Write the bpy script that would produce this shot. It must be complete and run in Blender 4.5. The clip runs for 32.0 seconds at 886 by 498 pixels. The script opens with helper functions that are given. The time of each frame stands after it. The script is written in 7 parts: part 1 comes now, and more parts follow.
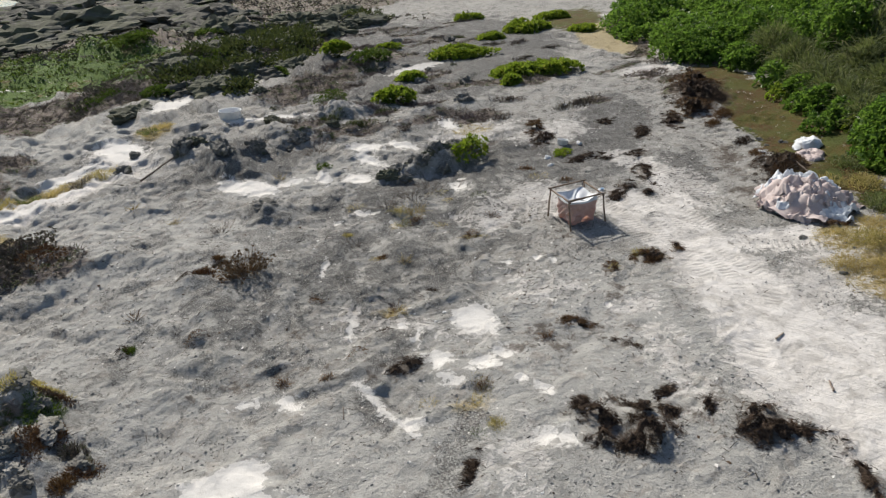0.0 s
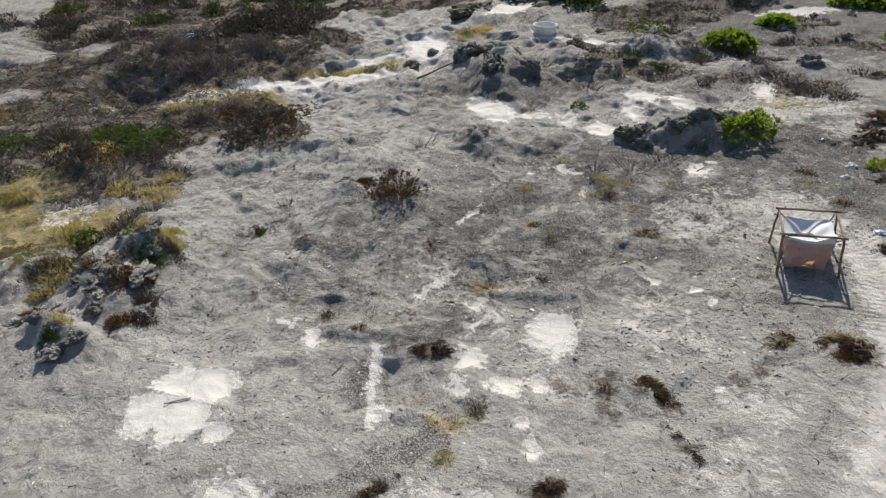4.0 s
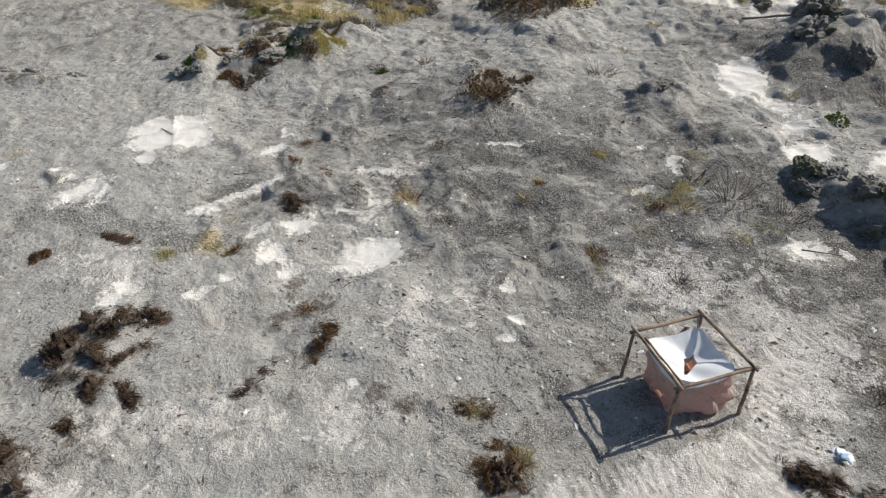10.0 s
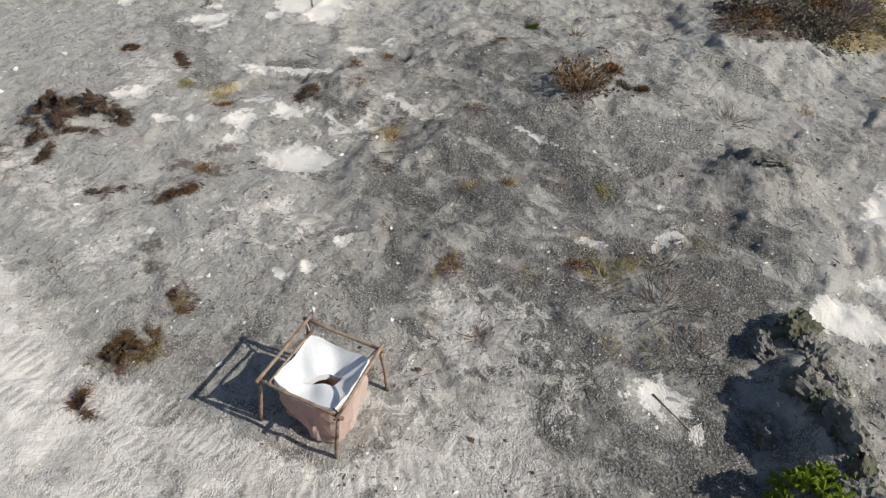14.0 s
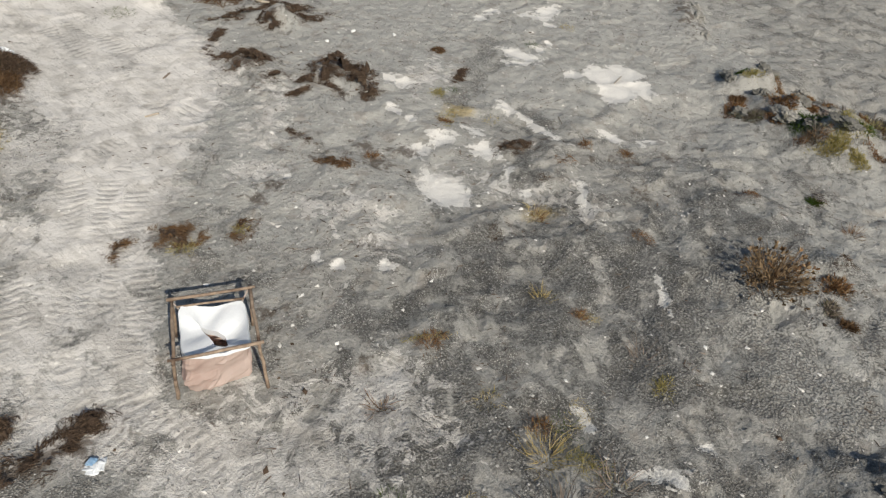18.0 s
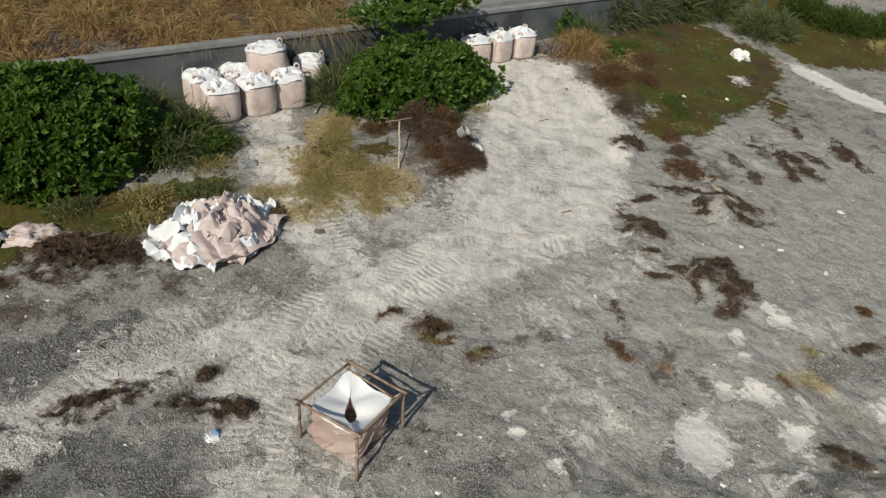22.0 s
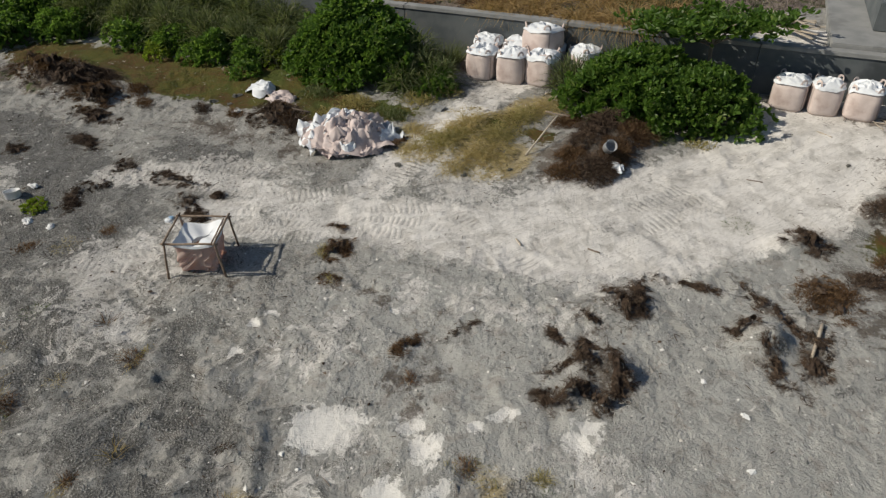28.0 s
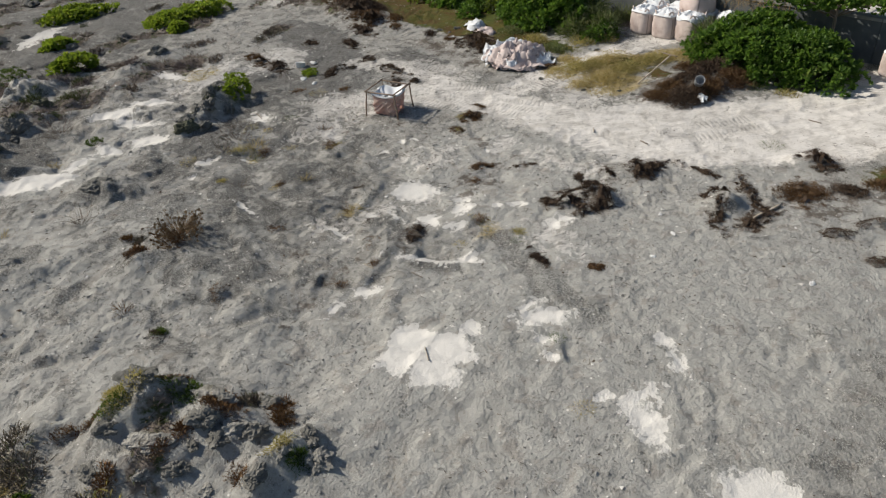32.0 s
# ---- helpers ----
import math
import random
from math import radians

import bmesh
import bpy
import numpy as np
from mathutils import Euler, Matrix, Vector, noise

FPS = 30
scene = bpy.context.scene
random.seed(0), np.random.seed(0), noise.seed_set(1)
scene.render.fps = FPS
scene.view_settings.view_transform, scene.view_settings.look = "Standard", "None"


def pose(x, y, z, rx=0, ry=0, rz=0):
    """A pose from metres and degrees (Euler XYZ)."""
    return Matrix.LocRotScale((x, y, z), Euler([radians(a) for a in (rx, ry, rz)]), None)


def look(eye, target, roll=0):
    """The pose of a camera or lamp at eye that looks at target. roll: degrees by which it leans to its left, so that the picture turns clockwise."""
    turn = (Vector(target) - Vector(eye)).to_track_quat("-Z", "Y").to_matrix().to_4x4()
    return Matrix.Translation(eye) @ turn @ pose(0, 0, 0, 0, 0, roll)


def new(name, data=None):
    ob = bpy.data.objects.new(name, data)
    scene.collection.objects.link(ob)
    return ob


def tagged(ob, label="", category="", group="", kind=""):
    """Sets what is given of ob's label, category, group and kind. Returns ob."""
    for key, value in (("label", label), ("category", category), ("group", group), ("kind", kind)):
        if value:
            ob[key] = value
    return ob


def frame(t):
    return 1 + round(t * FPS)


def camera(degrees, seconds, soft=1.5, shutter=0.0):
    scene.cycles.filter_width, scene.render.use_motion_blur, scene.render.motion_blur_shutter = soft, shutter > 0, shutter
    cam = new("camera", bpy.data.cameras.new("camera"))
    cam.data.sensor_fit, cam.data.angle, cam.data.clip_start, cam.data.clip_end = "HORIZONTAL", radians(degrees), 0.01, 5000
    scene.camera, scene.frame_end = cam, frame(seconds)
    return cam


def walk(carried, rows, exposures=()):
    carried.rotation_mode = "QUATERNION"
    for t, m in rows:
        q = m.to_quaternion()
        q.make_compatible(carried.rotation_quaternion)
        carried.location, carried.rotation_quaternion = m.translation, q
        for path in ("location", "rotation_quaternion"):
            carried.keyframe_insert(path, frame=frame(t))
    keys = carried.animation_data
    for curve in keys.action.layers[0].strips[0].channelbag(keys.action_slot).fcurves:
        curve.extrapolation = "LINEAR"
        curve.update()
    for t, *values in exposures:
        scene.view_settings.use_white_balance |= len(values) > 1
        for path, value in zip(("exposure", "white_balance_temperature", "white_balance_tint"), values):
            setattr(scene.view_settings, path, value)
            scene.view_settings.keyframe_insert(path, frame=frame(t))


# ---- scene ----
cam = camera(65.0, 32.0, soft=1.3)
METRES, EYE, TILT, LEAN, TURN = 64.0, 8.95, 0.0, 0.0, -15.7
ROWS = [
    (0.0, 0.0, 0.0, 0.0, -2.36, -27.53, 4.53),
    (0.5, 0.0159, 0.0062, -0.0012, 2.81, -27.98, 4.63),
    (1.0, 0.0298, 0.0144, -0.0024, 7.99, -28.41, 4.67),
    (1.5, 0.0418, 0.0238, -0.0034, 12.93, -28.88, 4.68),
    (2.0, 0.0523, 0.0327, -0.0046, 17.86, -29.36, 4.65),
    (2.5, 0.0614, 0.0413, -0.0056, 22.78, -29.83, 4.6),
    (3.0, 0.0698, 0.0495, -0.0066, 27.38, -30.33, 4.53),
    (3.5, 0.0781, 0.0576, -0.0075, 31.64, -30.89, 4.39),
    (5.5, 0.1168, 0.0969, -0.0115, 47.37, -33.08, 3.68),
    (6.0, 0.1271, 0.1088, -0.0123, 51.4, -33.6, 3.5),
    (6.5, 0.137, 0.1211, -0.0132, 55.66, -34.12, 3.3),
    (7.0, 0.1462, 0.1342, -0.0143, 60.26, -34.61, 2.99),
    (7.5, 0.1544, 0.1486, -0.0153, 65.16, -35.15, 2.67),
    (8.0, 0.1611, 0.1642, -0.0161, 70.11, -35.69, 2.33),
    (8.5, 0.1654, 0.1813, -0.0169, 75.02, -36.12, 1.95),
    (9.0, 0.1677, 0.1993, -0.0173, 79.92, -36.51, 1.53),
    (9.5, 0.1687, 0.2177, -0.0178, 84.81, -36.93, 1.13),
    (10.0, 0.1683, 0.2361, -0.0181, 89.87, -37.35, 0.65),
    (10.5, 0.1662, 0.2548, -0.0181, 94.83, -37.84, 0.24),
    (11.0, 0.1625, 0.273, -0.0181, 99.75, -38.35, -0.2),
    (11.5, 0.1572, 0.2906, -0.0179, 104.82, -38.95, -0.67),
    (12.0, 0.1506, 0.307, -0.0179, 109.94, -39.53, -1.14),
    (12.5, 0.1423, 0.3233, -0.0178, 115.49, -40.21, -1.63),
    (13.0, 0.1337, 0.3368, -0.0173, 121.01, -40.99, -2.15),
    (13.5, 0.1243, 0.3491, -0.0168, 126.69, -41.75, -2.63),
    (15.5, 0.0801, 0.3828, -0.0141, 149.55, -42.79, -4.4),
    (16.0, 0.0689, 0.3877, -0.0131, 155.47, -42.55, -4.77),
    (16.5, 0.0579, 0.3912, -0.012, 161.48, -42.42, -5.12),
    (17.0, 0.0467, 0.3929, -0.0105, 167.36, -42.24, -5.43),
    (17.5, 0.0354, 0.3936, -0.0096, 173.41, -41.94, -5.61),
    (18.0, 0.0249, 0.3927, -0.0082, 179.44, -41.68, -5.82),
    (18.5, 0.015, 0.3909, -0.0071, 185.46, -41.23, -5.98),
    (19.0, 0.0055, 0.3882, -0.0058, 191.55, -40.79, -5.94),
    (19.1, 0.0036, 0.3876, -0.0056, 192.8, -40.7, -5.93),
    (19.2, -0.0043, 0.384, -0.0045, 199.6, -39.95, -5.8),
    (19.3, -0.0126, 0.3796, -0.0037, 205.9, -39.4, -5.65),
    (19.5, -0.0153, 0.3778, -0.0035, 207.91, -38.99, -5.57),
    (20.0, -0.0215, 0.3734, -0.0033, 213.15, -37.94, -5.37),
    (20.5, -0.0269, 0.3685, -0.0027, 218.28, -36.93, -5.11),
    (21.0, -0.0314, 0.3634, -0.0023, 223.04, -35.85, -4.92),
    (21.5, -0.0355, 0.3577, -0.0018, 227.69, -34.76, -4.62),
    (22.0, -0.039, 0.3522, -0.0017, 231.97, -34.03, -4.32),
    (22.5, -0.0427, 0.3459, -0.0012, 236.46, -34.34, -3.99),
    (23.0, -0.0479, 0.3377, -0.0008, 241.55, -34.62, -3.55),
    (23.5, -0.0538, 0.3273, -0.0002, 246.37, -34.87, -3.12),
    (24.0, -0.0604, 0.3148, 0.0005, 250.41, -35.06, -2.76),
    (24.5, -0.0671, 0.3001, 0.0013, 254.38, -35.21, -2.39),
    (25.0, -0.0736, 0.2838, 0.0021, 258.38, -35.34, -2.02),
    (25.5, -0.0799, 0.266, 0.0028, 262.38, -35.4, -1.64),
    (27.5, -0.0948, 0.1855, 0.0044, 279.37, -35.43, -0.08),
    (27.6, -0.0957, 0.1562, 0.0046, 286.0, -35.4, 0.5),
    (28.0, -0.0963, 0.1418, 0.0047, 289.24, -35.35, 0.78),
    (28.5, -0.0976, 0.1244, 0.0048, 293.27, -35.27, 1.17),
    (29.0, -0.1005, 0.1083, 0.005, 296.61, -35.15, 1.48),
    (29.5, -0.1059, 0.0935, 0.0056, 298.96, -35.06, 1.69),
    (30.0, -0.1132, 0.0791, 0.0063, 301.58, -34.94, 1.93),
    (30.5, -0.1235, 0.0642, 0.0073, 304.58, -34.81, 2.22),
    (31.0, -0.1371, 0.048, 0.0085, 307.74, -34.64, 2.52),
    (31.5, -0.1533, 0.0303, 0.0102, 310.91, -34.46, 2.81),
    (32.0, -0.1713, 0.0103, 0.012, 314.03, -34.29, 3.11),
]
LIGHTER = [(0.0, 0.32, 6500, 10), (9.0, 0.34, 6500, 10), (13.0, 0.28, 6500, 10), (16.0, 0.16, 6550, 9), (19.0, 0.05, 6700, 8), (21.0, -0.1, 6720, 7), (23.0, -0.12, 6740, 7), (25.0, -0.24, 6740, 7), (28.0, -0.1, 6700, 8), (30.0, -0.02, 6680, 8), (32.0, 0.12, 6650, 9)]
walk(cam, [(t, pose(0, 0, EYE, TILT, LEAN, TURN) @ pose(METRES * x, METRES * y, METRES * z, 90 + pitch, roll, yaw)) for t, x, y, z, yaw, pitch, roll in ROWS], LIGHTER)

# ---- world, sun ----
SUN_TO = Vector((-0.15, 1.0, 0.82)).normalized()
sky = bpy.data.worlds.new("sky")
scene.world = sky
sky.use_nodes = True
_nt = sky.node_tree
_sky = _nt.nodes.new("ShaderNodeTexSky")
_sky.sky_type, _sky.sun_disc = "NISHITA", False
_sky.sun_elevation = math.asin(SUN_TO.z)
_sky.sun_rotation = math.atan2(SUN_TO.x, SUN_TO.y)
_nt.links.new(_sky.outputs[0], _nt.nodes["Background"].inputs[0])
_nt.nodes["Background"].inputs[1].default_value = 0.078
sun = new("sun", bpy.data.lights.new("sun", "SUN"))
sun.data.energy, sun.data.angle, sun.data.color = 4.5, radians(0.55), (1.0, 0.93, 0.82)
sun.matrix_world = look(SUN_TO * 60, (0, 0, 0))


# ---- small helpers ----
LAT = np.random.RandomState(7).rand(256, 256)


def vnoise(x, y):
    x, y = np.asarray(x, float), np.asarray(y, float)
    i, j = np.floor(x).astype(int), np.floor(y).astype(int)
    u, v = x - i, y - j
    u, v = u * u * (3 - 2 * u), v * v * (3 - 2 * v)
    a, b = LAT[i & 255, j & 255], LAT[(i + 1) & 255, j & 255]
    c, d = LAT[i & 255, (j + 1) & 255], LAT[(i + 1) & 255, (j + 1) & 255]
    return (a + (b - a) * u) * (1 - v) + (c + (d - c) * u) * v


def fbm(x, y, freq, octaves=3, gain=0.5):
    total, amp, norm = 0.0, 1.0, 0.0
    for k in range(octaves):
        total = total + amp * vnoise(x * freq + 17.3 * k, y * freq - 9.1 * k)
        norm, amp, freq = norm + amp, amp * gain, freq * 2.03
    return total / norm


def step(a, b, x):
    t = np.clip((np.asarray(x, float) - a) / (b - a), 0, 1)
    return t * t * (3 - 2 * t)


def oval(x, y, cx, cy, a, b, turn):
    """Distance in half-axes from the middle of a turned ellipse."""
    c, s = math.cos(radians(turn)), math.sin(radians(turn))
    dx, dy = x - cx, y - cy
    return np.sqrt(((dx * c + dy * s) / a) ** 2 + ((dy * c - dx * s) / b) ** 2)


def link(name, verts, faces, material, parent=None, smooth=False, label=""):
    me = bpy.data.meshes.new(name)
    me.from_pydata(np.asarray(verts, float).tolist(), [], [tuple(map(int, f)) for f in faces])
    for m in material if isinstance(material, (list, tuple)) else [material]:
        me.materials.append(m)
    if smooth:
        me.shade_smooth()
    ob = new(name, me)
    if parent is not None:
        ob.parent = parent
    if label:
        ob["label"] = label
    return ob


def part(name, bm, material, parent=None, label="", smooth=False):
    me = bpy.data.meshes.new(name)
    bm.to_mesh(me)
    bm.free()
    me.materials.append(material)
    if smooth:
        me.shade_smooth()
    ob = new(name, me)
    if parent is not None:
        ob.parent = parent
    if label:
        ob["label"] = label
    return ob


def empty(name, x, y, z, turn=0.0):
    ob = new(name)
    ob.empty_display_size = 0.2
    ob.matrix_basis = pose(x, y, z, 0, 0, turn)
    return ob


# ---- materials ----
class Mat:
    def __init__(self, name, rough=0.8):
        self.m = bpy.data.materials.new(name)
        self.m.use_nodes = True
        self.nt = self.m.node_tree
        self.bsdf = self.nt.nodes["Principled BSDF"]
        self.bsdf.inputs["Roughness"].default_value = rough
        self.bsdf.inputs["Specular IOR Level"].default_value = 0.3

    def put(self, socket, value):
        if isinstance(value, bpy.types.NodeSocket):
            self.nt.links.new(value, socket)
        else:
            socket.default_value = value

    def where(self, local=True):
        if local:
            return self.nt.nodes.new("ShaderNodeTexCoord").outputs["Object"]
        return self.nt.nodes.new("ShaderNodeNewGeometry").outputs["Position"]

    def noise(self, vec, scale, detail=4.0, rough=0.55, warp=0.0):
        n = self.nt.nodes.new("ShaderNodeTexNoise")
        self.put(n.inputs["Vector"], vec)
        for k, v in (("Scale", scale), ("Detail", detail), ("Roughness", rough), ("Distortion", warp)):
            n.inputs[k].default_value = v
        return n.outputs["Fac"]

    def cells(self, vec, scale, out="Distance"):
        n = self.nt.nodes.new("ShaderNodeTexVoronoi")
        self.put(n.inputs["Vector"], vec)
        n.inputs["Scale"].default_value = scale
        return n.outputs[out]

    def stretch(self, vec, sx, sy, sz, turn=0.0):
        n = self.nt.nodes.new("ShaderNodeMapping")
        self.put(n.inputs["Vector"], vec)
        n.inputs["Scale"].default_value = (sx, sy, sz)
        n.inputs["Rotation"].default_value = (0, 0, radians(turn))
        return n.outputs[0]

    def math(self, op, a, b=0.0, c=0.0):
        n = self.nt.nodes.new("ShaderNodeMath")
        n.operation = op
        for s, v in zip(n.inputs, (a, b, c)):
            self.put(s, v)
        return n.outputs[0]

    def span(self, x, a, b, c=0.0, d=1.0):
        n = self.nt.nodes.new("ShaderNodeMapRange")
        n.interpolation_type = "SMOOTHSTEP"
        for s, v in zip(n.inputs, (x, a, b, c, d)):
            self.put(s, v)
        return n.outputs[0]

    def mix(self, fac, a, b):
        n = self.nt.nodes.new("ShaderNodeMix")
        n.data_type = "RGBA"
        self.put(n.inputs["Factor"], fac)
        self.put(n.inputs["A"], a if isinstance(a, bpy.types.NodeSocket) else (*a, 1))
        self.put(n.inputs["B"], b if isinstance(b, bpy.types.NodeSocket) else (*b, 1))
        return n.outputs["Result"]

    def attr(self, name):
        n = self.nt.nodes.new("ShaderNodeAttribute")
        n.attribute_name = name
        return n.outputs["Fac"]

    def random(self):
        return self.nt.nodes.new("ShaderNodeObjectInfo").outputs["Random"]

    def island(self):
        return self.nt.nodes.new("ShaderNodeNewGeometry").outputs["Random Per Island"]

    def done(self, color, height=None, strength=0.4, distance=0.02, rough=None):
        self.put(self.bsdf.inputs["Base Color"], color)
        if rough is not None:
            self.put(self.bsdf.inputs["Roughness"], rough)
        if height is not None:
            b = self.nt.nodes.new("ShaderNodeBump")
            b.inputs["Strength"].default_value, b.inputs["Distance"].default_value = strength, distance
            self.put(b.inputs["Height"], height)
            self.put(self.bsdf.inputs["Normal"], b.outputs[0])
        return self.m


def plain(name, c1, c2, scale=6.0, rough=0.8, bump=0.3, fine=60.0, c3=None, distance=0.01):
    """Two-scale mottled surface, a little different on each object."""
    m = Mat(name, rough)
    v = m.where()
    big, small = m.noise(v, scale), m.noise(v, fine, 3.0)
    col = m.mix(m.span(big, 0.3, 0.7), c1, c2)
    if c3:
        col = m.mix(m.span(m.noise(v, scale * 0.45, 5.0), 0.52, 0.68), col, c3)
    tone = m.math("ADD", m.math("MULTIPLY", m.random(), 0.25), m.math("MULTIPLY", small, 0.5))
    col = m.mix(m.math("MULTIPLY", m.math("SUBTRACT", 0.75, tone), 0.5), col, tuple(0.45 * c for c in c1))
    return m.done(col, m.math("ADD", small, m.math("MULTIPLY", big, 0.6)), bump, distance)


def leafy(name, c1, c2, c3, rough=0.45, thin=0.0):
    """Leaves: each loose leaf takes its own tone; thin ones let light through."""
    m = Mat(name, rough)
    r = m.island()
    col = m.mix(m.span(r, 0.1, 0.75), c1, c2)
    col = m.mix(m.span(r, 0.86, 0.97), col, c3)
    col = m.mix(m.math("MULTIPLY", m.noise(m.where(), 1.3, 2.0), 0.45), col, tuple(0.55 * c for c in c1))
    m.done(col)
    if thin:
        back = m.nt.nodes.new("ShaderNodeBsdfTranslucent")
        m.put(back.inputs["Color"], m.mix(0.35, col, (c2[0] * 1.8, c2[1] * 1.8, c2[2])))
        both = m.nt.nodes.new("ShaderNodeMixShader")
        both.inputs[0].default_value = thin
        m.put(both.inputs[1], m.bsdf.outputs[0])
        m.put(both.inputs[2], back.outputs[0])
        m.put(m.nt.nodes["Material Output"].inputs["Surface"], both.outputs[0])
    return m.m


def ground_material():
    m = Mat("gravel_and_sand", 0.92)
    v = m.where(False)
    broad, mid = m.noise(v, 0.35, 4.0), m.noise(v, 2.2, 5.0, 0.6)
    fine, grit = m.noise(v, 11.0, 5.0, 0.65), m.noise(v, 48.0, 3.0, 0.7)
    peb, dust = m.noise(v, 21.0, 6.0, 0.75, 0.4), m.noise(v, 110.0, 2.0, 0.6)
    # crushed grey coral gravel
    col = m.mix(m.span(fine, 0.28, 0.72), (0.17, 0.163, 0.147), (0.37, 0.358, 0.33))
    col = m.mix(m.math("MULTIPLY", m.span(peb, 0.52, 0.68), 0.45), col, (0.6, 0.58, 0.54))
    col = m.mix(m.math("MULTIPLY", m.span(peb, 0.47, 0.34), 0.5), col, (0.085, 0.079, 0.07))
    col = m.mix(m.math("MULTIPLY", m.span(dust, 0.55, 0.75), 0.3), col, (0.55, 0.535, 0.5))
    col = m.mix(m.math("MULTIPLY", m.span(grit, 0.52, 0.36), 0.38), col, (0.075, 0.072, 0.066))
    col = m.mix(m.math("MULTIPLY", m.span(mid, 0.56, 0.74), 0.45), col, (0.15, 0.125, 0.1))
    col = m.mix(m.math("MULTIPLY", m.span(broad, 0.46, 0.66), 0.4), col, (0.38, 0.355, 0.31))
    col = m.mix(m.math("MULTIPLY", m.span(m.noise(v, 0.9, 3.0), 0.55, 0.7), 0.35), col, (0.27, 0.28, 0.25))
    wob = m.math("ADD", m.math("MULTIPLY", m.math("SUBTRACT", fine, 0.5), 0.42),
                 m.math("MULTIPLY", m.math("SUBTRACT", m.noise(v, 2.7, 6.0, 0.62, 0.6), 0.5), 1.0))
    wob = m.math("ADD", wob, m.math("MULTIPLY", m.math("SUBTRACT", grit, 0.5), 0.14))

    def edge(name, soft=0.05, shift=0.0, mul=1.0):
        f = m.math("ADD", m.attr(name), m.math("MULTIPLY", wob, mul))
        return m.span(f, 0.5 - soft + shift, 0.5 + soft + shift)

    dirt = m.noise(v, 1.5, 8.0, 0.72, 0.5)
    col = m.mix(m.math("MULTIPLY", m.span(dirt, 0.55, 0.68), 0.36), col, (0.12, 0.1, 0.08))
    col = m.mix(m.math("MULTIPLY", m.span(m.noise(v, 0.8, 6.0, 0.65, 0.3), 0.54, 0.66), 0.25), col, (0.43, 0.415, 0.38))
    silt_m = edge("silt", 0.3, 0.0, 1.2)
    col = m.mix(m.math("ADD", 0.44, m.math("MULTIPLY", silt_m, 0.34)), col, m.mix(m.span(mid, 0.3, 0.7), (0.35, 0.348, 0.327), (0.47, 0.466, 0.439)))
    # coarse darker gravel lying in streaks and hollows
    chunk = m.noise(v, 34.0, 4.0, 0.8)
    coarse = m.mix(m.span(chunk, 0.4, 0.62), (0.075, 0.075, 0.071), (0.36, 0.357, 0.34))
    streak = m.math("ADD", m.noise(m.stretch(v, 1.0, 0.6, 1.0, 25), 1.25, 5.0, 0.6, 0.8), m.math("MULTIPLY", m.math("SUBTRACT", m.attr("coarse"), 0.25), 0.28))
    streak = m.math("ADD", streak, m.math("MULTIPLY", m.math("SUBTRACT", chunk, 0.5), 0.3))
    streak = m.math("ADD", streak, m.math("MULTIPLY", m.math("SUBTRACT", m.noise(v, 3.8, 5.0, 0.65, 0.7), 0.5), 0.42))
    rugged = m.math("SUBTRACT", 1.0, m.math("MULTIPLY", silt_m, 0.75))
    coarse_m = m.math("MULTIPLY", m.math("MULTIPLY", m.span(streak, 0.55, 0.605), 0.82), rugged)
    dust_m = m.span(m.math("ADD", m.noise(v, 1.9, 7.0, 0.66, 0.6), m.math("MULTIPLY", m.math("SUBTRACT", peb, 0.5), 0.25)), 0.54, 0.63)
    col = m.mix(m.math("MULTIPLY", dust_m, 0.36), col, (0.2, 0.165, 0.135))
    col = m.mix(coarse_m, col, coarse)
    # single pebbles, with the shade in the gaps between them painted dark
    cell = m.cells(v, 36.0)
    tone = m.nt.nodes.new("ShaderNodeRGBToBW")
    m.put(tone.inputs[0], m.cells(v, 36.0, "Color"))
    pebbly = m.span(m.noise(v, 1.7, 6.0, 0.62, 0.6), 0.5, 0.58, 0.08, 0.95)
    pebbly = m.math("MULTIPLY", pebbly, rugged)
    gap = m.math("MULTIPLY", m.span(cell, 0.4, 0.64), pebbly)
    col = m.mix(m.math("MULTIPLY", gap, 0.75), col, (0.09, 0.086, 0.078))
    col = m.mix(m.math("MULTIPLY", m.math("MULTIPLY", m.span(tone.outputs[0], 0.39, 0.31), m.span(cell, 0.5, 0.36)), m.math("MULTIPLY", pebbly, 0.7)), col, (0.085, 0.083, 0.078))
    col = m.mix(m.math("MULTIPLY", m.math("MULTIPLY", m.span(tone.outputs[0], 0.66, 0.74), m.span(cell, 0.5, 0.36)), m.math("MULTIPLY", pebbly, 0.7)), col, (0.6, 0.59, 0.56))
    # clods among the coarse gravel, their gaps darkened in colour as shade
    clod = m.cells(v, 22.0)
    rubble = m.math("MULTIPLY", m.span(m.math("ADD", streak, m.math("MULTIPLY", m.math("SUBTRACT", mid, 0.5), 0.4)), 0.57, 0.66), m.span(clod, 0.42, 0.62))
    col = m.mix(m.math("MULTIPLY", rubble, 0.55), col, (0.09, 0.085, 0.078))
    straw = m.noise(m.stretch(v, 9, 40, 9, 25), 1.0, 4.0, 0.6, 1.0)
    dry = m.mix(straw, (0.25, 0.19, 0.09), (0.5, 0.42, 0.24))
    col = m.mix(m.math("MULTIPLY", edge("dry", 0.22), 0.85), col, dry)
    heath = m.mix(fine, (0.11, 0.09, 0.074), (0.28, 0.235, 0.2))
    heath = m.mix(m.span(mid, 0.5, 0.62), heath, (0.06, 0.075, 0.022))
    col = m.mix(edge("heath", 0.12, 0, 1.2), col, heath)
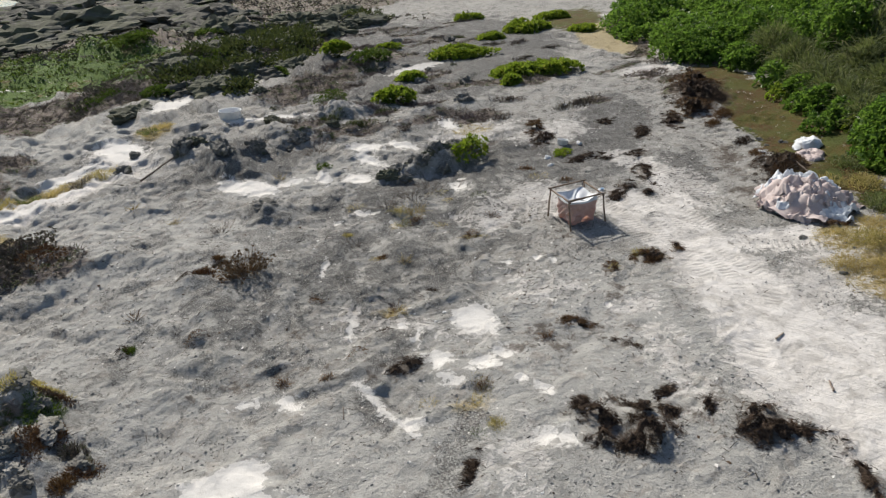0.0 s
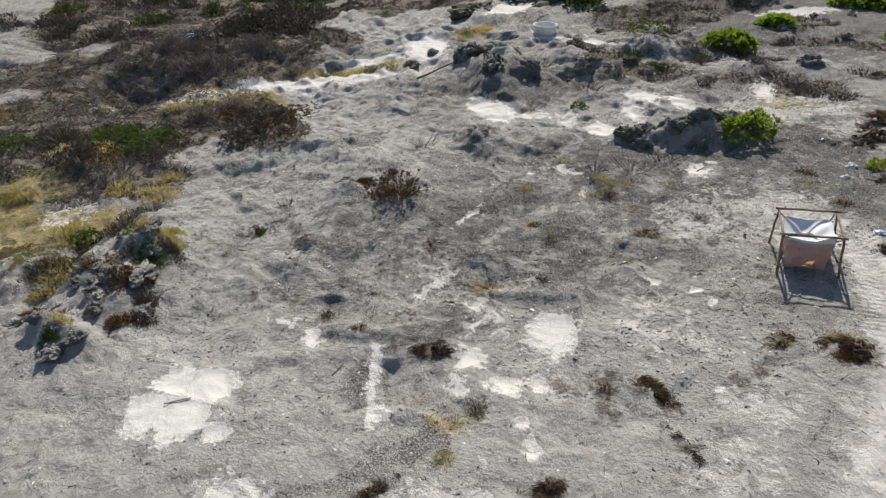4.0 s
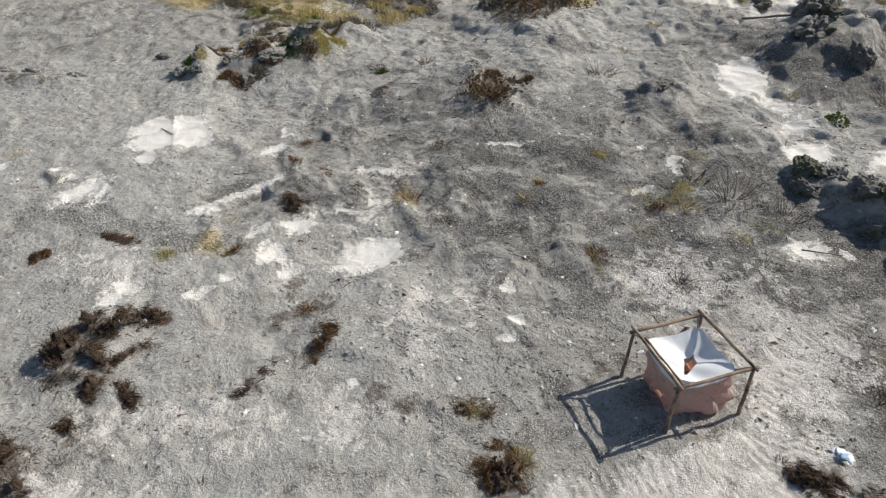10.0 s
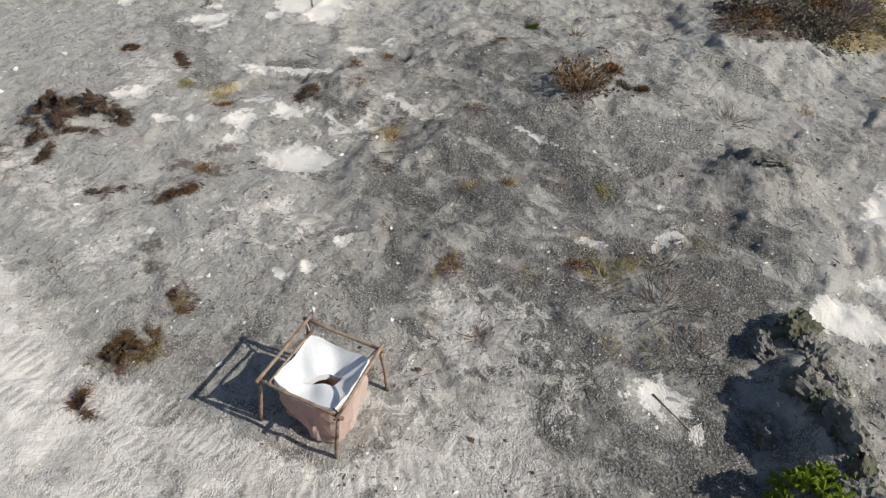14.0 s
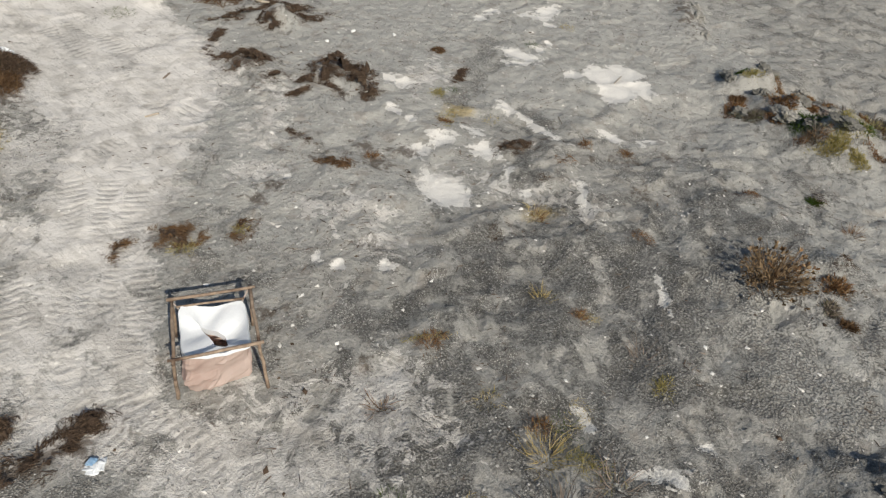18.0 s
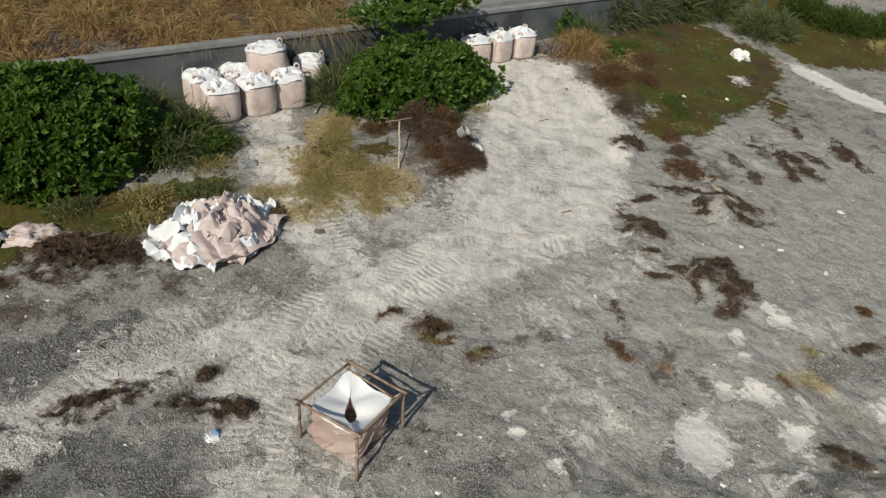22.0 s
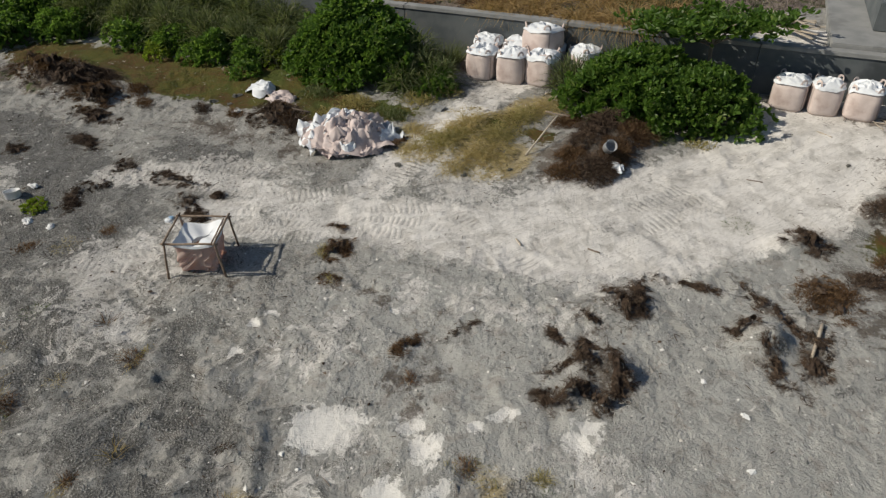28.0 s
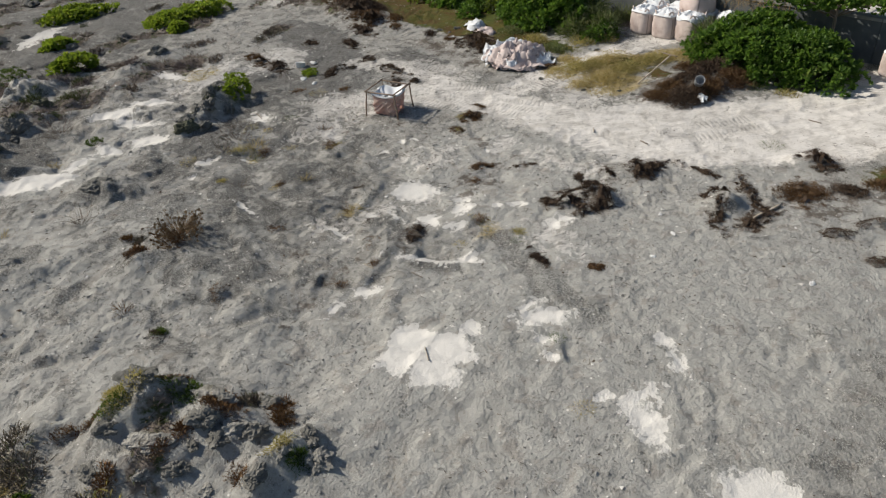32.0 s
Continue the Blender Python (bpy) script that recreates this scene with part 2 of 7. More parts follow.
    moss = m.mix(m.span(mid, 0.35, 0.65), (0.085, 0.083, 0.011), (0.115, 0.073, 0.015))
    moss = m.mix(m.span(m.noise(v, 0.7, 5.0, 0.6, 0.4), 0.46, 0.57), moss, (0.098, 0.045, 0.014))
    moss = m.mix(m.span(m.noise(m.stretch(v, 1.3, 1.0, 1.0, 60), 0.8, 5.0, 0.6, 0.6), 0.53, 0.63), moss, (0.072, 0.092, 0.014))
    moss = m.mix(m.span(fine, 0.35, 0.7), moss, (0.06, 0.07, 0.012))
    col = m.mix(edge("moss", 0.12, 0.0, 1.7), col, moss)
    turf = m.mix(m.span(mid, 0.35, 0.65), (0.05, 0.1, 0.012), (0.088, 0.15, 0.02))
    turf = m.mix(m.span(m.noise(v, 0.5, 4.0), 0.55, 0.68), turf, (0.13, 0.1, 0.04))
    col = m.mix(edge("turf", 0.1), col, turf)
    # sand: pale track and clean white patches
    pale = m.mix(m.span(fine, 0.3, 0.72), (0.47, 0.449, 0.42), (0.565, 0.543, 0.512))
    pale = m.mix(m.math("MULTIPLY", m.span(mid, 0.5, 0.66), 0.7), pale, (0.29, 0.275, 0.25))
    pale = m.mix(m.span(m.noise(v, 1.5, 5.0, 0.6, 0.5), 0.6, 0.44), pale, (0.635, 0.612, 0.58))
    rut = m.noise(m.stretch(m.stretch(v, 1, 1, 1, -125), 0.5, 3.6, 1), 1.4, 5.0, 0.6, 0.3)
    pale = m.mix(m.math("MULTIPLY", m.span(rut, 0.52, 0.66), 0.32), pale, (0.33, 0.31, 0.28))
    scrape = m.span(m.math("ABSOLUTE", m.math("SUBTRACT", rut, 0.5)), 0.016, 0.004)
    pale = m.mix(m.math("MULTIPLY", scrape, 0.45), pale, (0.26, 0.245, 0.22))
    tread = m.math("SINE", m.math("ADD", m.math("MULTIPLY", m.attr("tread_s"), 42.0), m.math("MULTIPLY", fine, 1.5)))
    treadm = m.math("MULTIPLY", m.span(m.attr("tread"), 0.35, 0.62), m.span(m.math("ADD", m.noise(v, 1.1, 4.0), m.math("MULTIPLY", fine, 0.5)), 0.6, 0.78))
    col = m.mix(m.math("MULTIPLY", edge("road", 0.075, -0.04, 1.0), 0.95), col, pale)
    speck = m.math("ADD", m.noise(v, 2.9, 8.0, 0.66, 1.2), m.math("MULTIPLY", m.math("SUBTRACT", m.attr("mott"), 0.19), 0.31))
    col = m.mix(m.math("MULTIPLY", m.span(speck, 0.56, 0.625), 0.85), col, pale)
    # tread marks: shade in the troughs painted dark, ridges painted paler
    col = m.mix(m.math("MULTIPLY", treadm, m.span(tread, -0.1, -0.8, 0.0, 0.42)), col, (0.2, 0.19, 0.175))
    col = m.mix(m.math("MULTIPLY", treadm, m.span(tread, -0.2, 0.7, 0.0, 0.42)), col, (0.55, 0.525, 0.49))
    white = m.mix(m.span(grit, 0.3, 0.7), (0.58, 0.563, 0.53), (0.675, 0.66, 0.628))
    lobes = m.math("ADD", m.math("MULTIPLY", m.math("SUBTRACT", m.noise(v, 4.2, 5.0, 0.6, 0.5), 0.5), 1.0), m.math("MULTIPLY", m.math("SUBTRACT", peb, 0.5), 0.16))
    white = m.mix(m.math("MULTIPLY", m.span(m.noise(v, 15.0, 5.0, 0.7), 0.66, 0.71), 0.5), white, (0.34, 0.33, 0.305))
    col = m.mix(m.span(m.math("ADD", m.attr("sand"), lobes), 0.485, 0.515), col, white)
    wrack = m.mix(m.noise(m.stretch(v, 18, 60, 18, 40), 1.0, 3.0, 0.6, 1.5), (0.022, 0.015, 0.011), (0.105, 0.07, 0.045))
    col = m.mix(m.math("MULTIPLY", edge("dark", 0.14, 0.1, 1.5), 0.75), col, wrack)
    # loose brown crumbs and pale chips everywhere
    chips = m.cells(v, 7.0, "Color")
    bw2 = m.nt.nodes.new("ShaderNodeRGBToBW")
    m.put(bw2.inputs[0], chips)
    near = m.span(m.cells(v, 7.0), 0.2, 0.12)
    col = m.mix(m.math("MULTIPLY", near, m.math("MULTIPLY", m.span(bw2.outputs[0], 0.8, 0.84), m.span(m.attr("moss"), 0.6, 0.4))), col, (0.72, 0.7, 0.66))
    calm = m.math("SUBTRACT", 1.0, m.math("MULTIPLY", m.span(m.math("MAXIMUM", m.attr("sand"), m.attr("road")), 0.35, 0.75), 0.75))
    litter = m.span(m.noise(m.stretch(v, 1.0, 1.7, 1.0, 35), 3.6, 7.0, 0.66, 1.4), 0.625, 0.69)
    thick = m.span(m.noise(v, 0.55, 3.0), 0.42, 0.58, 0.15, 0.85)
    col = m.mix(m.math("MULTIPLY", litter, m.math("MULTIPLY", thick, calm)), col, (0.085, 0.06, 0.042))
    relief = m.math("ADD", m.math("MULTIPLY", grit, 0.35), m.math("ADD", m.math("MULTIPLY", fine, 0.9), m.math("MULTIPLY", peb, 0.55)))
    relief = m.math("ADD", relief, m.math("MULTIPLY", m.math("MULTIPLY", m.span(cell, 0.6, 0.1), pebbly), 0.38))
    relief = m.math("ADD", relief, m.math("MULTIPLY", rubble, -0.6))
    relief = m.math("ADD", relief, m.math("MULTIPLY", m.noise(v, 4.5, 3.0), 1.15))
    relief = m.math("ADD", relief, m.math("MULTIPLY", m.math("MULTIPLY", chunk, coarse_m), 0.75))
    relief = m.math("MULTIPLY", relief, calm)
    relief = m.math("ADD", relief, m.math("MULTIPLY", m.math("MULTIPLY", tread, treadm), 0.07))
    return m.done(col, relief, 0.85, 0.075)


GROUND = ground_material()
WOOD = plain("weathered_pole_wood", (0.2, 0.14, 0.1), (0.36, 0.28, 0.21), 9, 0.85, 0.4, 70, (0.07, 0.042, 0.03))
WOVEN = plain("pink_beige_woven_plastic", (0.58, 0.482, 0.446), (0.68, 0.592, 0.556), 3, 0.65, 0.25, 90, (0.47, 0.37, 0.335))
SACK = plain("greyed_pink_woven_plastic", (0.47, 0.39, 0.37), (0.6, 0.52, 0.5), 3, 0.65, 0.25, 90, (0.38, 0.3, 0.285))
LINER = plain("white_plastic_liner", (0.76, 0.785, 0.81), (0.68, 0.71, 0.745), 4, 0.5, 0.2, 40)
STRAP = plain("grey_webbing", (0.32, 0.27, 0.24), (0.42, 0.36, 0.33), 8, 0.7, 0.3, 120)
CONCRETE = plain("old_grey_concrete", (0.085, 0.098, 0.104), (0.14, 0.152, 0.156), 1.1, 0.88, 0.35, 35, (0.055, 0.062, 0.067))
COPING = plain("pale_concrete_coping", (0.22, 0.226, 0.224), (0.3, 0.302, 0.296), 1.6, 0.88, 0.35, 40, (0.19, 0.192, 0.188))
ROCK = plain("grey_coral_rock", (0.12, 0.117, 0.105), (0.25, 0.243, 0.222), 3.5, 0.92, 0.9, 22, (0.07, 0.072, 0.04), 0.04)
MATTED = plain("matted_seaweed", (0.035, 0.024, 0.017), (0.09, 0.06, 0.042), 16, 0.95, 0.9, 110, (0.11, 0.08, 0.055), 0.02)
DARKROCK = plain("dark_shore_rock", (0.065, 0.064, 0.052), (0.14, 0.135, 0.115), 1.5, 0.95, 0.9, 9, (0.06, 0.08, 0.025), 0.06)
LEDGE = plain("pale_coral_ledge", (0.2, 0.193, 0.174), (0.43, 0.415, 0.378), 4.5, 0.92, 0.9, 18, (0.09, 0.085, 0.06), 0.05)
DRIFT = plain("bleached_driftwood", (0.36, 0.3, 0.23), (0.5, 0.44, 0.36), 10, 0.85, 0.4, 80)
WRACK = leafy("dry_brown_seaweed", (0.048, 0.032, 0.022), (0.108, 0.072, 0.048), (0.17, 0.118, 0.078), 0.95)
RUST = leafy("rusty_brown_stalks", (0.11, 0.055, 0.025), (0.24, 0.135, 0.06), (0.33, 0.23, 0.12), 0.9)
REED = leafy("brown_dry_reed", (0.15, 0.1, 0.055), (0.29, 0.205, 0.12), (0.1, 0.06, 0.035), 0.9)
TWIG = leafy("dead_grey_twigs", (0.13, 0.1, 0.08), (0.27, 0.22, 0.18), (0.07, 0.05, 0.04), 0.9)
STRAW = leafy("dry_yellow_grass", (0.32, 0.25, 0.115), (0.56, 0.47, 0.26), (0.2, 0.2, 0.07), 0.85, 0.4)
HAY = leafy("dry_orange_grass", (0.25, 0.165, 0.075), (0.48, 0.345, 0.17), (0.11, 0.075, 0.04), 0.85, 0.4)
LEAF = leafy("fresh_green_leaf", (0.06, 0.122, 0.02), (0.128, 0.225, 0.044), (0.25, 0.33, 0.08), 0.4, 0.55)
SHORE = leafy("yellow_green_leaf", (0.12, 0.18, 0.02), (0.21, 0.29, 0.035), (0.36, 0.33, 0.07), 0.5, 0.5)
DARKGREEN = leafy("dark_olive_leaf", (0.042, 0.058, 0.02), (0.085, 0.105, 0.034), (0.14, 0.15, 0.06), 0.7, 0.2)
GRASS = leafy("grey_green_grass", (0.07, 0.1, 0.035), (0.16, 0.19, 0.085), (0.3, 0.29, 0.17), 0.7, 0.4)
HEATH = leafy("brown_green_heath", (0.115, 0.097, 0.073), (0.235, 0.195, 0.15), (0.12, 0.15, 0.045), 0.85)
LAWN = leafy("low_green_plants", (0.045, 0.085, 0.015), (0.085, 0.13, 0.025), (0.16, 0.17, 0.04), 0.7, 0.4)
FUZZ = leafy("rusty_dry_seaweed", (0.075, 0.043, 0.023), (0.165, 0.097, 0.05), (0.25, 0.165, 0.09), 0.95, 0.2)
OLIVE = leafy("olive_dry_grass", (0.24, 0.205, 0.08), (0.45, 0.39, 0.19), (0.16, 0.18, 0.05), 0.85, 0.4)
BRUSHWOOD = leafy("grey_violet_dead_brush", (0.15, 0.12, 0.11), (0.3, 0.245, 0.225), (0.36, 0.31, 0.28), 0.9)
HUNG = plain("faded_pink_woven_plastic", (0.57, 0.455, 0.405), (0.66, 0.545, 0.495), 3, 0.65, 0.25, 90, (0.49, 0.365, 0.32))


def lets_light(material, amount, color):
    """Thin cloth: part of the light comes through from behind."""
    nt = material.node_tree
    back, both = nt.nodes.new("ShaderNodeBsdfTranslucent"), nt.nodes.new("ShaderNodeMixShader")
    back.inputs["Color"].default_value = (*color, 1)
    both.inputs[0].default_value = amount
    nt.links.new(nt.nodes["Principled BSDF"].outputs[0], both.inputs[1])
    nt.links.new(back.outputs[0], both.inputs[2])
    nt.links.new(both.outputs[0], nt.nodes["Material Output"].inputs["Surface"])


lets_light(HUNG, 0.33, (0.72, 0.39, 0.28))
HUMMOCK = plain("overgrown_shore_rock", (0.075, 0.077, 0.055), (0.145, 0.15, 0.095), 1.2, 0.95, 0.9, 7, (0.1, 0.1, 0.09), 0.08)
BLUE = plain("faded_blue_plastic", (0.2, 0.36, 0.56), (0.42, 0.55, 0.68), 8, 0.5, 0.2)
SHELL = leafy("white_shell_and_plastic_bits", (0.7, 0.68, 0.64), (0.8, 0.79, 0.76), (0.45, 0.42, 0.38), 0.7)
STONE = leafy("grey_gravel_stones", (0.17, 0.168, 0.16), (0.33, 0.325, 0.315), (0.48, 0.47, 0.45), 0.9)
FOAM = plain("weathered_white_foam", (0.82, 0.82, 0.81), (0.72, 0.72, 0.71), 6, 0.8, 0.5)
TIN = plain("dull_metal_tin", (0.42, 0.44, 0.46), (0.25, 0.25, 0.25), 9, 0.45, 0.2)

# ---- plan of the ground ----
MOUNDS, FIELDS = [], {}


def mound(x, y, a, b, turn, h, sharp=1.0):
    MOUNDS.append((x, y, a, b, turn, h, sharp))


def area(kind, x, y, a, b, turn, gain=1.3):
    FIELDS.setdefault(kind, []).append((x, y, a, b, turn, gain))


def sand(x, y, a, b, turn):
    area("sand", x, y, a * 1.06, b * 1.06, turn, 0.9 * max(1.0, 0.2 / b))


def mottle(x, y, a, b, turn):
    area("mott", x, y, a, b, turn, 0.9)


def dark(x, y, a, b, turn):
    area("dark", x, y, a, b, turn, 0.6)


# mounds and hollows
mound(5.3, 22.5, 1.0, 0.5, 12, 0.4, 1.3)
mound(6.5, 22.8, 0.9, 0.5, 30, 0.46, 1.3)
mound(7.5, 23.2, 1.0, 0.5, 35, 0.42, 1.3)
mound(0.5, 21.2, 0.85, 0.6, 120, 0.45, 1.3)
mound(-1.3, 27.3, 2.4, 1.3, 118, 0.6, 1.2)
mound(1.8, 28.8, 1.5, 0.9, 150, 0.55, 1.4)
mound(4.2, 30.4, 1.6, 0.8, 10, 0.6, 1.4)
mound(8.4, 28.6, 2.0, 0.6, 15, 0.3)
mound(5.26, 17.6, 0.8, 0.6, 100, 0.16)
mound(3.4, 17.2, 1.0, 0.5, 60, 0.14)
mound(2.6, 15.2, 0.8, 0.5, 20, 0.12)
mound(6.6, 18.9, 1.3, 0.4, 70, 0.16)
mound(-0.7, 16.9, 1.4, 1.0, 0, 0.22)
mound(-2.1, 17.0, 0.5, 0.4, 0, 0.25)
mound(-3.6, 19.8, 2.6, 1.3, 150, 0.35)
mound(-7.2, 20.6, 2.4, 1.3, 151, 0.45)
mound(-5.6, 11.9, 2.6, 1.5, 102, 0.34, 1.3)
mound(-5.15, 10.15, 0.85, 0.36, 172, 0.38, 1.6)
mound(-5.45, 13.15, 1.0, 0.45, 165, 0.42, 1.6)
mound(-5.0, 11.5, 0.7, 0.42, 112, 0.34, 1.6)
mound(-6.4, 12.3, 0.9, 0.4, 118, 0.24, 1.5)
mound(-6.5, 14.7, 0.7, 0.5, 40, 0.3, 1.6)
mound(-6.1, 5.3, 1.7, 0.4, 63, 0.2)
mound(5.9, 8.2, 0.7, 0.42, 125, 0.2, 1.3)
mound(7.6, 7.7, 0.7, 0.5, 110, 0.16, 1.3)
mound(6.75, 5.0, 0.6, 0.42, 150, 0.36, 1.4)
mound(10.0, 3.4, 0.55, 0.35, 109, 0.28, 1.3)
mound(14.3, 7.3, 1.7, 0.9, 132, 0.5)
mound(14.9, 11.0, 1.9, 1.1, 141, 0.22)
mound(18.9, 24.8, 2.6, 1.2, 70, 0.4)
mound(16.4, 16.9, 1.2, 0.8, 34, 0.2)
mound(15.2, 14.6, 1.1, 0.9, 60, 0.12)
mound(11.7, -0.5, 1.5, 0.8, 108, 0.3)
mound(9.5, 23.5, 0.8, 0.5, 30, 0.2)
mound(-11.5, 17.6, 3.0, 1.5, 155, 0.5)
mound(-16.0, 16.5, 4.0, 2.0, 171, 0.6)
mound(-12.0, 29.0, 4.0, 2.0, 20, 0.5)
mound(-17.0, 27.0, 4.0, 2.2, 10, 0.6)
mound(-14.8, 24.0, 1.8, 1.0, 154, -0.9)
mound(-1.0, 45.0, 7.0, 3.0, 40, 0.9)
mound(6.0, 41.0, 4.0, 2.0, 10, 0.7)
mound(-8.0, 57.0, 8.0, 2.5, 10, 1.3)
mound(-14.0, 51.0, 6.0, 2.2, 10, 0.6)
mound(-22.0, 47.0, 6.0, 2.5, 15, 0.6)
mound(-27.0, 57.0, 8.0, 3.0, 5, 0.7)
mound(-6.0, 49.0, 6.0, 2.0, 0, -0.4)
# clean white sand
sand(-3.6, 1.9, 1.1, 0.5, 27)
sand(-6.4, 0.6, 1.4, 0.6, 28)
sand(0.05, 23.9, 0.95, 0.55, 150)
sand(-0.5, 24.1, 0.8, 0.5, 125)
sand(3.6, 23.0, 0.62, 0.42, 110)
sand(2.44, 23.65, 0.45, 0.3, 95)
sand(4.45, 25.8, 0.8, 0.4, 130)
sand(5.7, 25.45, 0.8, 0.35, 130)
sand(4.4, 24.6, 0.75, 0.28, 110)
sand(1.2, 23.9, 0.6, 0.2, 10)
sand(8.3, 27.05, 0.7, 0.33, 95)
sand(-0.3, 32.3, 0.8, 0.5, 111)
sand(1.6, 31.3, 1.4, 0.4, 160)
sand(-4.9, 30.3, 1.6, 0.8, 115)
sand(-2.9, 36.6, 1.5, 0.6, 50)
sand(-6.5, 28.3, 1.2, 0.4, 35)
sand(-7.6, 25.5, 1.2, 0.22, 25)
sand(-10.2, 25.0, 1.5, 0.4, 20)
sand(-26.5, 21.5, 4.4, 2.1, 0)
sand(-15.8, 34.0, 1.6, 0.5, 30)
sand(-9.3, 14.8, 0.6, 0.36, 167)
sand(-12.8, 48.3, 2.0, 0.5, 10)
sand(-3.0, 46.5, 2.0, 0.4, 10)
sand(9.9, 37.5, 1.8, 0.5, 20)
sand(6.9, -8.8, 1.5, 0.55, 146)
sand(5.3, -7.7, 1.5, 0.6, 146)
sand(9.2, -5.7, 0.55, 0.3, 100)
sand(-1.26, 9.84, 0.47, 0.5, 137)
sand(-1.28, 8.96, 0.55, 0.48, 105)
sand(-1.95, 8.95, 0.53, 0.42, 95)
sand(-1.96, 9.72, 0.42, 0.45, 115)
sand(-0.53, 8.89, 0.27, 0.19, 143)
sand(0.53, 7.59, 0.57, 0.29, 122)
sand(0.81, 8, 0.35, 0.14, 157)
sand(-0.16, 7.25, 0.21, 0.14, 139)
sand(-0.55, 7.01, 0.11, 0.12, 153)
sand(-0.84, 5.2, 0.39, 0.17, 137)
sand(-1.15, 5.75, 0.26, 0.1, 138)
sand(-1.39, 4.93, 0.57, 0.28, 53)
sand(0.82, 5.14, 0.17, 0.16, 144)
sand(-2.08, 2.92, 0.6, 0.45, 123)
sand(1.36, 11.14, 0.59, 0.13, 107)
sand(-0.25, 11.72, 0.33, 0.15, 122)
sand(-1.05, 12.02, 0.3, 0.12, 3)
sand(1.9, 10.08, 0.26, 0.2, 129)
sand(3.1, 11.06, 0.25, 0.17, 132)
sand(3.86, 11.3, 0.31, 0.26, 156)
sand(3.04, 11.84, 0.32, 0.27, 131)
sand(4.48, 11.56, 0.25, 0.2, 155)
sand(4.25, 13.14, 0.45, 0.5, 127)
sand(4.47, 12.58, 0.34, 0.14, 104)
sand(6, 15.11, 0.14, 0.15, 158)
sand(7.14, 14.72, 0.18, 0.1, 90)
sand(6.72, 15.03, 0.16, 0.09, 42)
sand(4.62, 10, 0.18, 0.12, 120)
sand(2.76, 12.77, 0.28, 0.09, 63)
sand(1.51, 13.9, 0.45, 0.1, 72)
sand(3.06, 20.01, 0.27, 0.14, 138)
sand(3.37, 19.82, 0.14, 0.1, 139)
sand(-9.43, 14.4, 0.5, 0.5, 100)
sand(3.75, 18.89, 0.22, 0.12, 111)
sand(2.27, 19.72, 0.13, 0.08, 140)
sand(4.4, 8.56, 0.24, 0.18, 126)
sand(1.35, 16.78, 0.46, 0.08, 71)
sand(6.53, 20.71, 0.39, 0.28, 88)
sand(6.86, 21.24, 0.13, 0.12, 80)
sand(4.11, 8.74, 0.25, 0.2, 132)
sand(0.3, 4.74, 0.3, 0.16, 31)
sand(4.35, 10.45, 0.15, 0.1, 60)
sand(7.4, 12.19, 0.08, 0.07, 63)
sand(2.63, 13.4, 0.12, 0.09, 26)
# sand showing through the gravel
mottle(6.04, 13.58, 0.6, 0.4, 170)
mottle(5.93, 14.36, 0.28, 0.15, 147)
mottle(3.45, 8.38, 0.6, 0.35, 60)
mottle(2.88, 13.35, 0.5, 0.16, 147)
mottle(6.72, 18.48, 0.3, 0.2, 146)
mottle(7.69, 18.76, 0.95, 0.62, 142)
mottle(6.77, 13.3, 0.32, 0.2, 174)
mottle(8.67, 18.61, 1.03, 0.6, 88)
mottle(6.6, 18.5, 0.66, 0.28, 172)
mottle(7.82, 11.9, 0.4, 0.42, 150)
mottle(7.47, 9.93, 1.05, 0.3, 75)
mottle(7.9, 17.68, 0.36, 0.26, 74)
mottle(6.65, 17.82, 0.7, 0.54, 48)
mottle(4.15, 12.71, 0.31, 0.33, 62)
mottle(1.6, 14.06, 0.36, 0.11, 70)
mottle(9.0, 8.6, 1.6, 0.9, 60)
mottle(9.3, 6.6, 1.3, 0.8, 120)
mottle(12.2, 8.4, 1.4, 0.8, 120)
mottle(12.6, 11.0, 1.5, 0.9, 30)
mottle(13.2, 17.6, 1.6, 0.5, 80)
mottle(8.9, 25.6, 1.8, 0.8, 10)
mottle(11.6, 24.2, 1.5, 1.0, 10)
mottle(-4.6, 28.8, 2.2, 1.0, 120)
mottle(3.0, 31.2, 2.5, 0.6, 170)
# hollows filled with coarse dark gravel
def hollow(x, y, a, b, turn):
    area("coarse", x, y, a * 1.1, b * 1.3, turn, 1.6)
    mound(x, y, a * 1.1, b * 1.1, turn, -0.035)


hollow(5.3, 17.5, 0.85, 0.26, 10)
hollow(5.65, 16.1, 0.83, 0.16, 30)
hollow(5.52, 18.34, 0.55, 0.25, 37)
hollow(6.3, 19.45, 1.28, 0.28, 17)
hollow(4.3, 14.62, 0.51, 0.2, 15)
hollow(2.43, 18.56, 0.57, 0.4, 79)
hollow(1.98, 16.83, 0.75, 0.3, 123)
hollow(-3.25, 20.1, 0.9, 0.5, 67)
hollow(6.4, 17.25, 0.48, 0.14, 23)
hollow(3.29, 14.7, 1, 0.16, 6)
hollow(3.91, 20.56, 0.5, 0.32, 48)
hollow(2.29, 20.77, 0.55, 0.37, 69)
hollow(5.24, 15.9, 0.85, 0.18, 35)
hollow(5.77, 17.73, 0.9, 0.18, 40)
hollow(2.22, 9.05, 1.4, 0.18, 49)
hollow(1.55, 7.41, 1.05, 0.18, 53)
hollow(4.27, 15.67, 0.77, 0.25, 62)
hollow(1.97, 14, 0.5, 0.4, 88)
hollow(1.2, 10.77, 1.2, 0.13, 105)
# matted seaweed with the stain it leaves
WEEDS = []


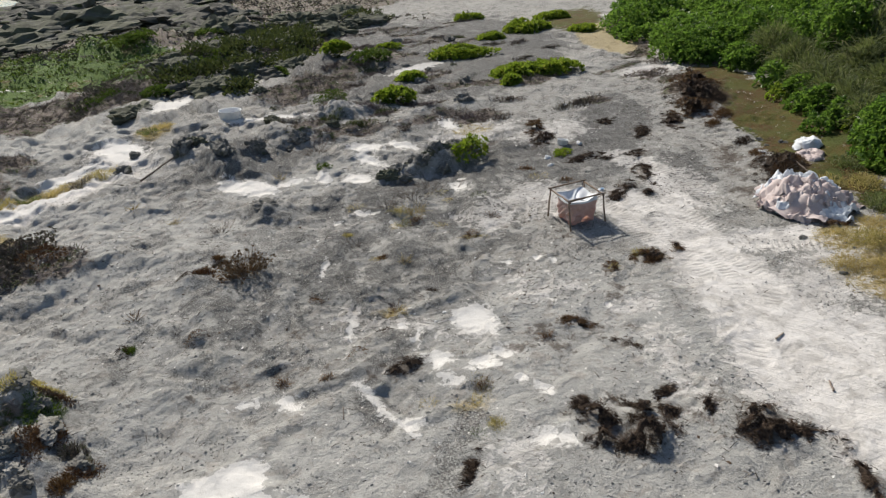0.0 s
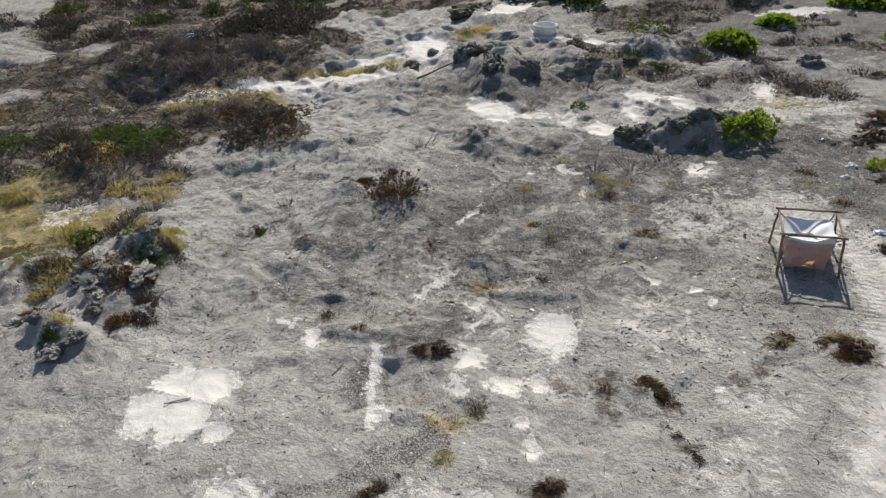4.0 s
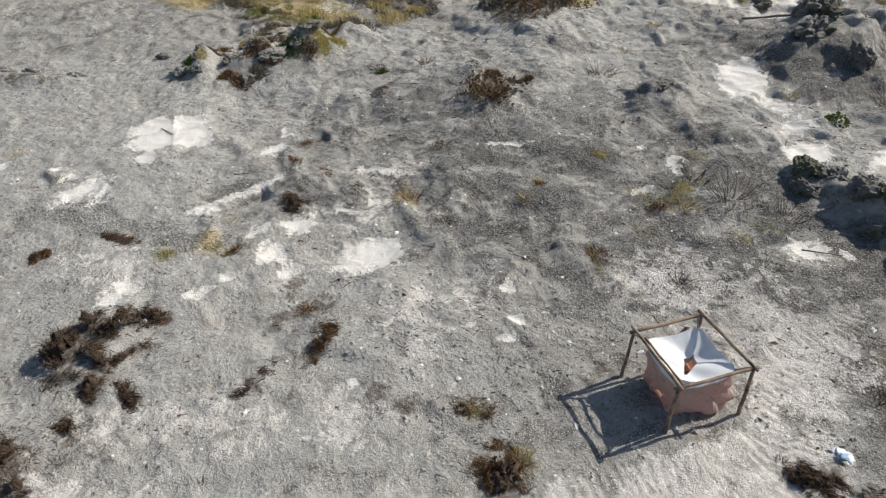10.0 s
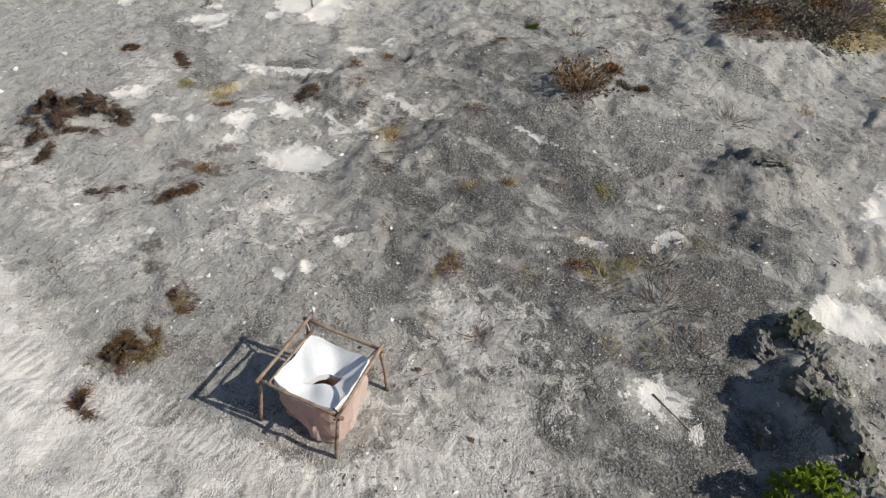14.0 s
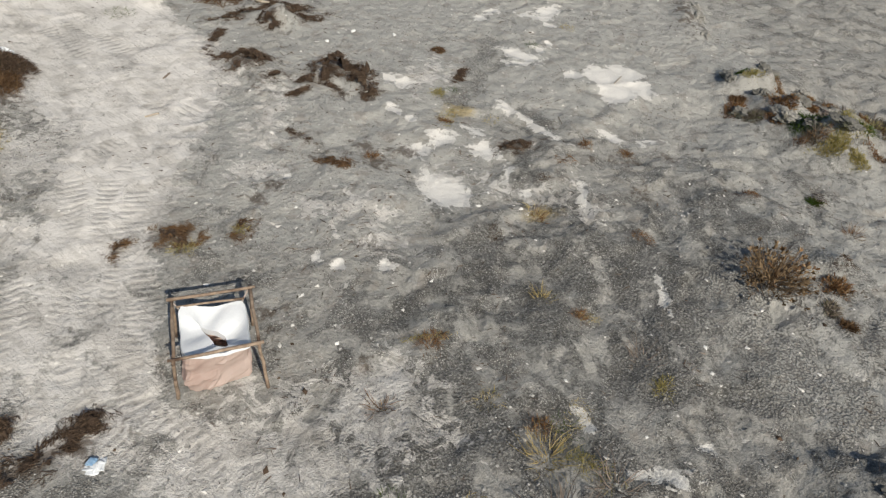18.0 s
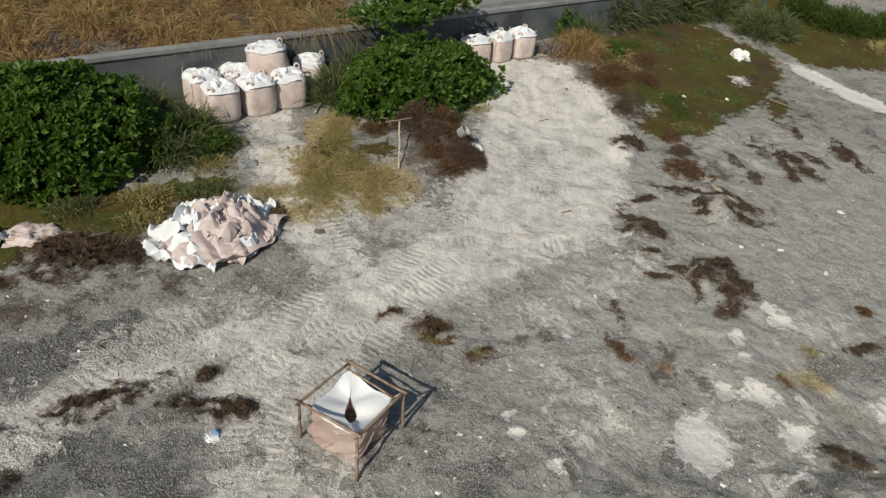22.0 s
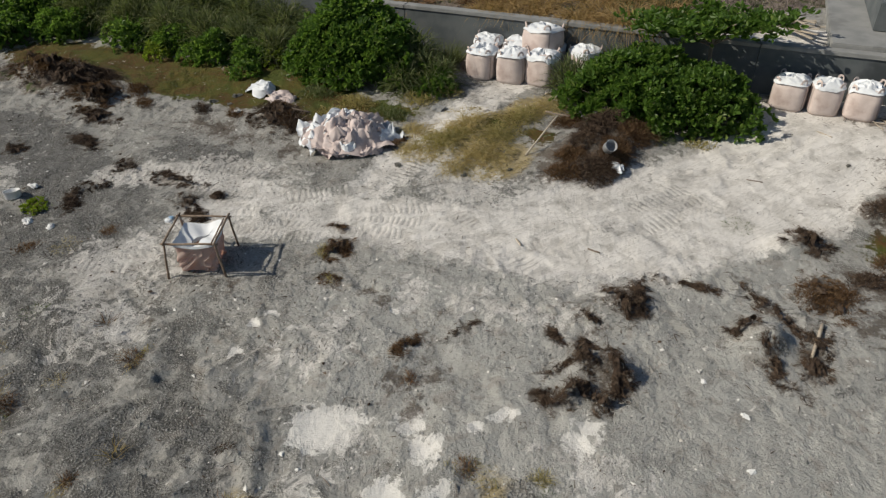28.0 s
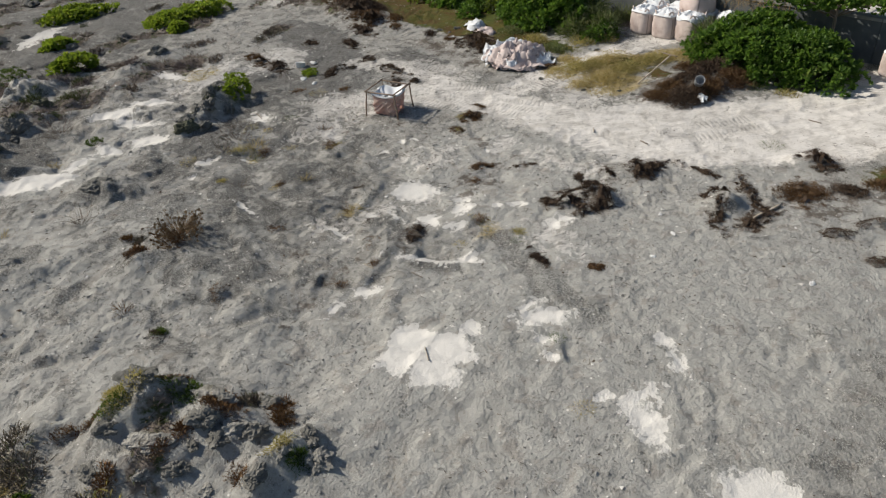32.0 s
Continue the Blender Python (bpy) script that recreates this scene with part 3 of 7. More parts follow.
def weed(x, y, a, b, turn, h, rusty):
    WEEDS.append((x, y, a, b, turn, h, rusty))
    area("dark", x, y, a * 1.05, b * 1.1, turn, 0.9)


weed(9.5, 13.75, 0.42, 0.28, 172, 0.14, 1)
weed(10.3, 13.9, 0.25, 0.12, 45, 0.1, 1)
weed(8.35, 13.7, 0.28, 0.18, 60, 0.1, 1)
weed(8.2, 3.25, 0.65, 0.45, 4, 0.14, 1)
weed(2.76, 7.18, 0.17, 0.09, 124, 0.06, 1)
weed(7.7, 7.5, 0.52, 0.37, 20, 0.28, 0)
weed(7.9, 7.2, 0.6, 0.2, 160, 0.1, 0)
weed(9.98, 3.1, 0.5, 0.4, 60, 0.2, 0)
weed(5.67, 7.95, 0.52, 0.27, 10, 0.32, 0)
weed(5.11, 8.72, 0.44, 0.24, 117, 0.28, 0)
weed(4.99, 8.23, 0.35, 0.2, 119, 0.24, 0)
weed(5.85, 8.95, 0.32, 0.09, 117, 0.1, 0)
weed(5, 9.22, 0.3, 0.12, 60, 0.08, 0)
weed(5.94, 8.45, 0.34, 0.16, 28, 0.22, 0)
weed(6.67, 8.95, 0.25, 0.1, 21, 0.06, 0)
weed(7.13, 8.34, 0.4, 0.15, 45, 0.1, 0)
weed(6.3, 8.4, 0.3, 0.16, 0, 0.1, 0)
weed(2.3, 11.82, 0.4, 0.2, 18, 0.1, 0)
weed(6.89, 10.79, 0.32, 0.1, 136, 0.06, 0)
weed(7.62, 4.56, 0.95, 0.17, 21, 0.1, 0)
weed(6.98, 5.35, 0.5, 0.17, 130, 0.16, 0)
weed(6.05, 5.1, 0.42, 0.21, 12, 0.14, 0)
weed(8.4, 5.9, 0.7, 0.12, 75, 0.06, 0)
weed(6.35, 4.14, 0.99, 0.24, 154, 0.1, 0)
weed(5.79, 0.25, 1.2, 0.3, 139, 0.08, 0)
weed(4.61, -1.68, 0.9, 0.24, 126, 0.08, 0)
weed(13.22, 20.53, 0.34, 0.28, 36, 0.12, 0)
weed(12.45, 18.8, 0.85, 0.26, 71, 0.12, 0)
weed(11.2, 18, 0.7, 0.22, 30, 0.1, 0)
weed(11.63, 17.3, 0.19, 0.12, 73, 0.06, 0)
weed(11.48, 21.1, 0.6, 0.2, 16, 0.1, 0)
weed(12.1, 20.78, 0.37, 0.2, 86, 0.08, 0)
weed(10.67, 17.51, 0.35, 0.2, 47, 0.08, 0)
weed(2.58, 8.57, 0.37, 0.1, 56, 0.06, 0)
weed(11.05, 23.7, 0.6, 0.4, 60, 0.2, 0)
weed(6.3, 11.85, 0.35, 0.14, 150, 0.06, 1)
# dark seaweed stains
dark(6.43, 11.75, 0.55, 0.18, 145)
dark(5.55, 11.5, 0.55, 0.28, 110)
dark(7.82, 12.7, 0.5, 0.18, 67)
dark(7.98, 15.86, 0.22, 0.18, 0)
dark(7.03, 17.22, 0.2, 0.18, 70)
dark(5.13, 11.74, 0.6, 0.28, 30)
dark(1.95, 11.93, 0.38, 0.22, 30)
dark(-0.55, 12.6, 0.9, 0.1, 179)
dark(18.9, 24.7, 2.4, 1.2, 70)
dark(16.4, 16.9, 1.2, 0.85, 34)
dark(14.1, 7.4, 2.2, 1.1, 132)
dark(8.5, 2.4, 1.2, 0.55, 104)
dark(11.3, 0.5, 1.2, 0.8, 108)
dark(13.4, -1.0, 1.2, 0.7, 108)
dark(8.9, -6.2, 1.4, 0.6, 91)
dark(13.6, -9.0, 1.5, 0.8, 91)
dark(12.4, -3.8, 1.4, 0.7, 100)
dark(14.7, 13.1, 0.5, 0.4, 30)
dark(11.3, 24.9, 0.9, 0.35, 60)
dark(14.6, 22.3, 0.8, 0.3, 60)
dark(16.3, 22.8, 1.0, 0.4, 70)
dark(0.2, 13.9, 0.5, 0.2, 50)
dark(-6.2, 5.2, 1.6, 0.3, 63)
dark(13.9, 24.1, 0.5, 0.25, 40)
dark(15.6, 18.6, 1.6, 0.5, 60)
dark(14.4, 16.2, 0.7, 0.4, 60)
dark(10.8, 23.3, 0.9, 0.35, 60)
dark(8.9, 24.0, 0.7, 0.3, 10)
dark(7.3, 2.6, 0.7, 0.4, 120)
dark(15.3, -1.3, 1.2, 0.6, 70)
area("coarse", 12.0, 43.0, 9.0, 13.0, -20, 0.3)
area("heath", -9.0, 40.0, 6.0, 2.0, 0, 0.5)
area("heath", -12.0, 36.5, 5.0, 1.2, 10, 0.5)
area("coarse", 8.2, 21.6, 2.2, 1.5, 20, 0.5)
area("silt", -2.5, 7.0, 5.5, 4.2, 30, 0.3)
area("silt", -3.6, 12.0, 3.0, 2.2, 30, 0.2)
area("silt", 2.5, 5.0, 4.5, 3.0, 20, 0.5)
area("silt", 5.5, 0.5, 4.0, 3.0, 20, 0.4)
area("silt", 8.2, 5.2, 2.6, 2.6, 20, 0.4)
area("silt", 6.3, 11.0, 3.6, 3.2, 70, 0.4)
area("silt", 5.0, 6.0, 4.0, 2.6, 20, 0.4)
area("silt", 1.5, 8.0, 3.5, 2.0, 30, 0.4)
area("coarse", 0.6, 17.6, 3.8, 2.6, 20, 0.15)
area("coarse", 6.5, 19.2, 2.0, 1.0, 40, 0.4)
area("coarse", 10.6, 20.6, 2.2, 1.4, 40)
area("coarse", 12.6, 21.6, 3.0, 1.3, 60)
area("coarse", 13.9, 18.6, 1.6, 0.7, 60)
area("coarse", 9.4, 22.6, 2.0, 1.2, 30)
area("coarse", 14.6, 24.4, 3.0, 1.5, 60)
area("coarse", 1.0, 19.0, 1.2, 0.6, 0)
area("coarse", 4.5, 21.0, 2.0, 0.8, 10)
area("coarse", 0.0, 26.0, 3.0, 1.2, 20)
# moss and low green growth
area("moss", 18.6, 19.6, 2.2, 0.95, 62)
area("moss", 18.0, 16.2, 2.6, 0.8, 62)
area("moss", 20.3, 23.8, 2.6, 1.5, 62)
area("moss", 19.5, 21.4, 2.4, 1.5, 62)
area("moss", 20.9, 26.4, 2.4, 1.4, 62)
area("moss", 19.3, 17.6, 2.4, 1.2, 68)
area("moss", 10.2, -5.2, 5.0, 2.3, 88)
area("moss", 12.4, -3.0, 3.6, 1.7, 110)
area("moss", 13.9, -11.0, 2.4, 1.3, 87)
area("moss", 8.0, -16.0, 5.0, 4.0, 90)
area("moss", 9.4, -0.5, 1.9, 1.0, 85)
area("moss", 11.6, -2.2, 2.0, 1.4, 100)
area("moss", 10.0, 0.9, 1.0, 0.5, 110)
area("moss", 10.8, 4.3, 0.35, 0.25, 119)
area("moss", 15.9, 10.0, 1.0, 0.4, 130)
area("turf", -11.0, 49.0, 10.0, 5.5, 8, 0.6)
area("turf", -4.5, 43.5, 3.5, 2.0, 165, 0.6)
area("turf", -16.0, 58.0, 10.0, 5.0, 5, 0.6)
area("turf", -26.0, 48.0, 10.0, 6.0, 10, 0.6)
area("turf", -34.0, 62.0, 16.0, 8.0, 10, 0.6)
area("turf", -34.0, 74.0, 17.0, 7.0, 5, 0.6)
area("turf", -31.0, 54.0, 12.0, 5.0, 10, 0.6)
area("turf", -9.5, 53.5, 7.0, 3.5, 170, 0.6)
area("moss", -20.0, 20.0, 3.0, 1.2, 10, 0.6)
area("moss", 24.0, 46.0, 5.0, 2.0, 60, 0.6)
area("moss", 17.3, 15.5, 1.5, 0.9, 70)
area("moss", 16.9, 13.6, 1.1, 0.6, 70)
area("moss", 16.6, 16.2, 1.0, 0.7, 60)
area("moss", 18.2, 18.4, 1.5, 1.1, 62)
# dry grass and straw
area("dry", 14.5, 11.5, 1.5, 1.0, 110)
area("dry", 13.6, 10.1, 1.2, 0.8, 130)
area("moss", 15.0, 8.9, 0.5, 0.4, 40)
area("dry", 15.3, 10.4, 1.4, 0.8, 150)
area("dry", 16.3, 11.2, 0.9, 0.5, 120)
area("dry", 16.7, 9.2, 1.2, 0.6, 141)
area("dry", -12.1, 13.9, 2.2, 1.1, 0)
area("dry", -9.6, 22.9, 3.0, 1.4, 155)
area("dry", -6.9, 26.9, 2.4, 0.5, 30, 0.9)
area("dry", -3.6, 32.8, 1.1, 0.6, 60, 0.8)
area("dry", 13.1, -2.7, 1.7, 0.9, 106)
area("dry", 23.5, 38.0, 3.0, 6.0, -20)
area("heath", 24.0, 16.0, 11.0, 3.0, 71)
area("heath", 27.5, 8.0, 12.0, 5.0, 71)
area("dry", 9.0, 26.0, 0.9, 0.5, 0)
area("dry", 3.1, 10.2, 0.3, 0.2, 0)
area("dry", 2.6, 14.1, 0.3, 0.2, 0)
# brown heath
area("heath", -7.3, 20.7, 2.7, 1.2, 151)
area("heath", -10.6, 19.0, 2.0, 1.0, 140)
area("heath", -12.6, 31.5, 5.0, 1.6, 160)
area("heath", -11.3, 17.6, 3.2, 1.4, 155)
area("heath", -17.5, 16.5, 5.0, 2.4, 171)
area("heath", -14.5, 28.5, 6.0, 2.6, 15)
area("heath", -16.0, 22.6, 3.5, 1.4, 165)
area("heath", -21.0, 33.0, 8.0, 4.0, 10)
area("heath", -1.0, 45.5, 7.0, 3.0, 40)
area("heath", -8.0, 58.0, 10.0, 4.0, 10)
area("heath", 4.0, 37.0, 3.0, 1.5, 20, 0.8)
area("heath", 0.5, 50.0, 8.0, 5.0, 20)
area("heath", -2.0, 74.0, 22.0, 12.0, 0)
area("heath", -8.0, 110.0, 40.0, 28.0, 0)
area("heath", 30.0, 110.0, 30.0, 30.0, 0)
area("heath", -14.0, 62.0, 12.0, 4.0, 10)
area("heath", 24.5, 33.0, 5.0, 3.0, 65)
area("heath", 27.0, 41.0, 5.5, 3.0, 60)
area("heath", -15.0, 19.5, 7.5, 4.6, 30, 0.6)
area("heath", -14.5, 26.5, 6.0, 2.6, 10, 0.6)
area("dry", -11.3, 15.6, 2.2, 0.9, 40)
area("dry", -13.4, 12.4, 2.4, 0.9, 20)
area("heath", -5.9, 12.3, 0.9, 0.3, 30)
area("heath", -24.0, 38.5, 9.0, 4.2, 10)
area("heath", -15.5, 42.0, 6.0, 2.0, 175)
area("heath", -6.0, 38.8, 2.2, 1.1, 30)
area("heath", -21.5, 25.0, 3.0, 2.2, 10)
area("silt", -3.0, 19.5, 4.2, 3.0, 150, 0.7)
area("silt", -5.5, 23.4, 3.4, 1.8, 150, 0.7)
area("silt", -4.5, 16.0, 2.8, 1.8, 30, 0.7)
area("silt", -9.0, 33.5, 5.0, 3.6, 20, 0.6)
area("silt", 2.0, 23.6, 3.0, 1.4, 10, 0.7)

_rng = random.Random(9)
for _ in range(46):
    _y = 27 + 32 * _rng.random()
    area("heath", _rng.uniform(0, 10) + 0.36 * (_y - 27), _y, _rng.uniform(0.5, 1.5) * (0.7 + _y / 60), _rng.uniform(0.25, 0.6), _rng.uniform(-30, 30), 0.9)
dark(15.8, 16.3, 0.8, 0.6, 34)
for _ in range(10):
    dark(_rng.uniform(5, 11), _rng.uniform(-7, 3), _rng.uniform(0.25, 0.8), _rng.uniform(0.12, 0.25), _rng.uniform(60, 150))
area("moss", 14.0, -5.2, 2.2, 0.9, 71)
area("moss", 12.6, -7.6, 3.2, 2.2, 75)
area("moss", 12.0, -5.0, 2.2, 1.8, 90)
area("moss", 7.4, -4.2, 1.3, 0.5, 110, 0.8)
area("moss", 8.2, -12.5, 2.5, 1.5, 120)
dark(13.0, -7.6, 1.3, 0.8, 75)
dark(9.0, -8.0, 1.2, 0.6, 120)
for _x, _y, _a, _b in ((14.9, -6.2, 1.5, 0.6), (14.6, -3.6, 1.2, 0.7), (15.6, -0.9, 0.9, 0.4)):
    dark(_x, _y, _a, _b, 71)
for _ in range(14):
    area("heath", _rng.uniform(14, 22), _rng.uniform(25, 36), _rng.uniform(0.5, 1.4), _rng.uniform(0.25, 0.6), _rng.uniform(0, 60), 0.9)
area("dry", -9.5, 13.5, 2.5, 1.0, 30, 0.7)
area("dry", -14.0, 9.5, 3.0, 1.2, 10, 0.7)
area("heath", -9.0, 16.2, 2.0, 1.0, 40, 0.7)
area("heath", -12.5, 11.2, 2.2, 0.8, 20, 0.7)
area("moss", -9.8, 12.2, 1.5, 0.5, 20, 0.7)

ROADS, TREADS = [], []


def road(width, cap, *pts):
    ROADS.append((width, cap, pts))


def tread(*pts):
    TREADS.append(pts)


road(1.75, 0.3, (16.4, 0.2), (14.3, 1.8), (13.0, 3.7))
road(1.7, 0.1, (13.0, 3.7), (11.4, 6.4), (10.5, 8.6))
road(0.95, 0.17, (10.5, 8.6), (10.5, 11.0), (10.7, 13.0))
road(0.95, 0.08, (10.7, 13.0), (11.0, 15.0), (10.6, 17.0))
road(0.95, 0.12, (10.6, 4.6), (9.6, 6.6), (9.5, 8.8), (10.2, 11.2), (10.8, 13.6))
road(0.55, 0.0, (10.6, 17.0), (9.6, 18.1), (8.8, 19.2))
road(0.45, 0.09, (11.3, 15.0), (12.3, 17.0), (12.8, 19.2), (12.6, 20.8))
road(0.9, 0.24, (15.3, -0.6), (13.0, 0.9), (11.2, 2.6), (10.4, 4.6))
road(1.0, 0.3, (20.4, 8.0), (20.0, 5.4), (19.7, 3.0), (19.3, 0.6))
road(0.6, 0.12, (12.2, 13.3), (14.6, 12.6), (17.0, 10.9), (18.9, 9.4))
road(0.75, 0.26, (-13.0, 22.6), (-11.6, 23.8), (-10.2, 24.8), (-8.3, 25.4), (-6.6, 26.1), (-5.3, 27.4), (-4.7, 29.2))
road(0.8, 0.3, (19.0, 29.5), (21.5, 30.5), (24.5, 36.0), (27.0, 46.0))
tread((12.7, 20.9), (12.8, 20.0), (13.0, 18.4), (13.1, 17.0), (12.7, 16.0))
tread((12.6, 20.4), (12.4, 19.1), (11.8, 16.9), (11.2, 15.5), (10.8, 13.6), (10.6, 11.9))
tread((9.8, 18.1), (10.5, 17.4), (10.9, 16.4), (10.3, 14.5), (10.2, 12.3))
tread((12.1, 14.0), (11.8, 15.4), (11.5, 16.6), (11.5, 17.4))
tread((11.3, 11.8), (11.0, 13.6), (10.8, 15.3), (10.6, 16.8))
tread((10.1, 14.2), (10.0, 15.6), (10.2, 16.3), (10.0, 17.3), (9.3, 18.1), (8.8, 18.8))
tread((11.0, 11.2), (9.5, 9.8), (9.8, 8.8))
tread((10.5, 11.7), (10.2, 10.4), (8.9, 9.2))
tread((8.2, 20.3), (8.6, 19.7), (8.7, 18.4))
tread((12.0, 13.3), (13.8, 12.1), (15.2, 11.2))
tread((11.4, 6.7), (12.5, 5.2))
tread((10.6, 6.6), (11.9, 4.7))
GROOVES = []


def groove(*pts):
    GROOVES.append(pts)


groove((10.1, 7.2), (11.7, 4.9), (14.2, 2.0), (15.9, -0.2))
groove((11.4, 6.7), (12.8, 4.9), (15.2, 2.4), (16.6, 0.7))
groove((10.9, 7.3), (12.3, 5.0), (14.8, 2.3))
groove((6.4, 16.5), (5.7, 16.1), (4.7, 15.4))
groove((6.0, 17.7), (5.4, 17.3), (4.7, 17.1))
groove((5.9, 18.0), (5.8, 18.7), (6.3, 19.3), (7.0, 19.6))
groove((5.9, 19.1), (6.3, 19.4), (7.0, 19.7), (7.6, 19.9))
groove((-0.6, 6.1), (-0.2, 6.7), (0.5, 6.9))
groove((1.7, 8.5), (2.4, 9.1), (3.0, 9.8))
groove((5.2, 16.2), (6.3, 16.6), (7.0, 16.6))
groove((3.9, 14.2), (4.2, 14.8), (4.9, 14.6))
groove((5.6, 16.3), (4.8, 15.7), (4.0, 15.7))
groove((2.7, 15.7), (3.6, 16.3), (4.2, 17.0))
groove((-0.1, 4.9), (-2.3, 3.6))
groove((0.9, 12.3), (1.8, 13.0), (3.6, 13.5))


def stroke(x, y, pts, width):
    """Signed distance into a wide line, and the way along it."""
    best, along, run = np.full(x.shape, -9.0), np.zeros(x.shape), 0.0
    for (ax, ay), (bx, by) in zip(pts, pts[1:]):
        ln = math.hypot(bx - ax, by - ay)
        t = np.clip(((x - ax) * (bx - ax) + (y - ay) * (by - ay)) / ln ** 2, 0, 1)
        d = width - np.hypot(x - ax - t * (bx - ax), y - ay - t * (by - ay))
        hit = d > best
        best, along = np.where(hit, d, best), np.where(hit, run + t * ln, along)
        run += ln
    return best, along


WALL_AT, WALL_RUN, WALL_TURN = 17.29, 0.34, 71.2


def wall_x(y):
    return WALL_AT + WALL_RUN * y


def warped(x, y, k=0.42):
    """Places pushed about a little, for uneven outlines."""
    return x + k * (fbm(x + 31, y + 7, 1.3, 3) - 0.5) * 2, y + k * (fbm(x - 13, y + 51, 1.3, 3) - 0.5) * 2


def ground_z(x, y, level=False):
    """Height of the ground, in metres; level: without the mounds and the small relief."""
    x, y = np.asarray(x, float), np.asarray(y, float)
    front = (wall_x(y) - x) * 0.947
    z = 0.32 * step(8, 0.5, front) * step(40, 26, y) + 0.22 * step(4, -2, y) * step(8, 14, x)
    z = z + 0.16 * step(3, -1, x) * step(10.5, 15, y) + 0.2 * step(22, 30, y)
    z = z - 0.1 * step(-4, -8, x)
    if level:
        return z
    rough = 0.035 + 0.105 * step(7.0, 11.5, y) * step(8.5, 5.5, x) + 0.09 * step(20, 25, y) * step(12, 8, x) + 0.1 * step(27, 34, y) + 0.04 * step(-4, -7, x)
    gx, gy = warped(x, y, 0.7)
    z = z + rough * ((fbm(gx, gy, 0.55, 2) - 0.5) * 2.2 + (fbm(gx * 0.8 + 40, gy * 1.2, 1.5, 2) - 0.5) * 1.1)
    z = z + rough * 0.22 * (fbm(x + 11, y + 90, 5.0, 2) - 0.5)
    trodden = step(8.2, 10.0, x + 1.2 * (fbm(x + 3, y, 0.5, 2) - 0.5)) * step(22, 18, y)
    lumpy = np.clip(3.2 * fbm(x + 61, y + 23, 0.55, 3) - 1.15, 0.15, 1) * (1 - 0.6 * trodden)
    clod = fbm(gx * 1.0 + 7, gy * 1.3 + 19, 2.1, 4, 0.62)
    z = z + 0.2 * lumpy * (np.maximum(clod, 0.42) - 0.5) - 0.07 * lumpy * np.abs(2 * fbm(x + 5, y + 44, 1.6, 3, 0.6) - 1) ** 0.7
    ridge = 1 - np.abs(2 * fbm(gx * 1.15 + 70, gy * 0.85, 0.9, 2) - 1)
    z = z + rough * 0.9 * (ridge - 0.75)
    for cx, cy, a, b, turn, h, sharp in MOUNDS:
        d2 = oval(x, y, cx, cy, a, b, turn) ** 2
        lump = h * np.exp(-(d2 ** sharp) * 0.9)
        z = z + lump * (0.45 + 1.1 * fbm(x + cx, y + cy, 1.5, 4, 0.6))
    shore = y * 0.97 - x * 0.25 + 4 * fbm(x, y, 0.05, 2)
    z = z - 3.4 * np.maximum(step(150, 175, shore), step(-19, -24, x) * step(100, 110, shore)) - 0.6 * step(36, 60, y)
    wx, wy = warped(x, y)
    fade = np.clip(1.9 * fbm(x + 5, y + 60, 0.8, 2) - 0.45, 0, 1)
    for pts in GROOVES:
        d = 0.34 - stroke(wx, wy, pts, 0.34)[0]
        z = z + 0.3 * fade * (0.055 * np.exp(-((d - 0.27) / 0.16) ** 2) - 0.085 * np.exp(-(d / 0.14) ** 2))
    bank = step(27.5, 22.5, y)
    z = np.where(front < -0.12, z * (1 - bank) + bank * (1.72 + 0.25 * step(-0.5, -6, front)) + bank * 0.1 * fbm(x, y, 0.8, 2) + (1 - bank) * 0.9 * step(0, -8, front), z)
    return z


def clean(x, y, moss=True):
    """Where loose litter may lie: off the white sand, the track and, if asked, the moss."""
    wx, wy = warped(x, y, 0.2)
    free = np.ones(x.shape, bool)
    for kind in ("sand", "moss") if moss else ("sand",):
        for cx, cy, a, b, turn, _ in FIELDS[kind]:
            free &= oval(wx, wy, cx, cy, a, b, turn) > 1.0
    for width, cap, pts in ROADS[:5]:
        free &= stroke(wx, wy, pts, width)[0] < -0.1
    return free


def gz(x, y):
    return float(ground_z(np.array([x]), np.array([y]))[0])


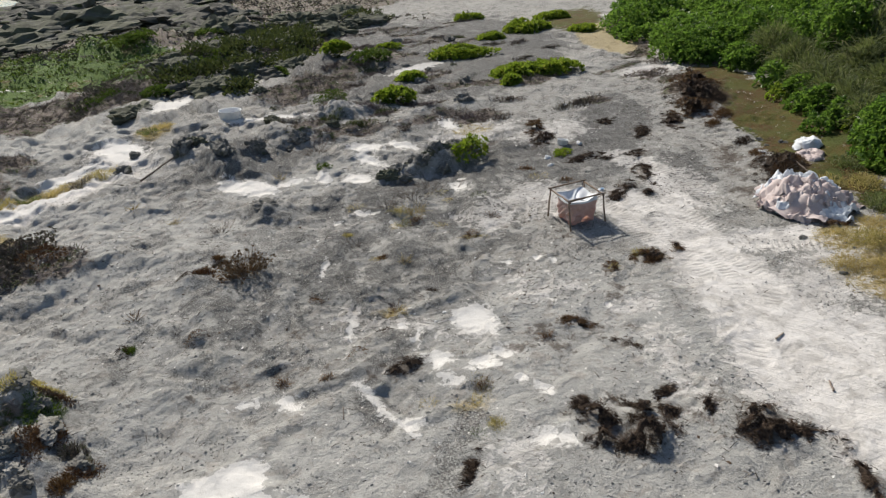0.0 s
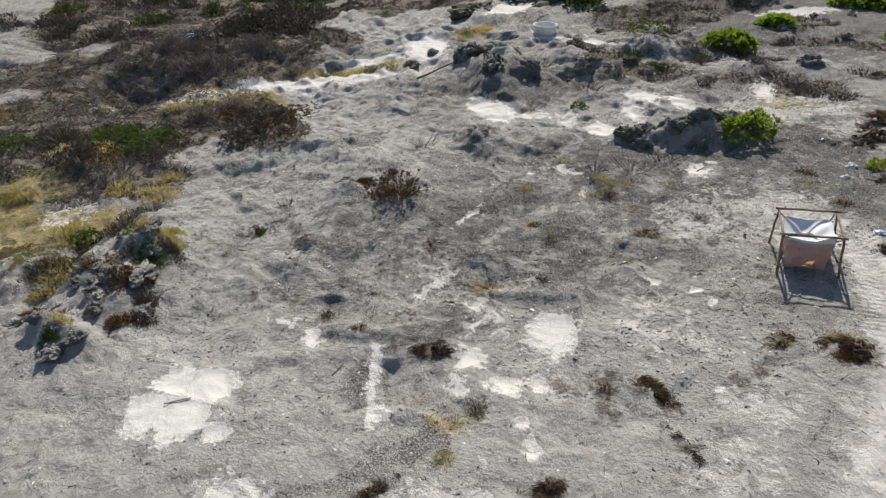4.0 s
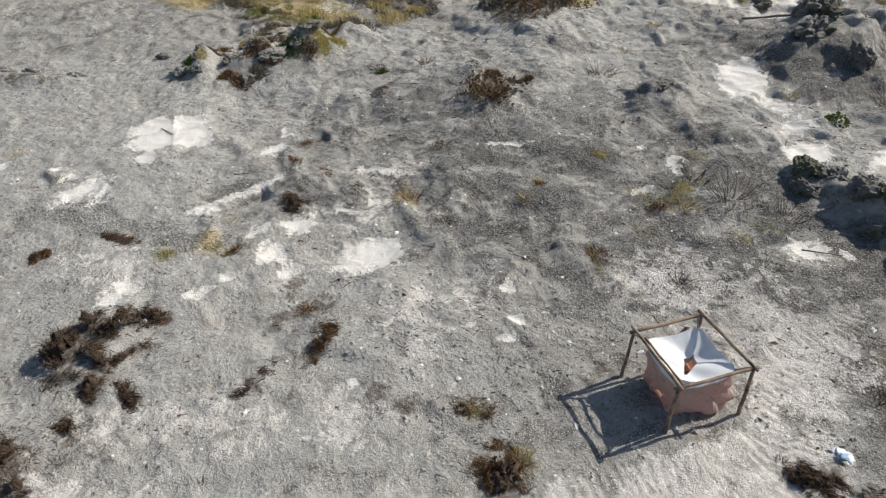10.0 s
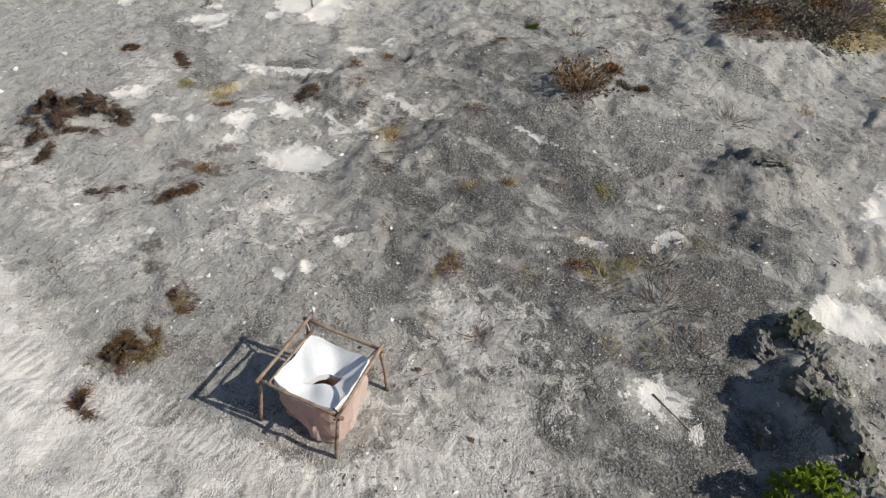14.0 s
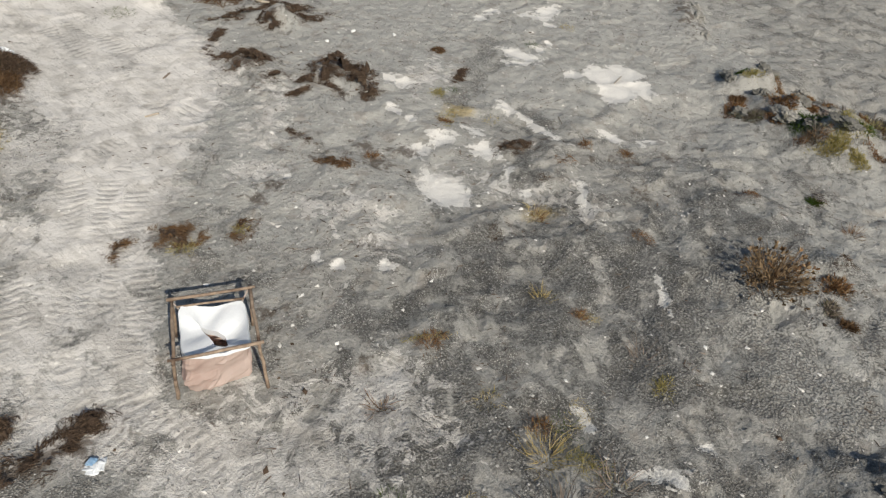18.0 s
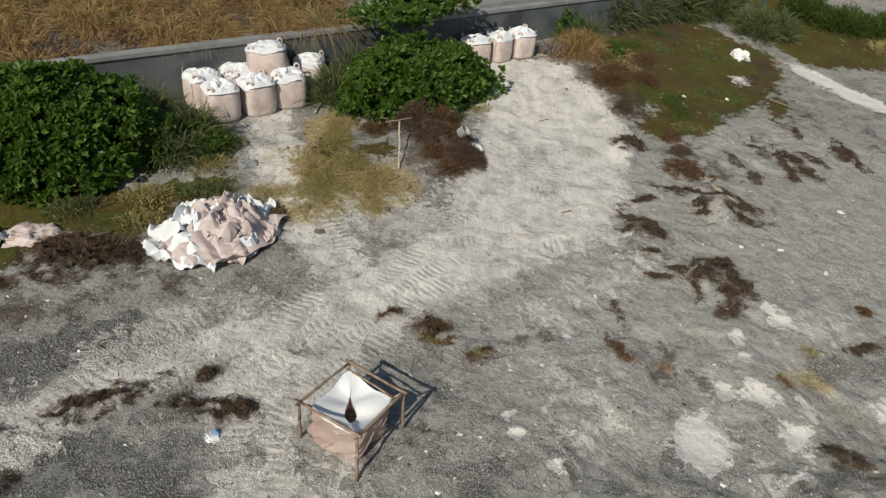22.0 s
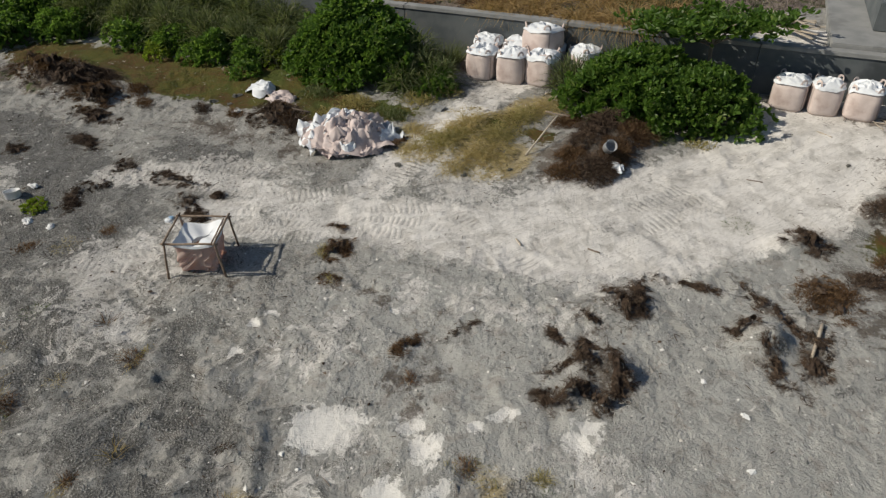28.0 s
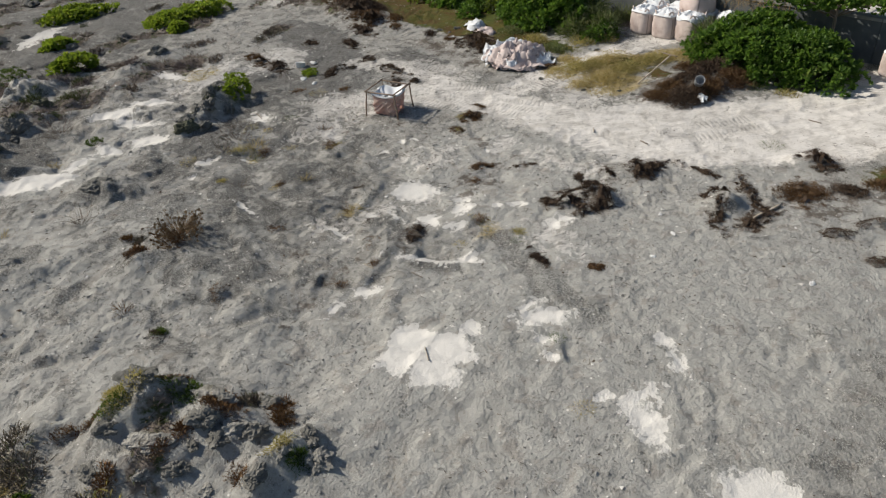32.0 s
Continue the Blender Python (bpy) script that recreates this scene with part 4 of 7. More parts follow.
def build_ground():
    xs = np.concatenate([(-15 - (np.arange(1, 71) / 70) ** 2.0 * 420)[::-1], np.arange(-15, -8, 0.09), np.arange(-8, 15, 0.06), np.arange(15, 22.001, 0.09), 22 + (np.arange(1, 71) / 70) ** 2.0 * 420])
    ys = np.concatenate([(-11 - (np.arange(1, 51) / 50) ** 2.0 * 420)[::-1], np.arange(-11, 3, 0.09), np.arange(3, 25, 0.06), np.arange(25, 34.001, 0.09), 34 + (np.arange(1, 111) / 110) ** 2.0 * 420])
    x, y = np.meshgrid(xs, ys)
    z = ground_z(x, y)
    shape, n = x.shape, x.size
    fields, flat_x, flat_y = {}, x, y
    x, y = warped(x, y, 0.12)
    for kind, ovals in FIELDS.items():
        f = np.full(shape, -3.0)
        for cx, cy, a, b, turn, gain in ovals:
            near = (np.abs(x - cx) < max(a, b) * 2 + 2) & (np.abs(y - cy) < max(a, b) * 2 + 2)
            d = (1 - oval(x[near], y[near], cx, cy, a, b, turn)) * min(a, b) * gain
            f[near] = np.maximum(f[near], d)
        fields[kind] = np.clip(0.5 + f, 0, 1)
    f = np.full(shape, -3.0)
    for width, cap, pts in ROADS:
        f = np.maximum(f, np.minimum(stroke(x, y, pts, width)[0] * 0.55, cap))
    fields["road"] = np.clip(0.5 + f, 0, 1)
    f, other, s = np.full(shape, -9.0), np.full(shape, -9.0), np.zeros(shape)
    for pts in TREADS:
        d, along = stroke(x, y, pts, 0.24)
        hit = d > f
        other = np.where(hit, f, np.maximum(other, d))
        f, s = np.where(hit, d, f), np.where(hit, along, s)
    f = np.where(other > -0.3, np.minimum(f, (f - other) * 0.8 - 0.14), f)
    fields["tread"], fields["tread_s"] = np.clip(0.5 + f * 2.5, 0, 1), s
    flatten = step(0.25, 0.8, fields["sand"]) * 0.45
    z = z * (1 - flatten) + flatten * (ground_z(flat_x, flat_y, True) + 0.25 * (z - ground_z(flat_x, flat_y, True)))
    z = z - 0.016 * step(0.3, 0.9, fields["tread"])
    rows, cols = shape
    idx = np.arange(n).reshape(shape)
    quads = np.stack([idx[:-1, :-1], idx[:-1, 1:], idx[1:, 1:], idx[1:, :-1]], -1).reshape(-1, 4)
    me = bpy.data.meshes.new("ground")
    me.vertices.add(n)
    me.vertices.foreach_set("co", np.stack([flat_x, flat_y, z], -1).ravel())
    me.loops.add(quads.size)
    me.loops.foreach_set("vertex_index", quads.ravel())
    me.polygons.add(len(quads))
    me.polygons.foreach_set("loop_start", np.arange(0, quads.size, 4))
    me.update(calc_edges=True)
    me.shade_smooth()
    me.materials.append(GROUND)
    for kind, f in fields.items():
        me.attributes.new(kind, "FLOAT", "POINT").data.foreach_set("value", f.ravel().astype(np.float32))
    tagged(new("ground", me), "grey crushed coral gravel ground with white sand patches and brown seaweed", "ground", kind="structure")


build_ground()


# ---- shapes made of many small pieces ----
def unit(v):
    return v / np.maximum(np.linalg.norm(v, axis=-1, keepdims=True), 1e-9)


def ribbons(rng, root, way, length, width, droop=0.4, seg=3):
    """Tapering bent blades; returns verts and quads."""
    n = len(root)
    side = unit(np.cross(way, np.stack([rng.randn(n), rng.randn(n), rng.randn(n) * 0.3], -1)))
    rows = []
    for k in range(seg + 1):
        t = k / seg
        p = root + way * (length * t)[:, None]
        p[:, 2] -= droop * length * t * t
        w = (width * (1 - 0.85 * t ** 1.5))[:, None] * side * 0.5
        rows += [p - w, p + w]
    verts = np.stack(rows, 1).reshape(-1, 3)
    base = (np.arange(n) * 2 * (seg + 1))[:, None, None]
    one = np.array([[2 * k, 2 * k + 1, 2 * k + 3, 2 * k + 2] for k in range(seg)])[None]
    return verts, (base + one).reshape(-1, 4)


def sticks(rng, root, way, length, radius, bend=0.15, seg=3):
    """Thin three-sided twigs."""
    n = len(root)
    a = unit(np.cross(way, rng.randn(n, 3)))
    b = np.cross(way, a)
    off = rng.randn(n, 3) * (bend * length)[:, None]
    rows = []
    for k in range(seg + 1):
        t = k / seg
        p = root + way * (length * t)[:, None] + off * (math.sin(t * 2.6) - t * 0.5)
        r = (radius * (1 - 0.7 * t))[:, None]
        rows += [p + r * a, p + r * (-0.5 * a + 0.87 * b), p + r * (-0.5 * a - 0.87 * b)]
    verts = np.stack(rows, 1).reshape(-1, 3)
    one = [[3 * k + i, 3 * k + (i + 1) % 3, 3 * k + 3 + (i + 1) % 3, 3 * k + 3 + i] for k in range(seg) for i in range(3)]
    return verts, ((np.arange(n) * 3 * (seg + 1))[:, None, None] + np.array(one)[None]).reshape(-1, 4)


def leaf_blades(rng, pos, axis, length, width):
    """Folded oval leaves of two quads."""
    n = len(pos)
    side = unit(np.cross(axis, rng.randn(n, 3)))
    up = np.cross(side, axis)
    L, W = length[:, None], width[:, None]
    rows = [pos, pos + axis * L * 0.35 - side * W * 0.42 + up * W * 0.14, pos + axis * L * 0.75 - side * W * 0.46 + up * W * 0.12,
            pos + axis * L - up * L * 0.1, pos + axis * L * 0.75 + side * W * 0.46 + up * W * 0.12, pos + axis * L * 0.35 + side * W * 0.42 + up * W * 0.14]
    verts = np.stack(rows, 1).reshape(-1, 3)
    one = np.array([[0, 1, 2, 3], [0, 3, 4, 5]])[None]
    return verts, ((np.arange(n) * 6)[:, None, None] + one).reshape(-1, 4)


def rosettes(rng, centre, normal, count, leaf, spread=0.75):
    """Whorls of leaves round each shoot tip."""
    n = len(centre)
    c = np.repeat(centre, count, 0)
    nn = np.repeat(normal, count, 0)
    axis = unit(nn * (1 - spread * 0.55) + unit(np.cross(nn, rng.randn(n * count, 3))) * spread + rng.randn(n * count, 3) * 0.12)
    length = leaf * (0.7 + 0.5 * rng.rand(n * count))
    return leaf_blades(rng, c + axis * leaf * 0.1, axis, length, length * (0.4 + 0.15 * rng.rand(n * count)))


def dome(rng, n, rx, ry, rz, lump=0.22, inner=0.25):
    """Shoot tips over a lumpy dome standing on the ground."""
    u = rng.rand(n)
    th = rng.rand(n) * 2 * math.pi
    cz = u ** 0.8
    sr = np.sqrt(1 - cz * cz)
    d = np.stack([np.cos(th) * sr, np.sin(th) * sr, cz], -1)
    sx, sy = rng.rand(2) * 60
    wob = 1 + lump * 2 * (fbm(d[:, 0] * 2.2 + sx + d[:, 2] * 1.7, d[:, 1] * 2.2 + sy, 1.3, 3) - 0.5)
    r = wob * (1 - inner * rng.rand(n) ** 2)
    p = d * r[:, None] * np.array([rx, ry, rz])
    nrm = unit(d / np.array([rx, ry, rz]) + np.array([0, 0, 0.25 / rz]))
    return p, nrm


def shrub(name, x, y, rx, ry, rz, turn, shoots, leaf, material, label, per=7, seed=1, group="", sink=0.05, whole=0.0):
    """Leafy bush; whole: the share of one broad dome among its several crowns."""
    rng = np.random.RandomState(seed)
    ob = empty(name, x, y, gz(x, y) - sink, turn)
    if rx > 0.95:
        ps, ns = [], []
        if whole:
            pp, nn = dome(rng, int(shoots * whole), rx, ry, rz, 0.26, 0.15)
            ps.append(pp)
            ns.append(nn)
        k = 6
        for i in range(k):
            t, q = i * 2.399 + seed, 0.25 + 0.5 * rng.rand() * (i > 0)
            s = 0.45 + 0.2 * rng.rand()
            pp, nn = dome(rng, int(shoots * (1 - whole)) // k, rx * s, ry * (s + 0.1), rz * (0.62 + 0.42 * rng.rand()) * (1.05 - 0.35 * q), 0.35)
            ps.append(pp + np.array([math.cos(t) * q * rx, math.sin(t) * q * ry, 0]))
            ns.append(nn)
        p, nrm = np.concatenate(ps), np.concatenate(ns)
    else:
        p, nrm = dome(rng, shoots, rx, ry, rz, 0.4)
    v, f = rosettes(rng, p, nrm, per, leaf)
    link("foliage", v, f, material, ob)
    k = max(10, shoots // 28)
    tip = p[rng.choice(len(p), k)] * 0.93
    root = np.stack([rng.randn(k) * rx * 0.22, rng.randn(k) * ry * 0.22, np.zeros(k) - 0.1], -1)
    L = np.linalg.norm(tip - root, axis=1)
    v, f = sticks(rng, root, unit(tip - root), L, 0.012 + 0.012 * rng.rand(k), 0.08, 4)
    link("branch_work", v, f, TWIG, ob)
    return tagged(ob, label, "shrub", group)


def tussock(name, x, y, rx, ry, rz, turn, n, blade, width, material, label, seed, droop=0.5, group="", up=0.8, category="grass"):
    """A mounded mass of arching grass blades."""
    rng = np.random.RandomState(seed)
    p, nrm = dome(rng, n, rx, ry, rz, 0.4, 0.8)
    c, s = math.cos(radians(turn)), math.sin(radians(turn))
    z0 = gz(x, y)
    px, py = p[:, 0] * c - p[:, 1] * s, p[:, 0] * s + p[:, 1] * c
    way = np.stack([nrm[:, 0] * c - nrm[:, 1] * s, nrm[:, 0] * s + nrm[:, 1] * c, nrm[:, 2]], -1)
    way = unit(way + np.array([0, 0, up]) + rng.randn(n, 3) * 0.4)
    root = np.stack([px * 0.85, py * 0.85, p[:, 2] * 0.75 + ground_z(x + px, y + py) - z0 - 0.05], -1)
    v, f = ribbons(rng, root, way, blade * (0.5 + 0.8 * rng.rand(n)), width * (0.6 + 0.8 * rng.rand(n)), droop)
    ob = empty(name, x, y, z0)
    link("tuft", v, f, material, ob)["kind"] = "stuff"
    return tagged(ob, label, category, group)


def grass_tuft(name, x, y, r, h, n, material, label, seed=1, lean=0.5, width=0.012, droop=0.45, group="", category="grass", stretch=1.0, turn=0.0):
    rng = np.random.RandomState(seed)
    a, q = rng.rand(n) * 2 * math.pi, np.sqrt(rng.rand(n)) * r
    root = np.stack([np.cos(a) * q * stretch, np.sin(a) * q, np.zeros(n)], -1)
    c, s = math.cos(radians(turn)), math.sin(radians(turn))
    gx, gy = x + root[:, 0] * c - root[:, 1] * s, y + root[:, 0] * s + root[:, 1] * c
    z0 = gz(x, y)
    root = np.stack([gx - x, gy - y, ground_z(gx, gy) - z0 - 0.02], -1)
    out = np.stack([np.cos(a), np.sin(a), np.zeros(n)], -1) * (q / r)[:, None] * lean
    way = unit(out + rng.randn(n, 3) * 0.3 * lean + np.array([0, 0, 1.0]))
    v, f = ribbons(rng, root, way, h * (0.45 + 0.7 * rng.rand(n)), width * (0.6 + 0.8 * rng.rand(n)), droop)
    ob = empty(name, x, y, z0)
    link("tuft", v, f, material, ob)["kind"] = "stuff"
    return tagged(ob, label, category, group)


def seaweed(x, y, a, b, turn, h, n, seed, material=None, label="matted clump of dry dark brown seaweed on the gravel", name="seaweed_clump", category="seaweed", solid=False, frond=0.09):
    """A low uneven lump with a fuzz of short fronds."""
    rng = np.random.RandomState(seed)
    c, s = math.cos(radians(turn)), math.sin(radians(turn))
    z0 = gz(x, y)

    def surface(q, t):
        k = 0.62 + 0.75 * fbm(np.cos(t) * 1.6 + seed * 2.3, np.sin(t) * 1.6 + seed, 1.2, 3)
        lx, ly = np.cos(t) * q * a * k, np.sin(t) * q * b * k
        gx, gy = x + lx * c - ly * s, y + lx * s + ly * c
        up = h * (1 - q ** 2) * np.clip(2.4 * fbm(gx * 2.2 + seed, gy * 2.2, 1.3, 4, 0.6) - 0.55, 0, 1.5)
        return np.stack([gx - x, gy - y, ground_z(gx, gy) - z0 + up], -1)

    n = int(n * 1.7)
    q, t = rng.rand(n) ** 0.6 * 1.2, rng.rand(n) * 2 * math.pi
    root = surface(q, t)
    patchy = fbm(root[:, 0] * 4.5 + seed, root[:, 1] * 4.5, 1.0, 3, 0.6)
    root = root[patchy > 0.34 + 0.22 * q ** 2]
    n = len(root)
    way = unit(np.stack([rng.randn(n), rng.randn(n), rng.rand(n) * 0.8], -1))
    v, f = ribbons(rng, root, way, 0.04 + frond * rng.rand(n), 0.005 + 0.008 * rng.rand(n), 0.5, 2)
    if solid:
        rings, n_t = 9, 26
        q, t = np.meshgrid(np.linspace(0.04, 1, rings), np.arange(n_t) / n_t * 2 * math.pi, indexing="ij")
        v0 = surface(q, t).reshape(-1, 3)
        v0[-n_t:, 2] -= 0.03
        f0 = [(k * n_t + i, k * n_t + (i + 1) % n_t, (k + 1) * n_t + (i + 1) % n_t, (k + 1) * n_t + i) for k in range(rings - 1) for i in range(n_t)]
        v, f = np.concatenate([v0, v]), f0 + (f + len(v0)).tolist()
    ob = empty(name, x, y, z0)
    link("frond_mass", v, f, material or WRACK, ob)["kind"] = "stuff"
    return tagged(ob, label, category, "seaweed clumps on the ground")


def dead_stalks(x, y, r, h, n, seed, material, label, name="dead_plant", heads=False):
    rng = np.random.RandomState(seed)
    a, q = rng.rand(n) * 2 * math.pi, rng.rand(n) * r
    z0 = gz(x, y)
    root = np.stack([np.cos(a) * q * 0.6, np.sin(a) * q * 0.6, np.zeros(n)], -1)
    root[:, 2] = ground_z(x + root[:, 0], y + root[:, 1]) - z0 - 0.02
    way = unit(np.stack([np.cos(a) * 0.7, np.sin(a) * 0.7, 0.25 + rng.rand(n) * 0.9], -1) + rng.randn(n, 3) * 0.2)
    L = h * (0.35 + 0.75 * rng.rand(n))
    v, f = sticks(rng, root, way, L, 0.004 + 0.006 * rng.rand(n), 0.1)
    ob = empty(name, x, y, z0)
    link("stalk", v, f, material, ob)
    if heads:
        k = n // 3
        v, f = leaf_blades(rng, np.repeat(root[:k] + way[:k] * L[:k, None] * 0.85, 4, 0), unit(np.repeat(way[:k], 4, 0) + rng.randn(4 * k, 3) * 0.5), np.full(4 * k, 0.09), np.full(4 * k, 0.04))
        link("seed_head", v, f, material, ob, label="dark brown seed heads")["kind"] = "stuff"
    return tagged(ob, label, "dead plant", "dead plants")


def rock(name, x, y, a, b, h, turn, seed, material=None, label="rough grey coral rock lying on gravel", group="loose rocks", lift=0.0):
    bm = bmesh.new()
    bmesh.ops.create_icosphere(bm, subdivisions=4, radius=1.0)
    off = Vector((seed * 3.1, seed * 1.7, 0))
    for v in bm.verts:
        p = v.co.copy()
        k = 0.7 + 0.45 * noise.noise(p * 1.5 + off) + 0.4 * abs(noise.noise(p * 3.1 + off)) + 0.24 * abs(noise.noise(p * 7 + off)) + 0.1 * noise.noise(p * 16 + off)
        v.co = Vector((p.x * a * k, p.y * b * k, max(p.z, -0.5) * h * k))
    ob = part(name, bm, material or ROCK)
    ob.matrix_basis = pose(x, y, gz(x, y) + lift, 0, 0, turn)
    return tagged(ob, label, "rock", group)


def pole(name, a, b, r, material, parent=None, seed=0, label=""):
    """A slightly crooked round pole from a to b."""
    rng = random.Random(seed)
    bm = bmesh.new()
    a, b = Vector(a), Vector(b)
    d = (b - a).normalized()
    u = d.orthogonal().normalized()
    w = d.cross(u)
    rings = []
    for k in range(6):
        t = k / 5
        off = (u * rng.uniform(-1, 1) + w * rng.uniform(-1, 1)) * r * (0.3 if 0 < k < 5 else 0.1)
        rr = r * (1.08 - 0.2 * t) * rng.uniform(0.92, 1.06)
        rings.append([bm.verts.new(a.lerp(b, t) + off + (u * math.cos(i * 0.785) + w * math.sin(i * 0.785)) * rr) for i in range(8)])
    for r0, r1 in zip(rings, rings[1:]):
        for i in range(8):
            bm.faces.new((r0[i], r0[(i + 1) % 8], r1[(i + 1) % 8], r1[i]))
    bm.faces.new(rings[0][::-1])
    bm.faces.new(rings[-1])
    return part(name, bm, material, parent, label, True)


def box(name, x0, x1, y0, y1, z0, z1, material, parent=None, bevel=0.01, label=""):
    bm = bmesh.new()
    bmesh.ops.create_cube(bm, size=1.0)
    for v in bm.verts:
        v.co = Vector(((x0 + x1) / 2 + v.co.x * (x1 - x0), (y0 + y1) / 2 + v.co.y * (y1 - y0), (z0 + z1) / 2 + v.co.z * (z1 - z0)))
    if bevel:
        bmesh.ops.bevel(bm, geom=list(bm.edges), offset=bevel, segments=2, affect="EDGES")
    return part(name, bm, material, parent, label)


# ---- sea ----
bm = bmesh.new()
for sx, sy in ((-900, 30), (500, 60), (500, 1500), (-900, 1500)):
    bm.verts.new((sx, sy, -2.6))
bm.faces.new(bm.verts)
sea_m = Mat("sea_water", 0.12)
_v = sea_m.where(False)
sea = part("water", bm, sea_m.done(sea_m.mix(sea_m.noise(_v, 0.05), (0.02, 0.1, 0.13), (0.08, 0.2, 0.22)), sea_m.noise(_v, 0.8, 5.0), 0.5, 0.3))
tagged(sea, "pale glittering sea beyond the rocky shore", "sea", kind="structure")

# ---- concrete wall behind the yard ----
wall = empty("wall_sea_side", wall_x(4), 4, 0, WALL_TURN)
RUN0, RUN1, PANEL = -32.0, 17.0, 6.0
k, u = 0, RUN0
while u < RUN1:
    e = min(u + PANEL, RUN1)
    box("wall_panel", u + 0.006, e - 0.006, -0.26, 0.0, -0.4, 1.84, CONCRETE, wall, 0.012)
    box("coping", u + 0.006, e - 0.006, -0.34, 0.045, 1.84, 1.97, COPING, wall, 0.018)
    u, k = e, k + 1
tagged(wall, "weathered grey concrete retaining wall with a paler coping", "wall", kind="structure")

# concrete platform with a raised block behind the wall
plat = empty("concrete_platform", wall_x(0), 0, 0, WALL_TURN)
box("slab", -11.0, 0.3, -7.5, -0.35, 1.6, 2.1, COPING, plat, 0.03)
box("block", -5.2, -0.9, -5.8, -1.9, 2.1, 2.95, CONCRETE, plat, 0.03)
tagged(plat, "stepped pale concrete platform behind the wall", "platform")


def plank(x, y, z, ln, turn, tilt, seed):
    bm = bmesh.new()
    bmesh.ops.create_cube(bm, size=1.0)
    bmesh.ops.scale(bm, vec=(ln, 0.12, 0.03), verts=bm.verts)
    bmesh.ops.bevel(bm, geom=list(bm.edges), offset=0.004, segments=1, affect="EDGES")
    ob = part("plank", bm, DRIFT)
    ob.matrix_basis = pose(x, y, z, 0, tilt, turn)
    return tagged(ob, "loose grey weathered plank lying behind the wall", "plank", "loose planks")


for i in range(7):
    plank(18.9 + 0.12 * i, 0.75 + 0.06 * (i % 3), 2.03 + 0.045 * i, 1.5 + 0.1 * (i % 4), 20 + 17 * (i % 5), 3 * (i % 3), i)


# ---- filled bulk bags ----
def bulk_bag(x, y, z, size, h, turn, seed, tilt=0.0, label="filled pink-beige woven bulk bag with white liner bunched on top"):
    rng = np.random.RandomState(seed)
    ob = empty("bulk_bag", x, y, z, turn)
    ob.matrix_basis = pose(x, y, z, tilt, tilt * 0.5, turn)
    n, rows = 36, 13
    th = np.arange(n) / n * 2 * math.pi
    verts = []
    for k in range(rows):
        t = k / (rows - 1)
        ex = 3.6
        r = (np.abs(np.cos(th)) ** ex + np.abs(np.sin(th)) ** ex) ** (-1 / ex)
        belly = 0.93 + 0.08 * math.sin(math.pi * min(1, t * 0.95 + 0.08)) ** 0.7
        if t > 0.86:
            belly *= 1 - (t - 0.86) * 0.9
        if t < 0.06:
            belly *= 0.93
        wr = 1 + 0.03 * np.sin(th * 7 + seed) * t + 0.06 * (fbm(np.cos(th) * 2 + seed, np.sin(th) * 2 + t * 3, 1.5, 2) - 0.5)
        rr = r * belly * wr * size / 2
        verts.append(np.stack([rr * np.cos(th), rr * np.sin(th), np.full(n, t * h)], -1))
    v = np.concatenate(verts + [np.array([[0, 0, 0], [0, 0, h * 0.985]])])
    f = [(k * n + i, k * n + (i + 1) % n, (k + 1) * n + (i + 1) % n, (k + 1) * n + i) for k in range(rows - 1) for i in range(n)]
    f += [(len(v) - 2, (i + 1) % n, i) for i in range(n)] + [(len(v) - 1, (rows - 1) * n + i, (rows - 1) * n + (i + 1) % n) for i in range(n)]
    body = link("body", v, f, WOVEN, ob, True)
    for i0 in (3, 14, 24):
        seam = [verts[k][i0 + j] * (1 - w) + verts[k][i0 + j + 1] * w for k in range(1, rows - 2) for j, w in ((0, 0.0), (0, 0.4))]
        seam = np.array(seam) * np.array([1.01, 1.01, 1.0])
        link("side_seam", seam, [(2 * k, 2 * k + 1, 2 * k + 3, 2 * k + 2) for k in range(rows - 4)], STRAP, body, True, "raised grey-brown side seam")
    # white liner gathered over the top and hanging a little down the sides
    v, rings, seed_x = [], 11, seed * 2.7
    r4 = (np.abs(np.cos(th)) ** 3.6 + np.abs(np.sin(th)) ** 3.6) ** (-1 / 3.6) * size / 2
    for k in range(rings + 2):
        q = min(1.0, 0.02 + k / rings)
        x, y = q * r4 * np.cos(th), q * r4 * np.sin(th)
        bunch = np.abs(2 * fbm(x * 2 + seed_x, y * 2 + 3, 1.5, 2) - 1)
        z = h * 0.985 + 0.015 + 0.07 * (1 - q * q) + (0.26 * (0.3 - bunch) + 0.015 * np.sin(th * 9 + seed)) * (1 - q ** 3)
        out = 0.88 * (1 + 0.1 * (fbm(np.cos(th) * 2 + seed_x, np.sin(th) * 2, 1.6, 2) - 0.5))
        if k == rings:
            z, out = z * 0 + h * 0.945, out * 1.1
        if k > rings:
            z, out = h * (0.915 - 0.2 * np.clip(fbm(np.cos(th) * 1.5 + seed_x, np.sin(th) * 1.5 + 7, 0.9, 3) * 2.4 - 1.1, 0, 1)), 1.02
        v.append(np.stack([x * out, y * out, z], -1))
    v = np.concatenate(v)
    f = [(k * n + i, (k + 1) * n + i, (k + 1) * n + (i + 1) % n, k * n + (i + 1) % n) for k in range(rings + 1) for i in range(n)]
    f.append(tuple(range(n)))
    link("liner_top", v, f, LINER, ob, label="crumpled white liner")
